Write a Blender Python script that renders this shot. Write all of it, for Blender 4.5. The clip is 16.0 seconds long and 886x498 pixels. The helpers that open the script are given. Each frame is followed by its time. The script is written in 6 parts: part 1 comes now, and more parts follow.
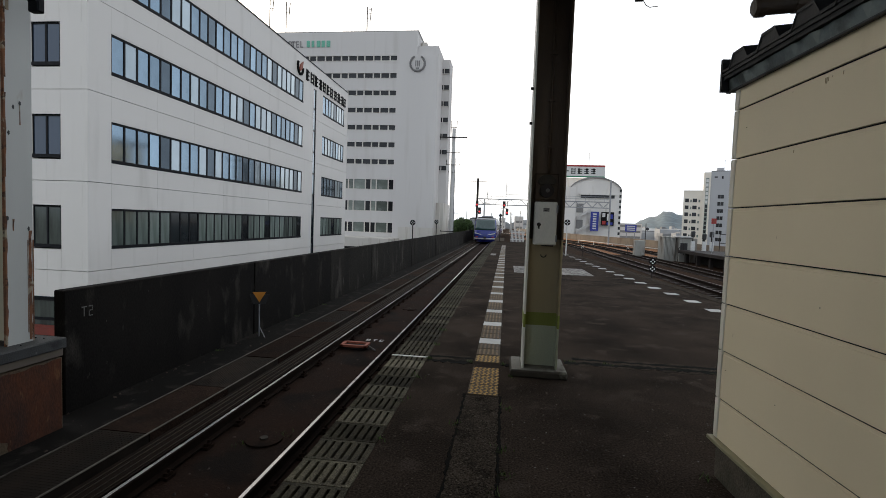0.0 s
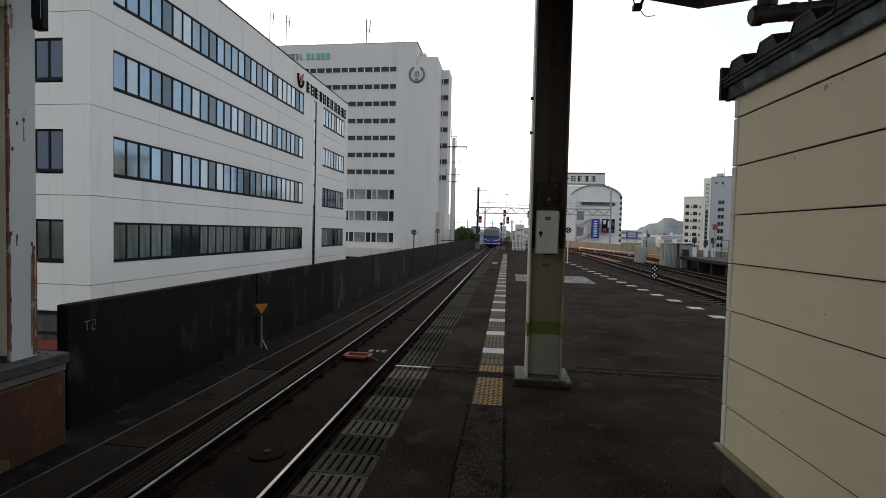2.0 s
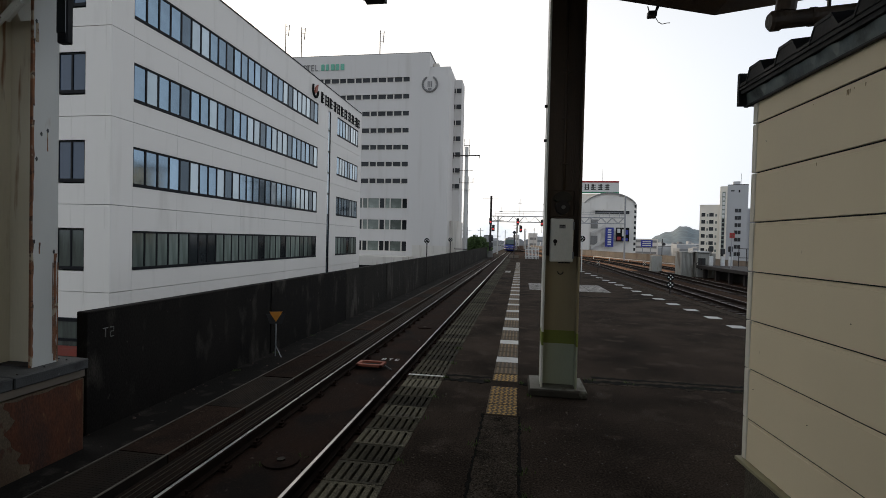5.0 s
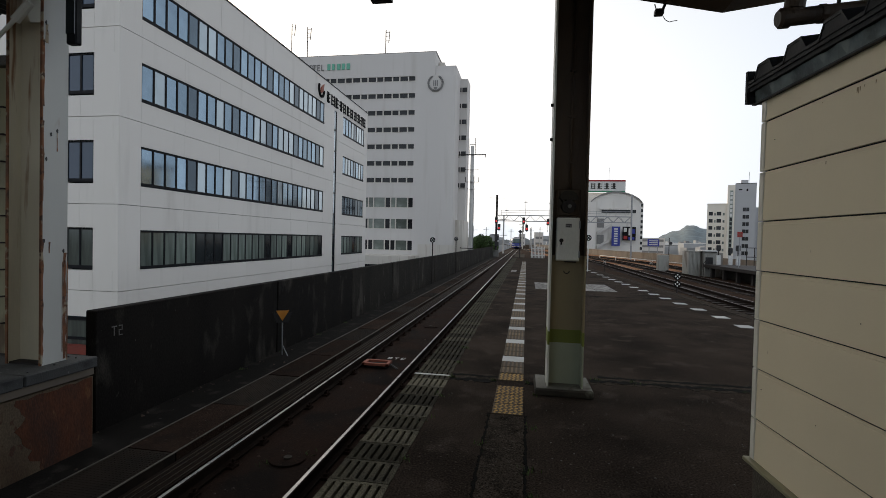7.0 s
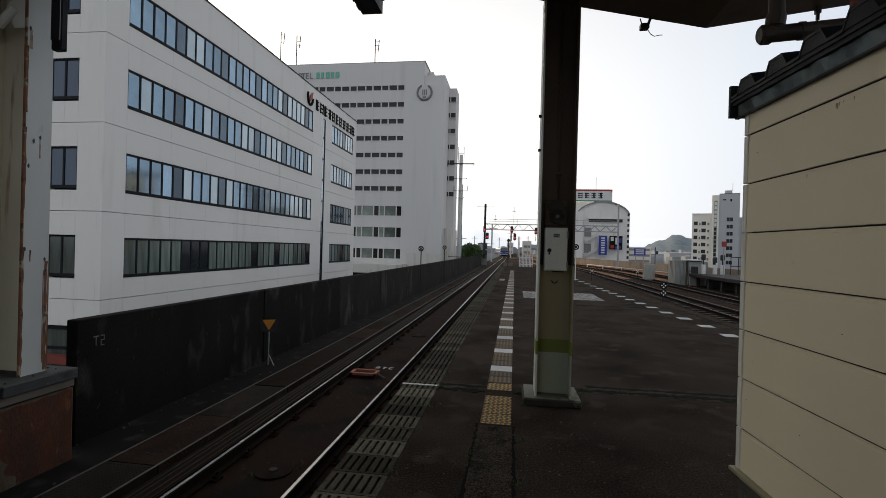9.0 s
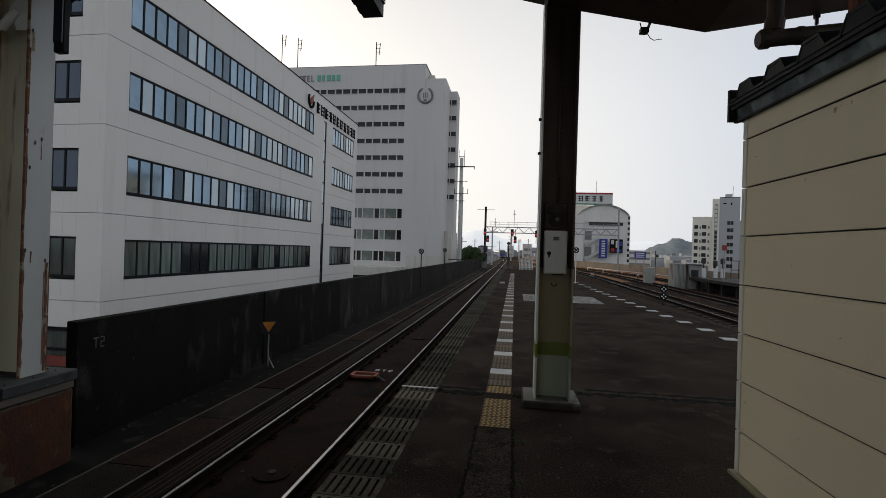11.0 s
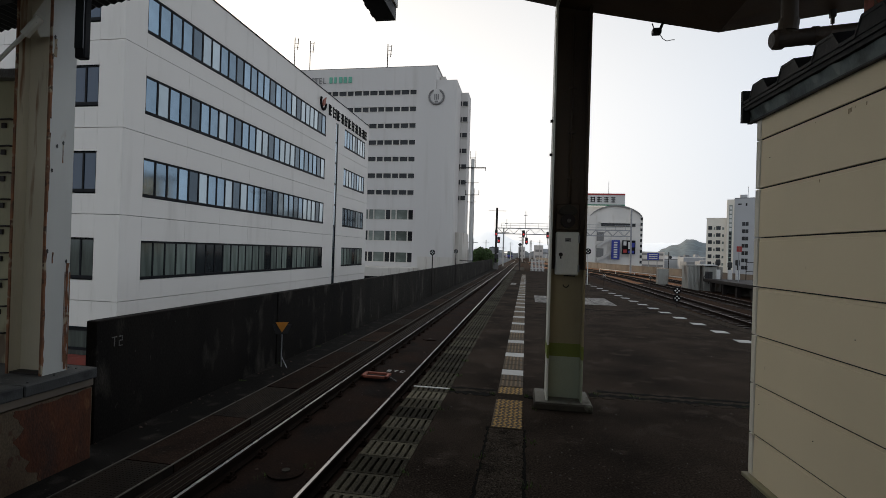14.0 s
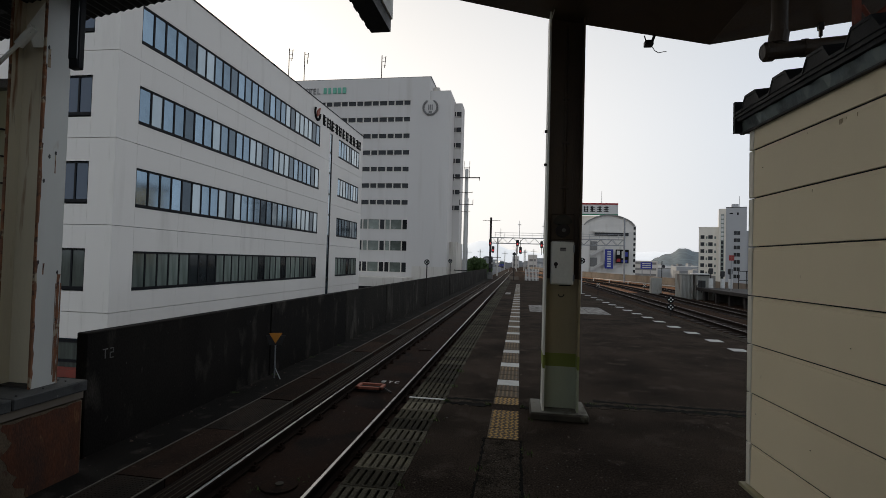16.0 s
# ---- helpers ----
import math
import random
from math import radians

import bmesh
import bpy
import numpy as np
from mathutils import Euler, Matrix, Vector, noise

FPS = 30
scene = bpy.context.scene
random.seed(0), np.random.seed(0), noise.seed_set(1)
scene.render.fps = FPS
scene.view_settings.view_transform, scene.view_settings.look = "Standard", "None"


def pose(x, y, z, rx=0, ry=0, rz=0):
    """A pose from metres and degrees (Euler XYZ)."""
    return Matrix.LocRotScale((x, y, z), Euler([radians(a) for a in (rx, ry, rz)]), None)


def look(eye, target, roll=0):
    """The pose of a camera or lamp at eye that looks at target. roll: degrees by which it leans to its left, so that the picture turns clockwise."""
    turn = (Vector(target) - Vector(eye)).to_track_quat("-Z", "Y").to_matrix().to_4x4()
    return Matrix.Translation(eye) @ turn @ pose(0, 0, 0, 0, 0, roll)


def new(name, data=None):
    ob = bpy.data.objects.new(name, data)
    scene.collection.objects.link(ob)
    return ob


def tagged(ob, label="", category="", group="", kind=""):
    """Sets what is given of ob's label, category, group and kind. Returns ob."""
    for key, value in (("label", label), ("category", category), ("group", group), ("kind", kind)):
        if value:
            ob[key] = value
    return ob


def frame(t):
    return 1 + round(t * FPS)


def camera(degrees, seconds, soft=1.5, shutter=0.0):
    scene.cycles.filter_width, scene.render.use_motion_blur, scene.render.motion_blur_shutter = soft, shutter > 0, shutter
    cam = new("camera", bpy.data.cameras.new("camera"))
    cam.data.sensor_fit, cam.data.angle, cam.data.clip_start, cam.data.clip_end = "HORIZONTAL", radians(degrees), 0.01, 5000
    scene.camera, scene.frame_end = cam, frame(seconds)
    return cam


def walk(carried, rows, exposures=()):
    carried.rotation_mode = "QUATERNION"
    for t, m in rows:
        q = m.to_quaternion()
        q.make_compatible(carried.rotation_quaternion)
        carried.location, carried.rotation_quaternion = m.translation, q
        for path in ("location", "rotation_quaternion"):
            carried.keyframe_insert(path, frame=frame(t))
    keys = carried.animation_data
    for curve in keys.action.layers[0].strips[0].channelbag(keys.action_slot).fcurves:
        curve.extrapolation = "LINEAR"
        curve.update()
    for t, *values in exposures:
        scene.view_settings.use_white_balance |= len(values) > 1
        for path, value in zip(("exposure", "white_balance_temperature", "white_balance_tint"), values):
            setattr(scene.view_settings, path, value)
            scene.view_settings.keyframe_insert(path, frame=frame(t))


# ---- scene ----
# ---- camera ----
cam = camera(84.76, 16.0, soft=0.7)
# seconds, yaw, pitch, roll (degrees), eye x, y, z
PATH = [
    (0, -7.37, -3.12, 2.05, 0.024, 0.001, 1.644),
    (0.5, -7.34, -2.87, 2.09, 0.016, -0.003, 1.643),
    (1, -7.32, -2.60, 1.87, 0.016, -0.006, 1.651),
    (1.5, -7.41, -2.35, 1.55, 0.016, -0.002, 1.651),
    (2, -7.54, -2.05, 1.33, 0.013, -0.004, 1.653),
    (2.5, -7.71, -1.74, 1.19, 0.013, -0.002, 1.651),
    (3, -7.91, -1.36, 1.04, 0.011, -0.000, 1.653),
    (3.5, -8.15, -1.08, 0.94, 0.010, 0.001, 1.659),
    (4, -8.43, -0.94, 1.01, 0.001, 0.002, 1.653),
    (6.5, -9.79, -1.27, 1.51, 0.003, 0.002, 1.645),
    (7, -9.74, -1.18, 1.31, 0.000, 0.000, 1.647),
    (7.5, -9.51, -0.91, 1.14, 0.001, -0.003, 1.649),
    (8, -9.17, -0.66, 1.09, 0.004, -0.002, 1.655),
    (8.5, -8.77, -0.38, 1.20, -0.005, 0.002, 1.654),
    (9, -8.40, -0.15, 1.50, -0.002, -0.001, 1.658),
    (11.5, -8.54, 0.17, 1.77, 0.008, -0.013, 1.657),
    (12, -9.02, 0.13, 1.76, 0.011, -0.021, 1.657),
    (12.5, -9.21, 0.09, 1.88, 0.005, -0.023, 1.654),
    (13, -9.60, 0.06, 1.85, 0.007, -0.026, 1.655),
    (13.5, -9.79, 0.17, 1.72, 0.004, -0.036, 1.657),
    (14, -9.75, 0.27, 1.71, 0.001, -0.041, 1.657),
    (14.5, -9.73, 0.45, 1.53, -0.009, -0.036, 1.655),
    (15, -9.50, 0.82, 1.52, -0.009, -0.035, 1.655),
    (15.5, -9.32, 1.11, 1.66, -0.005, -0.032, 1.660),
    (16, -9.09, 1.43, 1.55, -0.012, -0.037, 1.659),
]


def eye_pose(yaw, pitch, roll, x, y, z):
    a, b = radians(yaw), radians(pitch)
    way = Vector((math.sin(a) * math.cos(b), math.cos(a) * math.cos(b), math.sin(b)))
    return look((x, y, z), Vector((x, y, z)) + way, roll)


# the clip's camera darkens its picture a little as it tilts up
EXPOSURES = [(0, -0.1), (1.5, -0.25), (3.5, -0.4), (4.2, -0.46), (7, -0.43), (9, -0.54), (11.5, -0.85), (12, -0.83), (12.5, -0.8), (13, -0.82), (14, -0.64), (16, -0.76)]
walk(cam, [(row[0], eye_pose(*row[1:])) for row in PATH], exposures=EXPOSURES)

# ---- light ----
SUN_ELEVATION, SUN_AZIMUTH = 20.0, -42.0  # azimuth clockwise from +y
world = bpy.data.worlds.new("hazy_sky")
scene.world = world
world.use_nodes = True
wn = world.node_tree.nodes
sky = wn.new("ShaderNodeTexSky")
sky.sky_type, sky.sun_disc = "NISHITA", False
sky.sun_elevation, sky.sun_rotation = radians(SUN_ELEVATION), radians(SUN_AZIMUTH)
sky.air_density, sky.dust_density, sky.ozone_density, sky.altitude = 1.0, 7.0, 1.0, 10
# thin bright haze lies over the clear sky
haze = wn.new("ShaderNodeMix")
haze.data_type = "RGBA"
haze.inputs["Factor"].default_value = 0.86
# the haze thins towards the zenith
up = wn.new("ShaderNodeTexCoord")
split = wn.new("ShaderNodeSeparateXYZ")
thin = wn.new("ShaderNodeMapRange")
thin.interpolation_type = "SMOOTHSTEP"
thin.inputs["From Min"].default_value, thin.inputs["From Max"].default_value = 0.2, 1.0
veil = wn.new("ShaderNodeMix")
veil.data_type = "RGBA"
veil.inputs["B"].default_value = (7.0, 7.2, 7.5, 1)
# low haze glows towards the sun and fades away from it
near_sun = wn.new("ShaderNodeVectorMath")
near_sun.operation = "DOT_PRODUCT"
near_sun.inputs[1].default_value = (math.sin(radians(SUN_AZIMUTH)), math.cos(radians(SUN_AZIMUTH)), 0.0)
fade = wn.new("ShaderNodeMapRange")
fade.interpolation_type = "SMOOTHSTEP"
fade.inputs["From Min"].default_value, fade.inputs["From Max"].default_value = 0.1, 0.95
glow = wn.new("ShaderNodeMix")
glow.data_type = "RGBA"
glow.inputs["A"].default_value, glow.inputs["B"].default_value = (10.5, 11.7, 13.3, 1), (18.2, 17.6, 16.8, 1)
world.node_tree.links.new(up.outputs["Generated"], near_sun.inputs[0])
world.node_tree.links.new(near_sun.outputs["Value"], fade.inputs["Value"])
world.node_tree.links.new(fade.outputs["Result"], glow.inputs["Factor"])
world.node_tree.links.new(glow.outputs["Result"], veil.inputs["A"])
world.node_tree.links.new(up.outputs["Generated"], split.inputs["Vector"])
world.node_tree.links.new(split.outputs["Z"], thin.inputs["Value"])
world.node_tree.links.new(thin.outputs["Result"], veil.inputs["Factor"])
world.node_tree.links.new(veil.outputs["Result"], haze.inputs["B"])
world.node_tree.links.new(sky.outputs["Color"], haze.inputs["A"])
world.node_tree.links.new(haze.outputs["Result"], wn["Background"].inputs["Color"])
wn["Background"].inputs["Strength"].default_value = 0.11
sun = new("sun", bpy.data.lights.new("sun", "SUN"))
sun.data.energy, sun.data.angle, sun.data.color = 2.4, radians(3), (1.0, 0.82, 0.6)
sa, se = radians(SUN_AZIMUTH), radians(SUN_ELEVATION)
sun.matrix_world = look((0, 0, 60), (-math.sin(sa) * math.cos(se), -math.cos(sa) * math.cos(se), 60 - math.sin(se)))

# ---- materials ----
def surface(name, color, rough=0.8, metal=0.0, vary=0.25, scale=6.0, fine=80.0, bump=0.3, stain=None, stain_at=0.55,
            stain_scale=1.2, stretch=(1, 1, 1), piece=0.0, island=0.0, spec=0.5, stain_soft=0.12, speck=None, speck_scale=55.0, speck_at=0.66, grit=0.0):
    """A node material: base colour varied by a coarse and a fine noise, stains of their own shape, and fine relief."""
    m = bpy.data.materials.new(name)
    m.use_nodes = True
    nt = m.node_tree
    n, l = nt.nodes, nt.links
    b = n["Principled BSDF"]
    b.inputs["Metallic"].default_value = metal
    b.inputs["Specular IOR Level"].default_value = spec
    co = n.new("ShaderNodeTexCoord")
    mp = n.new("ShaderNodeMapping")
    mp.inputs["Scale"].default_value = stretch
    l.new(co.outputs["Object"], mp.inputs["Vector"])

    def noise_node(s, detail):
        t = n.new("ShaderNodeTexNoise")
        t.inputs["Scale"].default_value, t.inputs["Detail"].default_value = s, detail
        l.new(mp.outputs["Vector"], t.inputs["Vector"])
        return t

    def mixed(kind, fac, a, c):
        x = n.new("ShaderNodeMix")
        x.data_type, x.blend_type = "RGBA", kind
        for sock, v in ((x.inputs["Factor"], fac), (x.inputs["A"], a), (x.inputs["B"], c)):
            if hasattr(v, "is_output"):
                l.new(v, sock)
            else:
                sock.default_value = v
        return x.outputs["Result"]

    def ramped(sock, lo, hi, a, c):
        r = n.new("ShaderNodeMapRange")
        for k, v in zip(("From Min", "From Max", "To Min", "To Max"), (lo, hi, a, c)):
            r.inputs[k].default_value = v
        l.new(sock, r.inputs["Value"])
        return r.outputs["Result"]

    coarse, grain = noise_node(scale, 4), noise_node(fine, 3)
    base = (*color, 1)
    dark = tuple(v * (1 - vary) for v in color) + (1,)
    light = tuple(min(1, v * (1 + vary * 0.7)) for v in color) + (1,)
    out = mixed("MIX", ramped(coarse.outputs["Fac"], 0.3, 0.7, 0, 1), dark, light)
    out = mixed("MIX", ramped(grain.outputs["Fac"], 0.35, 0.65, 0, 0.45), out, base)
    if stain:
        st = noise_node(stain_scale, 6)
        out = mixed("MIX", ramped(st.outputs["Fac"], stain_at, stain_at + stain_soft, 0, 0.9), out, (*stain, 1))
    if speck:
        sp = noise_node(speck_scale, 2)
        out = mixed("MIX", ramped(sp.outputs["Fac"], speck_at, speck_at + 0.05, 0, 0.85), out, (*speck, 1))
        sp2 = noise_node(speck_scale * 0.37, 2)
        out = mixed("MIX", ramped(sp2.outputs["Fac"], speck_at + 0.03, speck_at + 0.07, 0, 0.6), out, (*speck, 1))
    if grit:
        g = n.new("ShaderNodeHueSaturation")
        l.new(ramped(grain.outputs["Fac"], 0.32, 0.68, 1 - grit, 1 + grit), g.inputs["Value"])
        l.new(out, g.inputs["Color"])
        out = g.outputs["Color"]
    for amount, source in ((piece, "info"), (island, "island")):
        if amount:
            if source == "info":
                rnd = n.new("ShaderNodeObjectInfo").outputs["Random"]
            else:
                rnd = n.new("ShaderNodeNewGeometry").outputs["Random Per Island"]
            h = n.new("ShaderNodeHueSaturation")
            l.new(ramped(rnd, 0, 1, 1 - amount, 1 + amount), h.inputs["Value"])
            l.new(out, h.inputs["Color"])
            out = h.outputs["Color"]
    l.new(out, b.inputs["Base Color"])
    l.new(ramped(coarse.outputs["Fac"], 0.3, 0.7, max(0.03, rough - 0.12), min(1, rough + 0.1)), b.inputs["Roughness"])
    if bump:
        bp = n.new("ShaderNodeBump")
        bp.inputs["Strength"].default_value, bp.inputs["Distance"].default_value = bump, 0.01
        l.new(grain.outputs["Fac"], bp.inputs["Height"])
        l.new(bp.outputs["Normal"], b.inputs["Normal"])
    return m


def glowing(name, color, power):
    m = bpy.data.materials.new(name)
    m.use_nodes = True
    b = m.node_tree.nodes["Principled BSDF"]
    b.inputs["Base Color"].default_value = (*color, 1)
    b.inputs["Emission Color"].default_value = (*color, 1)
    b.inputs["Emission Strength"].default_value = power
    return m


M = dict(
    asphalt=surface("asphalt", (0.036, 0.0276, 0.0218), 0.97, grit=0.55, spec=0.012, vary=0.75, scale=0.9, fine=70, bump=0.6, stain=(0.052, 0.0415, 0.0335), stain_at=0.57, stain_scale=2.6, stain_soft=0.1, speck=(0.12, 0.103, 0.085), speck_scale=48, speck_at=0.67),
    patch=surface("asphalt_patch", (0.043, 0.035, 0.0275), 0.95, grit=0.75, spec=0.012, speck=(0.085, 0.073, 0.06), speck_at=0.62, vary=0.5, scale=3, fine=80, bump=0.7, stain=(0.019, 0.0155, 0.0125), stain_at=0.53, stain_scale=5),
    joint=surface("joint_tar", (0.006, 0.006, 0.005), 0.95, spec=0.05, vary=0.4, scale=8, stain=(0.02, 0.028, 0.008), stain_at=0.6, stain_scale=5),
    grate=surface("slotted_block", (0.05, 0.045, 0.032), 0.88, grit=0.55, spec=0.05, speck=(0.12, 0.115, 0.09), vary=0.75, scale=5, fine=120, bump=0.6, stain=(0.021, 0.022, 0.013), stain_at=0.545, stain_scale=3.0, stain_soft=0.1, piece=0.5),
    near_grate=surface("near_slotted_block", (0.1, 0.09, 0.063), 0.88, grit=0.6, spec=0.12, speck=(0.18, 0.17, 0.13), vary=0.7, scale=5, fine=120, bump=0.6, stain=(0.035, 0.036, 0.021), stain_at=0.55, stain_scale=3.0, stain_soft=0.1, piece=0.4),
    slot=surface("dark_backing", (0.02, 0.018, 0.014), 0.95),
    yellow=surface("tactile_yellow", (0.46, 0.285, 0.085), 0.8, vary=0.35, scale=9, fine=140, stain=(0.12, 0.09, 0.05), stain_at=0.58, stain_scale=11, piece=0.15),
    worn=surface("tactile_worn", (0.135, 0.09, 0.042), 0.85, vary=0.4, scale=10, fine=140, stain=(0.05, 0.042, 0.03), stain_at=0.52, stain_scale=9, piece=0.3),
    white_tile=surface("white_tile", (0.42, 0.42, 0.405), 0.75, vary=0.2, scale=8, stain=(0.3, 0.29, 0.27), stain_at=0.62, stain_scale=12, piece=0.12),
    worn_white=surface("worn_white_paint", (0.22, 0.21, 0.195), 0.8, vary=0.3, scale=7, fine=50, stain=(0.06, 0.055, 0.05), stain_at=0.47, stain_scale=7, stain_soft=0.06, piece=0.25),
    white=surface("white_paint", (0.62, 0.62, 0.6), 0.6, vary=0.15, scale=6, stain=(0.3, 0.28, 0.25), stain_at=0.63, stain_scale=5),
    parapet=surface("sooty_concrete", (0.0105, 0.0092, 0.008), 0.95, grit=0.3, spec=0.1, vary=0.7, scale=1.2, fine=60, bump=0.35, stretch=(1, 1, 0.45), stain=(0.066, 0.059, 0.05), stain_at=0.56, stain_scale=2.6, stain_soft=0.3, speck=(0.075, 0.07, 0.062), speck_scale=20, speck_at=0.735),
    paler_parapet=surface("pale_streaked_concrete", (0.021, 0.0185, 0.0155), 0.95, grit=0.3, spec=0.1, vary=0.7, scale=1.2, fine=60, bump=0.35, stretch=(1, 1, 0.22), stain=(0.105, 0.095, 0.08), stain_at=0.555, stain_scale=2.6, stain_soft=0.26, speck=(0.1, 0.093, 0.08), speck_scale=12, speck_at=0.7),
    concrete=surface("grey_concrete", (0.16, 0.155, 0.145), 0.85, grit=0.25, vary=0.35, scale=2, fine=70, bump=0.4, stain=(0.06, 0.055, 0.05), stain_at=0.55, stain_scale=2.2),
    ochre_wall=surface("ochre_concrete", (0.165, 0.136, 0.106), 0.9, vary=0.45, scale=0.25, fine=3, stain=(0.1, 0.075, 0.055), stain_at=0.54, stain_scale=0.35),
    slab=surface("track_slab", (0.021, 0.0118, 0.0082), 0.95, grit=0.45, spec=0.06, speck=(0.045, 0.03, 0.022), vary=0.45, scale=1.5, fine=70, bump=0.6, stain=(0.009, 0.007, 0.006), stain_at=0.52, stain_scale=1.3),
    walkway=surface("walkway_slab", (0.028, 0.0175, 0.0128), 0.95, grit=0.5, spec=0.04, speck=(0.075, 0.06, 0.05), vary=0.6, scale=2, fine=60, bump=0.6, stain=(0.015, 0.0115, 0.0095), stain_at=0.55, stain_scale=1.5, piece=0.35),
    worn_edge=surface("worn_steel_edge", (0.1, 0.09, 0.072), 0.6, vary=0.6, scale=3, stain=(0.025, 0.018, 0.013), stain_at=0.56, stain_scale=5),
    ballast=surface("rusty_ballast", (0.036, 0.0208, 0.0132), 0.95, grit=0.8, spec=0.02, vary=0.55, scale=2.5, fine=14, bump=1.0, stain=(0.024, 0.0165, 0.0125), stain_at=0.5, stain_scale=0.45),
    yard=surface("sunlit_rusty_yard", (0.25, 0.125, 0.065), 0.95, grit=0.8, spec=0.04, vary=0.5, scale=1.2, fine=14, bump=1.0, stain=(0.09, 0.058, 0.043), stain_at=0.55, stain_scale=0.6),
    sleeper=surface("oiled_sleeper", (0.03, 0.02, 0.015), 0.9, vary=0.5, scale=3, island=0.5),
    rail_top=surface("polished_rail", (0.42, 0.41, 0.4), 0.28, metal=1.0, vary=0.04, scale=3, bump=0),
    dull_rail=surface("dull_rail_head", (0.2, 0.17, 0.15), 0.42, metal=0.8, vary=0.3, scale=4, bump=0),
    rust=surface("rusty_rail", (0.014, 0.0085, 0.006), 0.95, spec=0.08, vary=0.4, scale=8, fine=90, bump=0.5),
    cream=surface("cream_siding", (0.85, 0.735, 0.51), 0.6, vary=0.07, scale=1.2, fine=200, bump=0.06, stain=(0.62, 0.5, 0.29), stain_at=0.61, stain_scale=1.6, stain_soft=0.2, stretch=(1, 1, 0.35), speck=(0.4, 0.29, 0.16), speck_scale=24, speck_at=0.755),
    post_cream=surface("dirty_cream_paint", (0.32, 0.265, 0.155), 0.55, vary=0.25, scale=2, fine=90, bump=0.1, stretch=(1, 1, 0.22), stain=(0.15, 0.11, 0.06), stain_at=0.56, stain_scale=3, stain_soft=0.25),
    post_pale=surface("pale_green_paint", (0.36, 0.39, 0.29), 0.55, vary=0.12, scale=2, stain=(0.22, 0.22, 0.15), stain_at=0.62, stain_scale=4),
    post_brown=surface("brown_paint", (0.08, 0.053, 0.032), 0.6, vary=0.35, scale=2, stretch=(1, 1, 0.2), stain=(0.042, 0.027, 0.017), stain_at=0.53, stain_scale=3.5, stain_soft=0.2),
    flange=surface("grey_paint", (0.7, 0.7, 0.64), 0.5, vary=0.12, scale=2, stain=(0.25, 0.13, 0.07), stain_at=0.69, stain_scale=3, stretch=(1, 1, 0.4)),
    green=surface("green_band", (0.17, 0.2, 0.03), 0.5, vary=0.12, scale=5),
    rusty_paint=surface("rust_streaked_paint", (0.6, 0.54, 0.4), 0.65, vary=0.2, scale=2.5, stretch=(1, 1, 0.1), bump=0.08, stain=(0.23, 0.1, 0.042), stain_at=0.575, stain_scale=7, stain_soft=0.08, speck=(0.1, 0.035, 0.018), speck_scale=9, speck_at=0.71),
    old_panel=surface("grimy_olive_panel", (0.3, 0.275, 0.165), 0.7, vary=0.3, scale=2.5, stretch=(1, 1, 0.3), bump=0.1, stain=(0.1, 0.06, 0.03), stain_at=0.56, stain_scale=4, stain_soft=0.12),
    rust_edge=surface("orange_rust", (0.19, 0.078, 0.034), 0.85, vary=0.6, scale=7, fine=70, bump=0.5, stain=(0.36, 0.3, 0.21), stain_at=0.57, stain_scale=5, stain_soft=0.05, speck=(0.05, 0.02, 0.01), speck_scale=12, speck_at=0.62),
    rusty_plinth=surface("stained_plinth", (0.1, 0.072, 0.043), 0.9, grit=0.25, vary=0.5, scale=3, stain=(0.06, 0.032, 0.015), stain_at=0.5, stain_scale=1.6, stain_soft=0.15, speck=(0.055, 0.02, 0.008), speck_scale=11, speck_at=0.63, bump=0.35, stretch=(1, 1, 0.6)),
    rust_wash=surface("rust_wash", (0.072, 0.0215, 0.0072), 0.92, grit=0.3, vary=0.6, scale=4, stretch=(1, 1, 0.35), stain=(0.016, 0.008, 0.005), stain_at=0.52, stain_scale=2.2, stain_soft=0.2, speck=(0.13, 0.055, 0.02), speck_scale=14, speck_at=0.66, bump=0.4),
    roof=surface("dark_roof_metal", (0.02, 0.021, 0.022), 0.6, spec=0.3, vary=0.3, scale=3, fine=60, bump=0.2, stain=(0.05, 0.05, 0.05), stain_at=0.62, stain_scale=4),
    flashing=surface("galvanised_flashing", (0.14, 0.165, 0.16), 0.4, metal=0.7, vary=0.4, scale=4, fine=40, bump=0.25, stain=(0.06, 0.07, 0.066), stain_at=0.54, stain_scale=6),
    cap=surface("white_corner_cap", (0.8, 0.76, 0.64), 0.6, vary=0.05, scale=2, stain=(0.6, 0.5, 0.35), stain_at=0.68, stain_scale=5),
    tile_dirt=surface("tile_dirt", (0.075, 0.052, 0.025), 0.9, vary=0.5, scale=10, piece=0.2),
    bar_dirt=surface("bar_dirt", (0.06, 0.041, 0.02), 0.9, vary=0.5, scale=10, piece=0.25),
    grass=surface("weed", (0.05, 0.085, 0.015), 0.8, vary=0.4, scale=20, bump=0, island=0.4),
    foot=surface("grimy_foot", (0.05, 0.044, 0.035), 0.9, spec=0.2, vary=0.4, scale=4, stain=(0.2, 0.2, 0.16), stain_at=0.6, stain_scale=5),
    foot_top=surface("worn_base_plate", (0.15, 0.145, 0.12), 0.85, vary=0.35, scale=5, stain=(0.07, 0.055, 0.04), stain_at=0.56, stain_scale=6),
    grating=surface("walkway_grating", (0.026, 0.02, 0.0155), 0.88, spec=0.1, vary=0.6, scale=3, stain=(0.012, 0.009, 0.007), stain_at=0.52, stain_scale=2.2, stain_soft=0.2, piece=0.35),
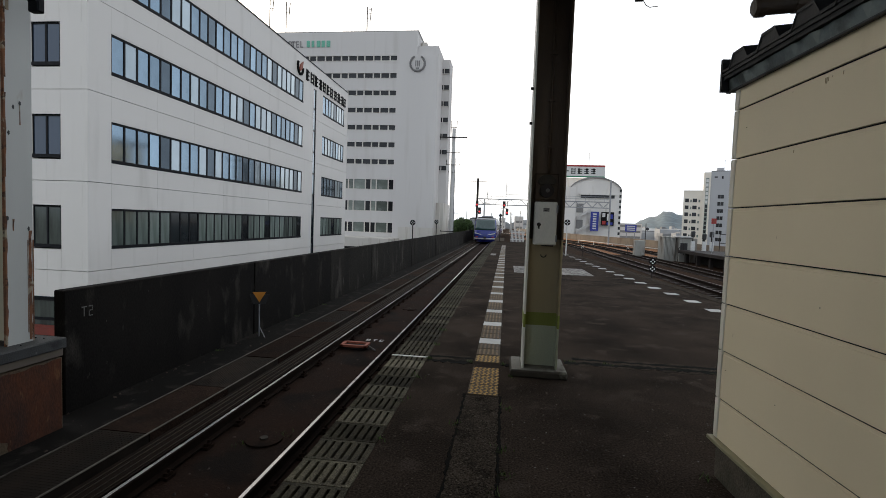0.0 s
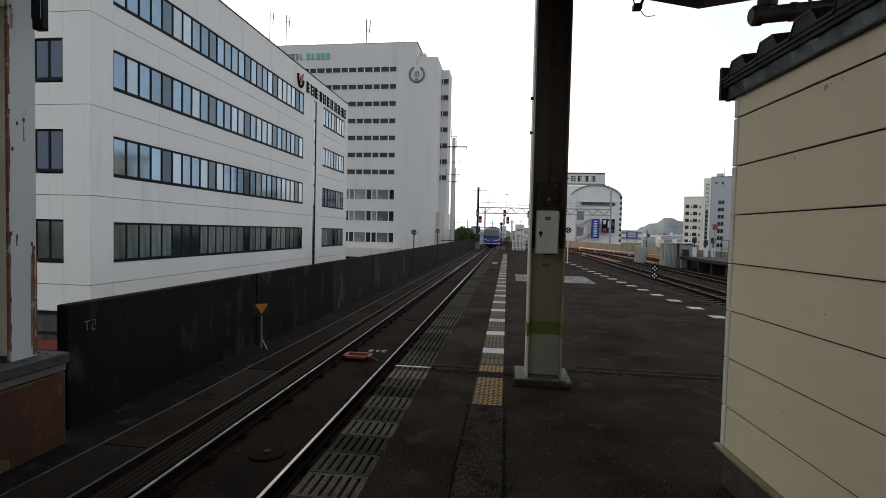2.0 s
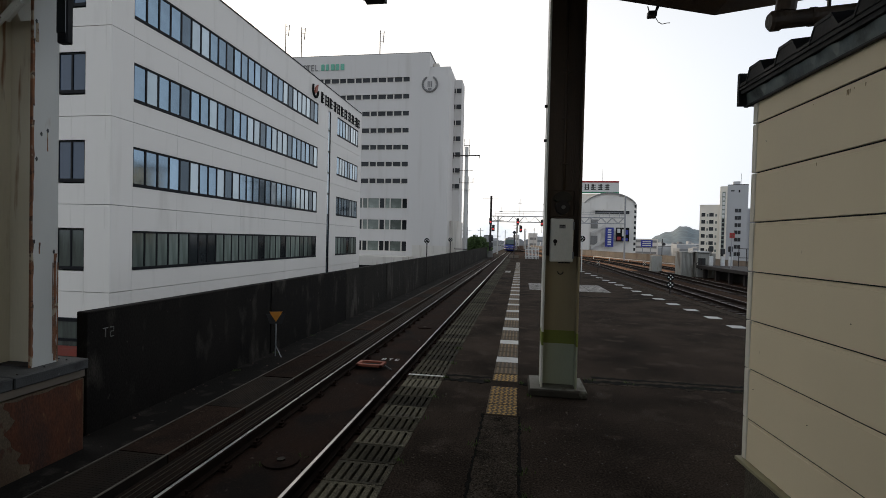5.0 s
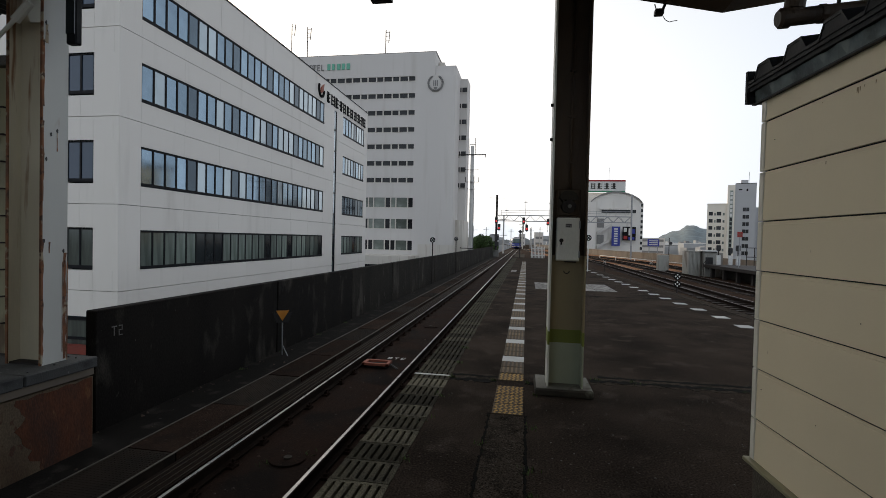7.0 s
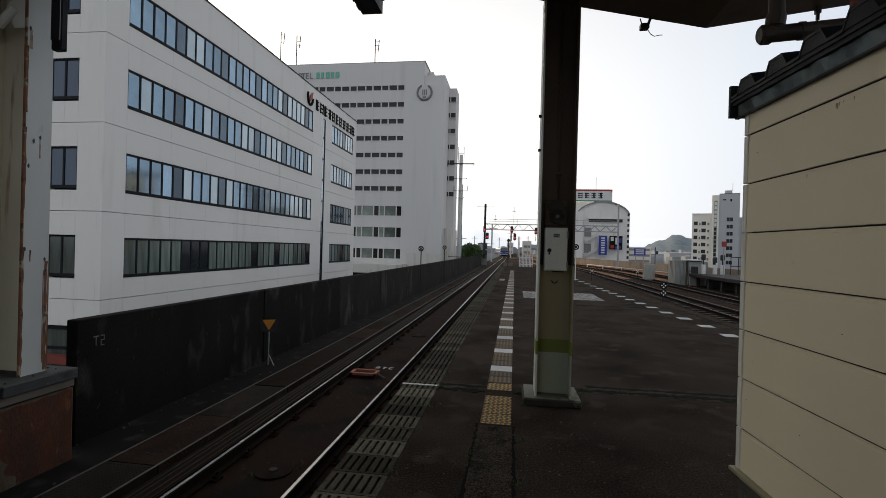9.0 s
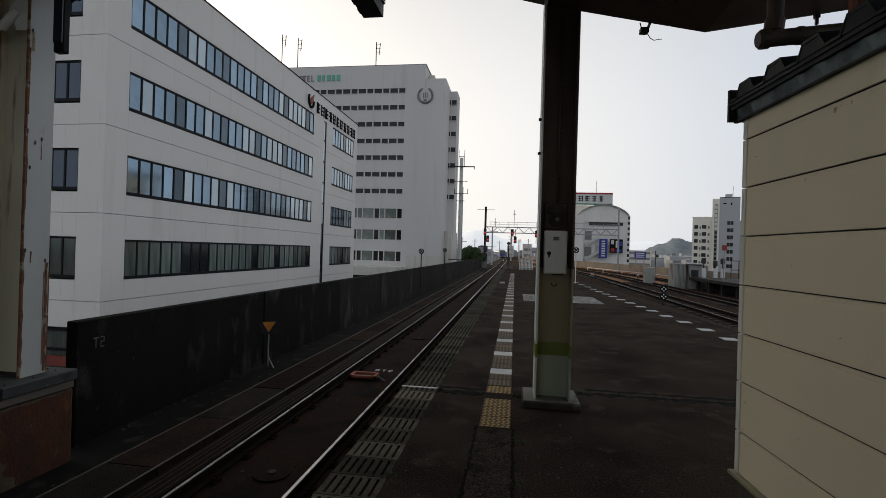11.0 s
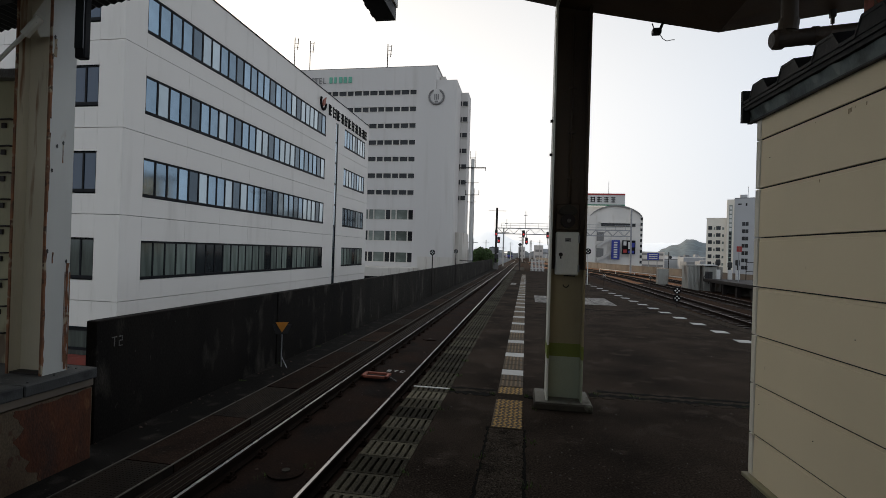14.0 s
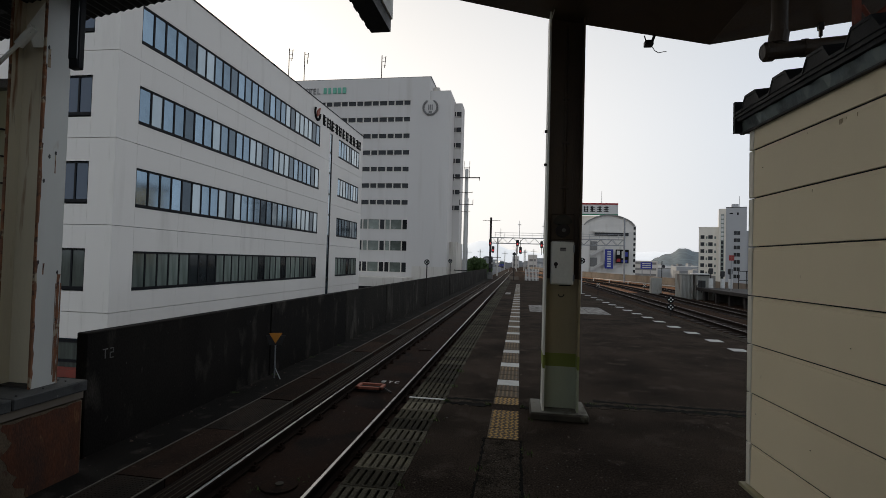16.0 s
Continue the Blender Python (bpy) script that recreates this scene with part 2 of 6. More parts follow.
    cap_slab=surface("weathered_cap", (0.042, 0.044, 0.044), 0.75, vary=0.5, scale=4, stain=(0.016, 0.017, 0.018), stain_at=0.55, stain_scale=4, bump=0.5, speck=(0.12, 0.12, 0.115), speck_scale=18, speck_at=0.69),
    awning=surface("red_awning", (0.17, 0.03, 0.018), 0.7, vary=0.3, scale=2),
    navy=surface("navy_glass", (0.028, 0.048, 0.08), 0.05, metal=0.25, vary=0.2, scale=0.5, bump=0, spec=0.8, piece=0.2),
    pole=surface("pale_pole_concrete", (0.5, 0.49, 0.47), 0.8, vary=0.15, scale=1.5, stretch=(1, 1, 0.2), stain=(0.33, 0.32, 0.3), stain_at=0.58, stain_scale=2),
    rusted_flange=surface("rusting_white_paint", (0.5, 0.505, 0.475), 0.5, vary=0.12, scale=2, bump=0.05, stain=(0.27, 0.14, 0.07), stain_at=0.67, stain_scale=5, stain_soft=0.08, stretch=(1, 1, 0.2)),
    rear=surface("pale_plaster", (0.6, 0.58, 0.53), 0.85),
    dark_glass=surface("dark_glass", (0.022, 0.026, 0.028), 0.06, vary=0.3, scale=0.6, bump=0, spec=0.6, piece=0.3),
    black=surface("black_plastic", (0.018, 0.018, 0.019), 0.5, vary=0.2, scale=9),
    dark_steel=surface("dark_steel", (0.028, 0.023, 0.021), 0.75, spec=0.25, vary=0.35, scale=6),
    grey_steel=surface("galvanised_steel", (0.3, 0.31, 0.32), 0.5, metal=0.4, vary=0.25, scale=3),
    facade=surface("white_facade_panel", (0.71, 0.675, 0.63), 0.55, vary=0.05, scale=0.25, fine=25, bump=0.05, stain=(0.59, 0.555, 0.51), stain_at=0.58, stain_scale=1.3, stain_soft=0.25, stretch=(1, 1, 0.12)),
    frame_black=surface("black_window_frame", (0.006, 0.007, 0.009), 0.6, vary=0.2, spec=0.15),
    glass=surface("window_glass", (0.215, 0.29, 0.355), 0.02, metal=0.85, vary=0.3, scale=0.5, bump=0, spec=0.8, piece=0.3),
    # pale pane colour with the bright sky reflection painted in
    sky_pane=surface("pane_with_painted_sky", (0.4, 0.46, 0.49), 0.04, metal=0.6, vary=0.12, scale=0.8, bump=0, spec=0.8, piece=0.15),
    blind=surface("blind_behind_glass", (0.085, 0.115, 0.14), 0.03, metal=0.7, vary=0.3, scale=0.6, bump=0, spec=0.7, piece=0.35),
    curtain=surface("curtain_behind_glass", (0.15, 0.18, 0.16), 0.1, vary=0.55, scale=3.0, stretch=(1, 1, 0.12), bump=0, spec=0.5, piece=0.6),
    hotel=surface("hotel_concrete", (0.63, 0.605, 0.58), 0.8, vary=0.06, scale=0.12, fine=8, bump=0.1, stain=(0.53, 0.5, 0.465), stain_at=0.54, stain_scale=0.8, stretch=(1, 1, 0.07), stain_soft=0.25),
    hotel_pale=surface("pale_hotel_plinth", (0.64, 0.605, 0.55), 0.8, vary=0.12, scale=0.3, stain=(0.36, 0.3, 0.245), stain_at=0.56, stain_scale=1.0, stretch=(1, 1, 0.12)),
    hotel_glass=surface("hotel_glass", (0.022, 0.023, 0.025), 0.2, vary=0.4, scale=0.3, bump=0, spec=0.3, piece=0.5),
    hotel_pane=surface("pale_hotel_window", (0.165, 0.19, 0.165), 0.2, vary=0.3, scale=0.9, bump=0, piece=0.4),
    sign_grey=surface("weathered_letter", (0.22, 0.215, 0.21), 0.6),
    sign_green=surface("green_letter", (0.13, 0.42, 0.3), 0.5),
    letter_dark=surface("dark_letter", (0.012, 0.012, 0.012), 0.9, spec=0.1),
    orange=surface("orange_paint", (0.3, 0.085, 0.05), 0.65, vary=0.3, scale=9, stain=(0.12, 0.06, 0.04), stain_at=0.6, stain_scale=8),
    amber=surface("amber_sign", (0.5, 0.2, 0.02), 0.5, vary=0.15, scale=9),
    red=surface("red_paint", (0.34, 0.02, 0.02), 0.5),
    blue_sign=surface("blue_sign", (0.02, 0.035, 0.28), 0.5),
    green_line=surface("green_line", (0.03, 0.2, 0.1), 0.5),
    signal_red=glowing("signal_red", (1.0, 0.05, 0.05), 1.0),
    train_blue=surface("train_blue", (0.02, 0.034, 0.21), 0.25, vary=0.08, scale=1, bump=0.02),
    train_silver=surface("stainless_body", (0.5, 0.51, 0.53), 0.35, metal=0.6, vary=0.1, scale=1, bump=0.02),
    train_glass=surface("train_glass", (0.025, 0.06, 0.06), 0.12, vary=0.3, bump=0, spec=0.9),
    train_under=surface("train_underframe", (0.02, 0.019, 0.018), 0.8),
    leaf=surface("leaf", (0.07, 0.12, 0.032), 0.7, vary=0.4, scale=0.8, fine=10, bump=0, island=0.5),
    bark=surface("bark", (0.1, 0.075, 0.05), 0.9),
    # bluish haze is mixed into the woods' own colour
    hill=surface("hazed_wooded_hill", (0.15, 0.185, 0.2), 0.95, vary=0.4, scale=0.05, fine=0.3, bump=0),
    # the far mountains glow to stand in for the bright haze before them
    far_hill=glowing("hill_haze_glow", (0.78, 0.8, 0.815), 0.72),
    city=surface("city_ground", (0.12, 0.11, 0.1), 0.9, vary=0.3, scale=0.05, fine=1.0, bump=0, stain=(0.1, 0.12, 0.07), stain_at=0.55, stain_scale=0.02),
    # grey-blue haze is put into the town's wall colour
    town=surface("town_walls", (0.3, 0.305, 0.31), 0.8, vary=0.15, scale=0.2, bump=0, island=0.5),
    tower_cream=surface("cream_tower_wall", (0.74, 0.69, 0.6), 0.75, vary=0.06, scale=0.2, bump=0.05),
    tower_grey=surface("grey_tower_wall", (0.4, 0.405, 0.415), 0.75, vary=0.06, scale=0.2, bump=0.05),
    arch_white=surface("white_rendered_wall", (0.72, 0.695, 0.655), 0.75, vary=0.1, scale=0.15, bump=0.05, stain=(0.58, 0.55, 0.5), stain_at=0.57, stain_scale=0.5, stretch=(1, 1, 0.2)),
    tan_wall=surface("tan_render", (0.42, 0.31, 0.17), 0.85, vary=0.12, scale=0.4),
    cable=surface("weathered_cable", (0.05, 0.037, 0.021), 0.7, vary=0.6, scale=5),
    damp=surface("damp_concrete", (0.09, 0.076, 0.055), 0.9, grit=0.3, vary=0.5, scale=4, stain=(0.026, 0.027, 0.014), stain_at=0.5, stain_scale=3, stain_soft=0.2, bump=0.6),
    stones=surface("stray_stone", (0.05, 0.034, 0.026), 0.95, vary=0.5, scale=9, island=0.6),
    corrugated=surface("weathered_corrugated", (0.36, 0.355, 0.32), 0.6, vary=0.35, scale=0.8, stretch=(1, 1, 0.25), stain=(0.15, 0.115, 0.09), stain_at=0.54, stain_scale=1.6),
)


# ---- mesh helpers ----
def thing(name, label, category, group="", kind="", at=(0, 0, 0), turn=0.0):
    ob = new(name)
    ob.empty_display_size = 0.2
    ob.matrix_basis = pose(*at, 0, 0, turn)
    return tagged(ob, label, category, group, kind)


def link_mesh(name, bm, material, smooth=False):
    me = bpy.data.meshes.new(name)
    bm.normal_update()
    bm.to_mesh(me)
    bm.free()
    for m in (material if isinstance(material, (list, tuple)) else (material,)):
        me.materials.append(m)
    if smooth:
        for f in me.polygons:
            f.use_smooth = True
    return new(name, me)


def part(name, bm, material, parent, label="", smooth=False):
    ob = link_mesh(name, bm, material, smooth)
    ob.parent = parent
    return tagged(ob, label)


def share(name, mesh, parent, at, turn=0.0):
    """One more object on a mesh that pieces of the same kind share."""
    ob = new(name, mesh)
    ob.parent = parent
    ob.matrix_basis = pose(*at, 0, 0, turn)
    return ob


def solo(name, bm, material, label, category, group="", kind="", smooth=False):
    return tagged(link_mesh(name, bm, material, smooth), label, category, group, kind)


def box(bm, x0, x1, y0, y1, z0, z1, bevel=0.0, m=0, open_bottom=False):
    vs = [bm.verts.new((x, y, z)) for z in (z0, z1) for x, y in ((x0, y0), (x1, y0), (x1, y1), (x0, y1))]
    quads = [(4, 5, 6, 7), (0, 1, 5, 4), (1, 2, 6, 5), (2, 3, 7, 6), (3, 0, 4, 7)] + ([] if open_bottom else [(3, 2, 1, 0)])
    fs = [bm.faces.new([vs[i] for i in q]) for q in quads]
    for f in fs:
        f.material_index = m
    if bevel:
        es = {e for f in fs for e in f.edges}
        bmesh.ops.bevel(bm, geom=list(es), offset=bevel, segments=1, affect="EDGES", material=m)
    return bm


def boxes(*rows, bevel=0.0):
    bm = bmesh.new()
    for r in rows:
        box(bm, *r, bevel=bevel)
    return bm


def tube(bm, a, b, r, n=10, r2=None, m=0):
    a, b = Vector(a), Vector(b)
    r2 = r if r2 is None else r2
    q = (b - a).to_track_quat("Z", "Y")
    rings = []
    for c, rad in ((a, r), (b, r2)):
        rings.append([bm.verts.new(c + q @ Vector((rad * math.cos(k * 2 * math.pi / n), rad * math.sin(k * 2 * math.pi / n), 0))) for k in range(n)])
    fs = [bm.faces.new((rings[0][k], rings[0][(k + 1) % n], rings[1][(k + 1) % n], rings[1][k])) for k in range(n)]
    fs += [bm.faces.new(rings[0][::-1]), bm.faces.new(rings[1])]
    for f in fs:
        f.material_index = m
    return bm


def extruded(bm, outline, way, m=0):
    """A closed outline (points in space) pushed along a vector into a solid."""
    way = Vector(way)
    a = [bm.verts.new(q) for q in outline]
    b = [bm.verts.new(Vector(q) + way) for q in outline]
    n = len(a)
    fs = [bm.faces.new((a[k], a[(k + 1) % n], b[(k + 1) % n], b[k])) for k in range(n)] + [bm.faces.new(a[::-1]), bm.faces.new(b)]
    for f in fs:
        f.material_index = m
    bmesh.ops.recalc_face_normals(bm, faces=fs)
    return bm


def swept(bm, profile, line, m=0):
    """A closed profile of (side, up) swept along a level line of (x, y, z)."""
    rings = []
    for k, c in enumerate(line):
        a, b = Vector(line[max(0, k - 1)]), Vector(line[min(len(line) - 1, k + 1)])
        d = (b - a).normalized()
        side = Vector((d.y, -d.x, 0)).normalized()
        rings.append([bm.verts.new(Vector(c) + side * s + Vector((0, 0, u))) for s, u in profile])
    n = len(profile)
    fs = []
    for r, s in zip(rings, rings[1:]):
        fs += [bm.faces.new((r[k], r[(k + 1) % n], s[(k + 1) % n], s[k])) for k in range(n)]
    fs += [bm.faces.new(rings[0][::-1]), bm.faces.new(rings[-1])]
    for f in fs:
        f.material_index = m
    bmesh.ops.recalc_face_normals(bm, faces=fs)
    return bm


def disc(bm, c, r, axis, depth, n=20, m=0):
    a = Vector(axis).normalized() * depth / 2
    return tube(bm, Vector(c) - a, Vector(c) + a, r, n, m=m)


# ---- ground, viaduct and platform ----
DECK, RAIL = -0.88, -0.70


def track_x(y):
    """The centre line of the track along the platform: straight, then a slow bend to the west."""
    if y < 120:
        return -2.61
    if y < 225:
        return -2.61 - 4.0e-4 * (y - 120) ** 2
    return -2.61 - 4.0e-4 * 105 ** 2 - 0.084 * (y - 225)


def right_x(y, off):
    """The centre lines of the tracks beyond the platform, which swing over towards the first one far off."""
    return off - (0 if y < 55 else (off + 1.0) * min(1.0, ((y - 55) / 95) ** 2 * (3 - 2 * (y - 55) / 95)) if y < 150 else off + 1.0)


def platform_right(y):
    return 5.75 - 0.028 * y - 0.0008 * y * y


def ground():
    bm = bmesh.new()
    bmesh.ops.create_grid(bm, x_segments=24, y_segments=24, size=3500)
    ob = solo("ground", bm, M["city"], "grey and green city ground far below the railway", "ground", kind="structure")
    ob.location = (0, 2000, -7.0)


def viaduct():
    bm = boxes((-5.5, 24, -14, 330, -2.0, DECK))
    solo("viaduct_deck", bm, M["ballast"], "rusty ballast and concrete deck of the railway viaduct", "ground", kind="structure")
    # brighter copy of the rusty ballast, with warm low sun in its colour
    bm = bmesh.new()
    extruded(bm, [(10.2, 49, DECK), (22.2, 46, DECK), (15.5, 92, DECK), (6.0, 150, DECK), (-0.5, 150, DECK), (1.5, 100, DECK)], (0, 0, 0.012))
    solo("yard_bed", bm, M["yard"], "rusty ballast of the yard tracks, low sunlight put into its orange colour", "ground", kind="structure")
    bm = boxes((-4.86, -1.25, -14, 150, DECK, DECK + 0.02))
    solo("track_slab", bm, M["slab"], "dark brown concrete slab between the rails", "track bed", kind="structure")


def platform():
    bm = bmesh.new()
    ys = [-12, 0, 6, 12, 18, 24, 30, 36, 42, 46.9]
    pts = [(-0.86, -12, 0)] + [(platform_right(y), y, 0) for y in ys] + [(-0.86, 46.9, 0)]
    extruded(bm, [(x, y, -1.0) for x, y, z in pts], (0, 0, 1.0))
    top = solo("platform", bm, M["asphalt"], "dark worn asphalt railway platform", "platform", kind="structure")
    bm = boxes((-1.22, -0.86, -12, 46.9, -1.0, -0.07))
    part("platform_wall", bm, M["concrete"], top)
    bm = boxes((-0.3, 0.02, -6, 4.56, 0, 0.004))
    part("repair_strip", bm, M["patch"], top, "strip of darker relaid asphalt")
    rng = random.Random(15)
    for x0, x1, yc, w in ((-0.85, -0.3, 5.66, 0.05), (0.02, 0.12, 5.66, 0.05), (0.78, 5.0, 5.97, 0.05), (-0.85, -0.3, 5.84, 0.03), (0.9, 5.0, 6.14, 0.03), (-0.6, 4.7, 15.4, 0.05), (-0.8, 4.4, 24.6, 0.04)):
        n = max(3, int((x1 - x0) / 0.05))
        lo = [(x0 + (x1 - x0) * k / n, yc - w * rng.uniform(0.2, 1.7), 0) for k in range(n + 1)]
        hi = [(x0 + (x1 - x0) * k / n, yc + w * rng.uniform(0.2, 1.7), 0) for k in range(n + 1)]
        bm = bmesh.new()
        extruded(bm, lo + hi[::-1], (0, 0, 0.004))
        part("expansion_joint", bm, M["joint"], top, "ragged tarred joint with weeds")
    for x0, x1, ya, yb in ((0.78, 5.0, 5.86, 6.22), (-0.85, -0.3, 5.6, 5.9)):
        n = int((x1 - x0) / 0.06)
        lo = [(x0 + (x1 - x0) * k / n, ya + rng.uniform(-0.05, 0.05), 0) for k in range(n + 1)]
        hi = [(x0 + (x1 - x0) * k / n, yb + rng.uniform(-0.07, 0.05), 0) for k in range(n + 1)]
        bm = bmesh.new()
        extruded(bm, lo + hi[::-1], (0, 0, 0.0025))
        part("crumbled_band", bm, M["patch"], top, "coarse crumbled asphalt along the joint")
    # ragged edges of the relaid strip
    for xe in (-0.31, 0.03):
        n = 110
        bm = bmesh.new()
        lo = [(xe - 0.014 * rng.uniform(-0.3, 1.4), 1.0 + 3.6 * k / n, 0) for k in range(n + 1)]
        hi = [(xe + 0.014 * rng.uniform(0.2, 1.6), 1.0 + 3.6 * k / n, 0) for k in range(n + 1)]
        extruded(bm, lo + hi[::-1], (0, 0, 0.006))
        part("strip_seam", bm, M["joint"], top, "crumbling seam of the relaid strip")
    bm = bmesh.new()
    rng = random.Random(5)
    for k in range(12):
        x, y = rng.uniform(-0.8, 3.4), rng.uniform(3.2, 12)
        r = rng.uniform(0.004, 0.011)
        extruded(bm, [(x + r * math.cos(a) * rng.uniform(0.7, 1.2), y + r * math.sin(a), 0) for a in (0, 1.2, 2.5, 3.7, 5)], (0, 0, 0.004))
    for k in range(110):
        x, y = rng.uniform(0.12, 2.0), rng.uniform(2.0, 5.6)
        r = rng.uniform(0.0015, 0.0055)
        extruded(bm, [(x + r * math.cos(a) * rng.uniform(0.7, 1.6), y + r * math.sin(a), 0) for a in (0, 1.2, 2.5, 3.7, 5)], (0, 0, 0.003))
    ob = part("specks", bm, M["concrete"], top, "pale specks of litter and gum")
    tagged(ob, kind="stuff")
    return top


def right_edge_marks(top):
    """White dashes along the far edge of the platform, and a paler kerb."""
    pts = [(4.47, 8.3), (4.46, 9.55), (4.43, 10.77), (4.42, 12.0), (4.35, 13.25), (4.25, 14.4), (4.19, 15.6), (4.13, 16.74), (4.06, 17.9), (4.0, 19.1), (3.95, 20.35), (3.89, 21.5),
           (3.82, 22.7), (3.78, 24.2), (3.74, 25.7), (3.66, 27.4), (3.56, 29.2), (3.48, 31), (3.4, 33)]
    for k, (x, y) in enumerate(pts):
        bm = boxes((x - 0.15, x + 0.15, y - 0.17, y + 0.17, 0, 0.005))
        part("white_mark", bm, M["white_tile"], top)
    bm = bmesh.new()
    ys = [-12 + 2.94 * k for k in range(21)]
    swept(bm, [(-0.3, -0.02), (0.0, -0.02), (0.0, 0.006), (-0.3, 0.006)], [(platform_right(y), y, 0) for y in ys])
    part("kerb", bm, M["patch"], top, "dark worn concrete platform kerb")


def slotted_edge(top):
    """Slotted concrete blocks along the platform edge, 0.31 m long each."""
    bm = bmesh.new()
    box(bm, -0.21, 0.21, 0.004, 0.306, -0.07, -0.03, open_bottom=True)
    for x in (-0.205, -0.142, -0.079, -0.016, 0.047, 0.110, 0.173):
        box(bm, x, x + 0.04, 0.03, 0.28, -0.03, 0.004, open_bottom=True)
    box(bm, -0.21, 0.21, 0.004, 0.03, -0.03, 0.004, open_bottom=True)
    box(bm, -0.21, 0.21, 0.28, 0.306, -0.03, 0.004, open_bottom=True)
    me = bpy.data.meshes.new("slotted_block")
    bm.normal_update()
    # slot floors take the darker backing colour
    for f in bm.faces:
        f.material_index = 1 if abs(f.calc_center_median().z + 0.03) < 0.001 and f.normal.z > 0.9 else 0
    bm.to_mesh(me)
    bm.free()
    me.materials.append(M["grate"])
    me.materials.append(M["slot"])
    # paler copy for the nearest blocks
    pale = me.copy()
    pale.materials[0] = M["near_grate"]
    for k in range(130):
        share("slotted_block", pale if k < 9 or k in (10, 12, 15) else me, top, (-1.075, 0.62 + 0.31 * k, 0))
    bm = boxes((-1.30, -0.86, 5.725, 5.765, 0.004, 0.009))
    part("white_line", bm, M["white"], top, "narrow white stop line")
    bm = boxes((-1.29, -0.86, -12, 0.62, -0.07, 0.003), (-1.29, -0.86, 40.92, 46.9, -0.07, 0.003))
    part("edge_kerb", bm, M["grate"], top)


def tactile_mesh(name, material, studs, dirt=None):
    bm = bmesh.new()
    box(bm, 0.004, 0.296, 0.004, 0.296, 0, 0.006, open_bottom=True, m=1 if studs else 0)
    if studs == "dots":
        for i in range(6):
            for j in range(6):
                x, y = 0.03 + 0.048 * i + (0.012 if j % 2 else 0), 0.03 + 0.048 * j
                c = bm.verts.new((x, y, 0.014))
                q = [bm.verts.new((x + dx, y + dy, 0.006)) for dx, dy in ((-0.02, 0), (0, -0.02), (0.02, 0), (0, 0.02))]
                for k in range(4):
                    bm.faces.new((q[k], q[(k + 1) % 4], c))
    elif studs == "bars":
        for i in range(5):
            box(bm, 0.03 + 0.054 * i, 0.055 + 0.054 * i, 0.02, 0.28, 0.006, 0.012, open_bottom=True)
    me = bpy.data.meshes.new(name)
    bm.normal_update()
    bm.to_mesh(me)
    bm.free()
    me.materials.append(material)
    if dirt:
        me.materials.append(dirt)
    return me


def tactile_line(top):
    dots = tactile_mesh("tactile_tile_dots", M["yellow"], "dots", M["tile_dirt"])
    bars = tactile_mesh("tactile_tile_bars", M["worn"], "bars", M["bar_dirt"])
    plain = tactile_mesh("white_tile", M["white_tile"], "")
    for y in (4.60, 4.90, 5.20, 5.72):
        share("tactile_tile", dots, top, (-0.29, y, 0))
    y, k = 6.03, 0
    while y < 39:
        white = abs(((y + 0.15 - 6.76) / 1.2) - round((y + 0.15 - 6.76) / 1.2)) < 0.13
        share("white_tile" if white else "tactile_tile", plain if white else bars, top, (-0.29, y, 0))
        y += 0.3


def painted_hatch(top):
    part("cover_plate", boxes((-0.78, -0.5, 25.9, 27.4, 0, 0.006)), M["worn_white"], top, "small worn pale cover plate")
    for i in range(4):
        for j in range(3):
            x0, y0 = 0.35 + 0.68 * i, 17.0 + 0.9 * j
            part("worn_cover", boxes((x0, x0 + 0.66, y0, y0 + 0.88, 0, 0.006)), M["worn_white"], top, "worn white painted cover plate")


RAIL_PROFILE = [(-0.06, 0), (0.06, 0), (0.06, 0.015), (0.012, 0.03), (0.012, 0.1), (0.03, 0.112), (0.03, 0.132), (0.017, 0.14), (-0.017, 0.14), (-0.03, 0.132), (-0.03, 0.112), (-0.012, 0.1), (-0.012, 0.03), (-0.06, 0.015)]


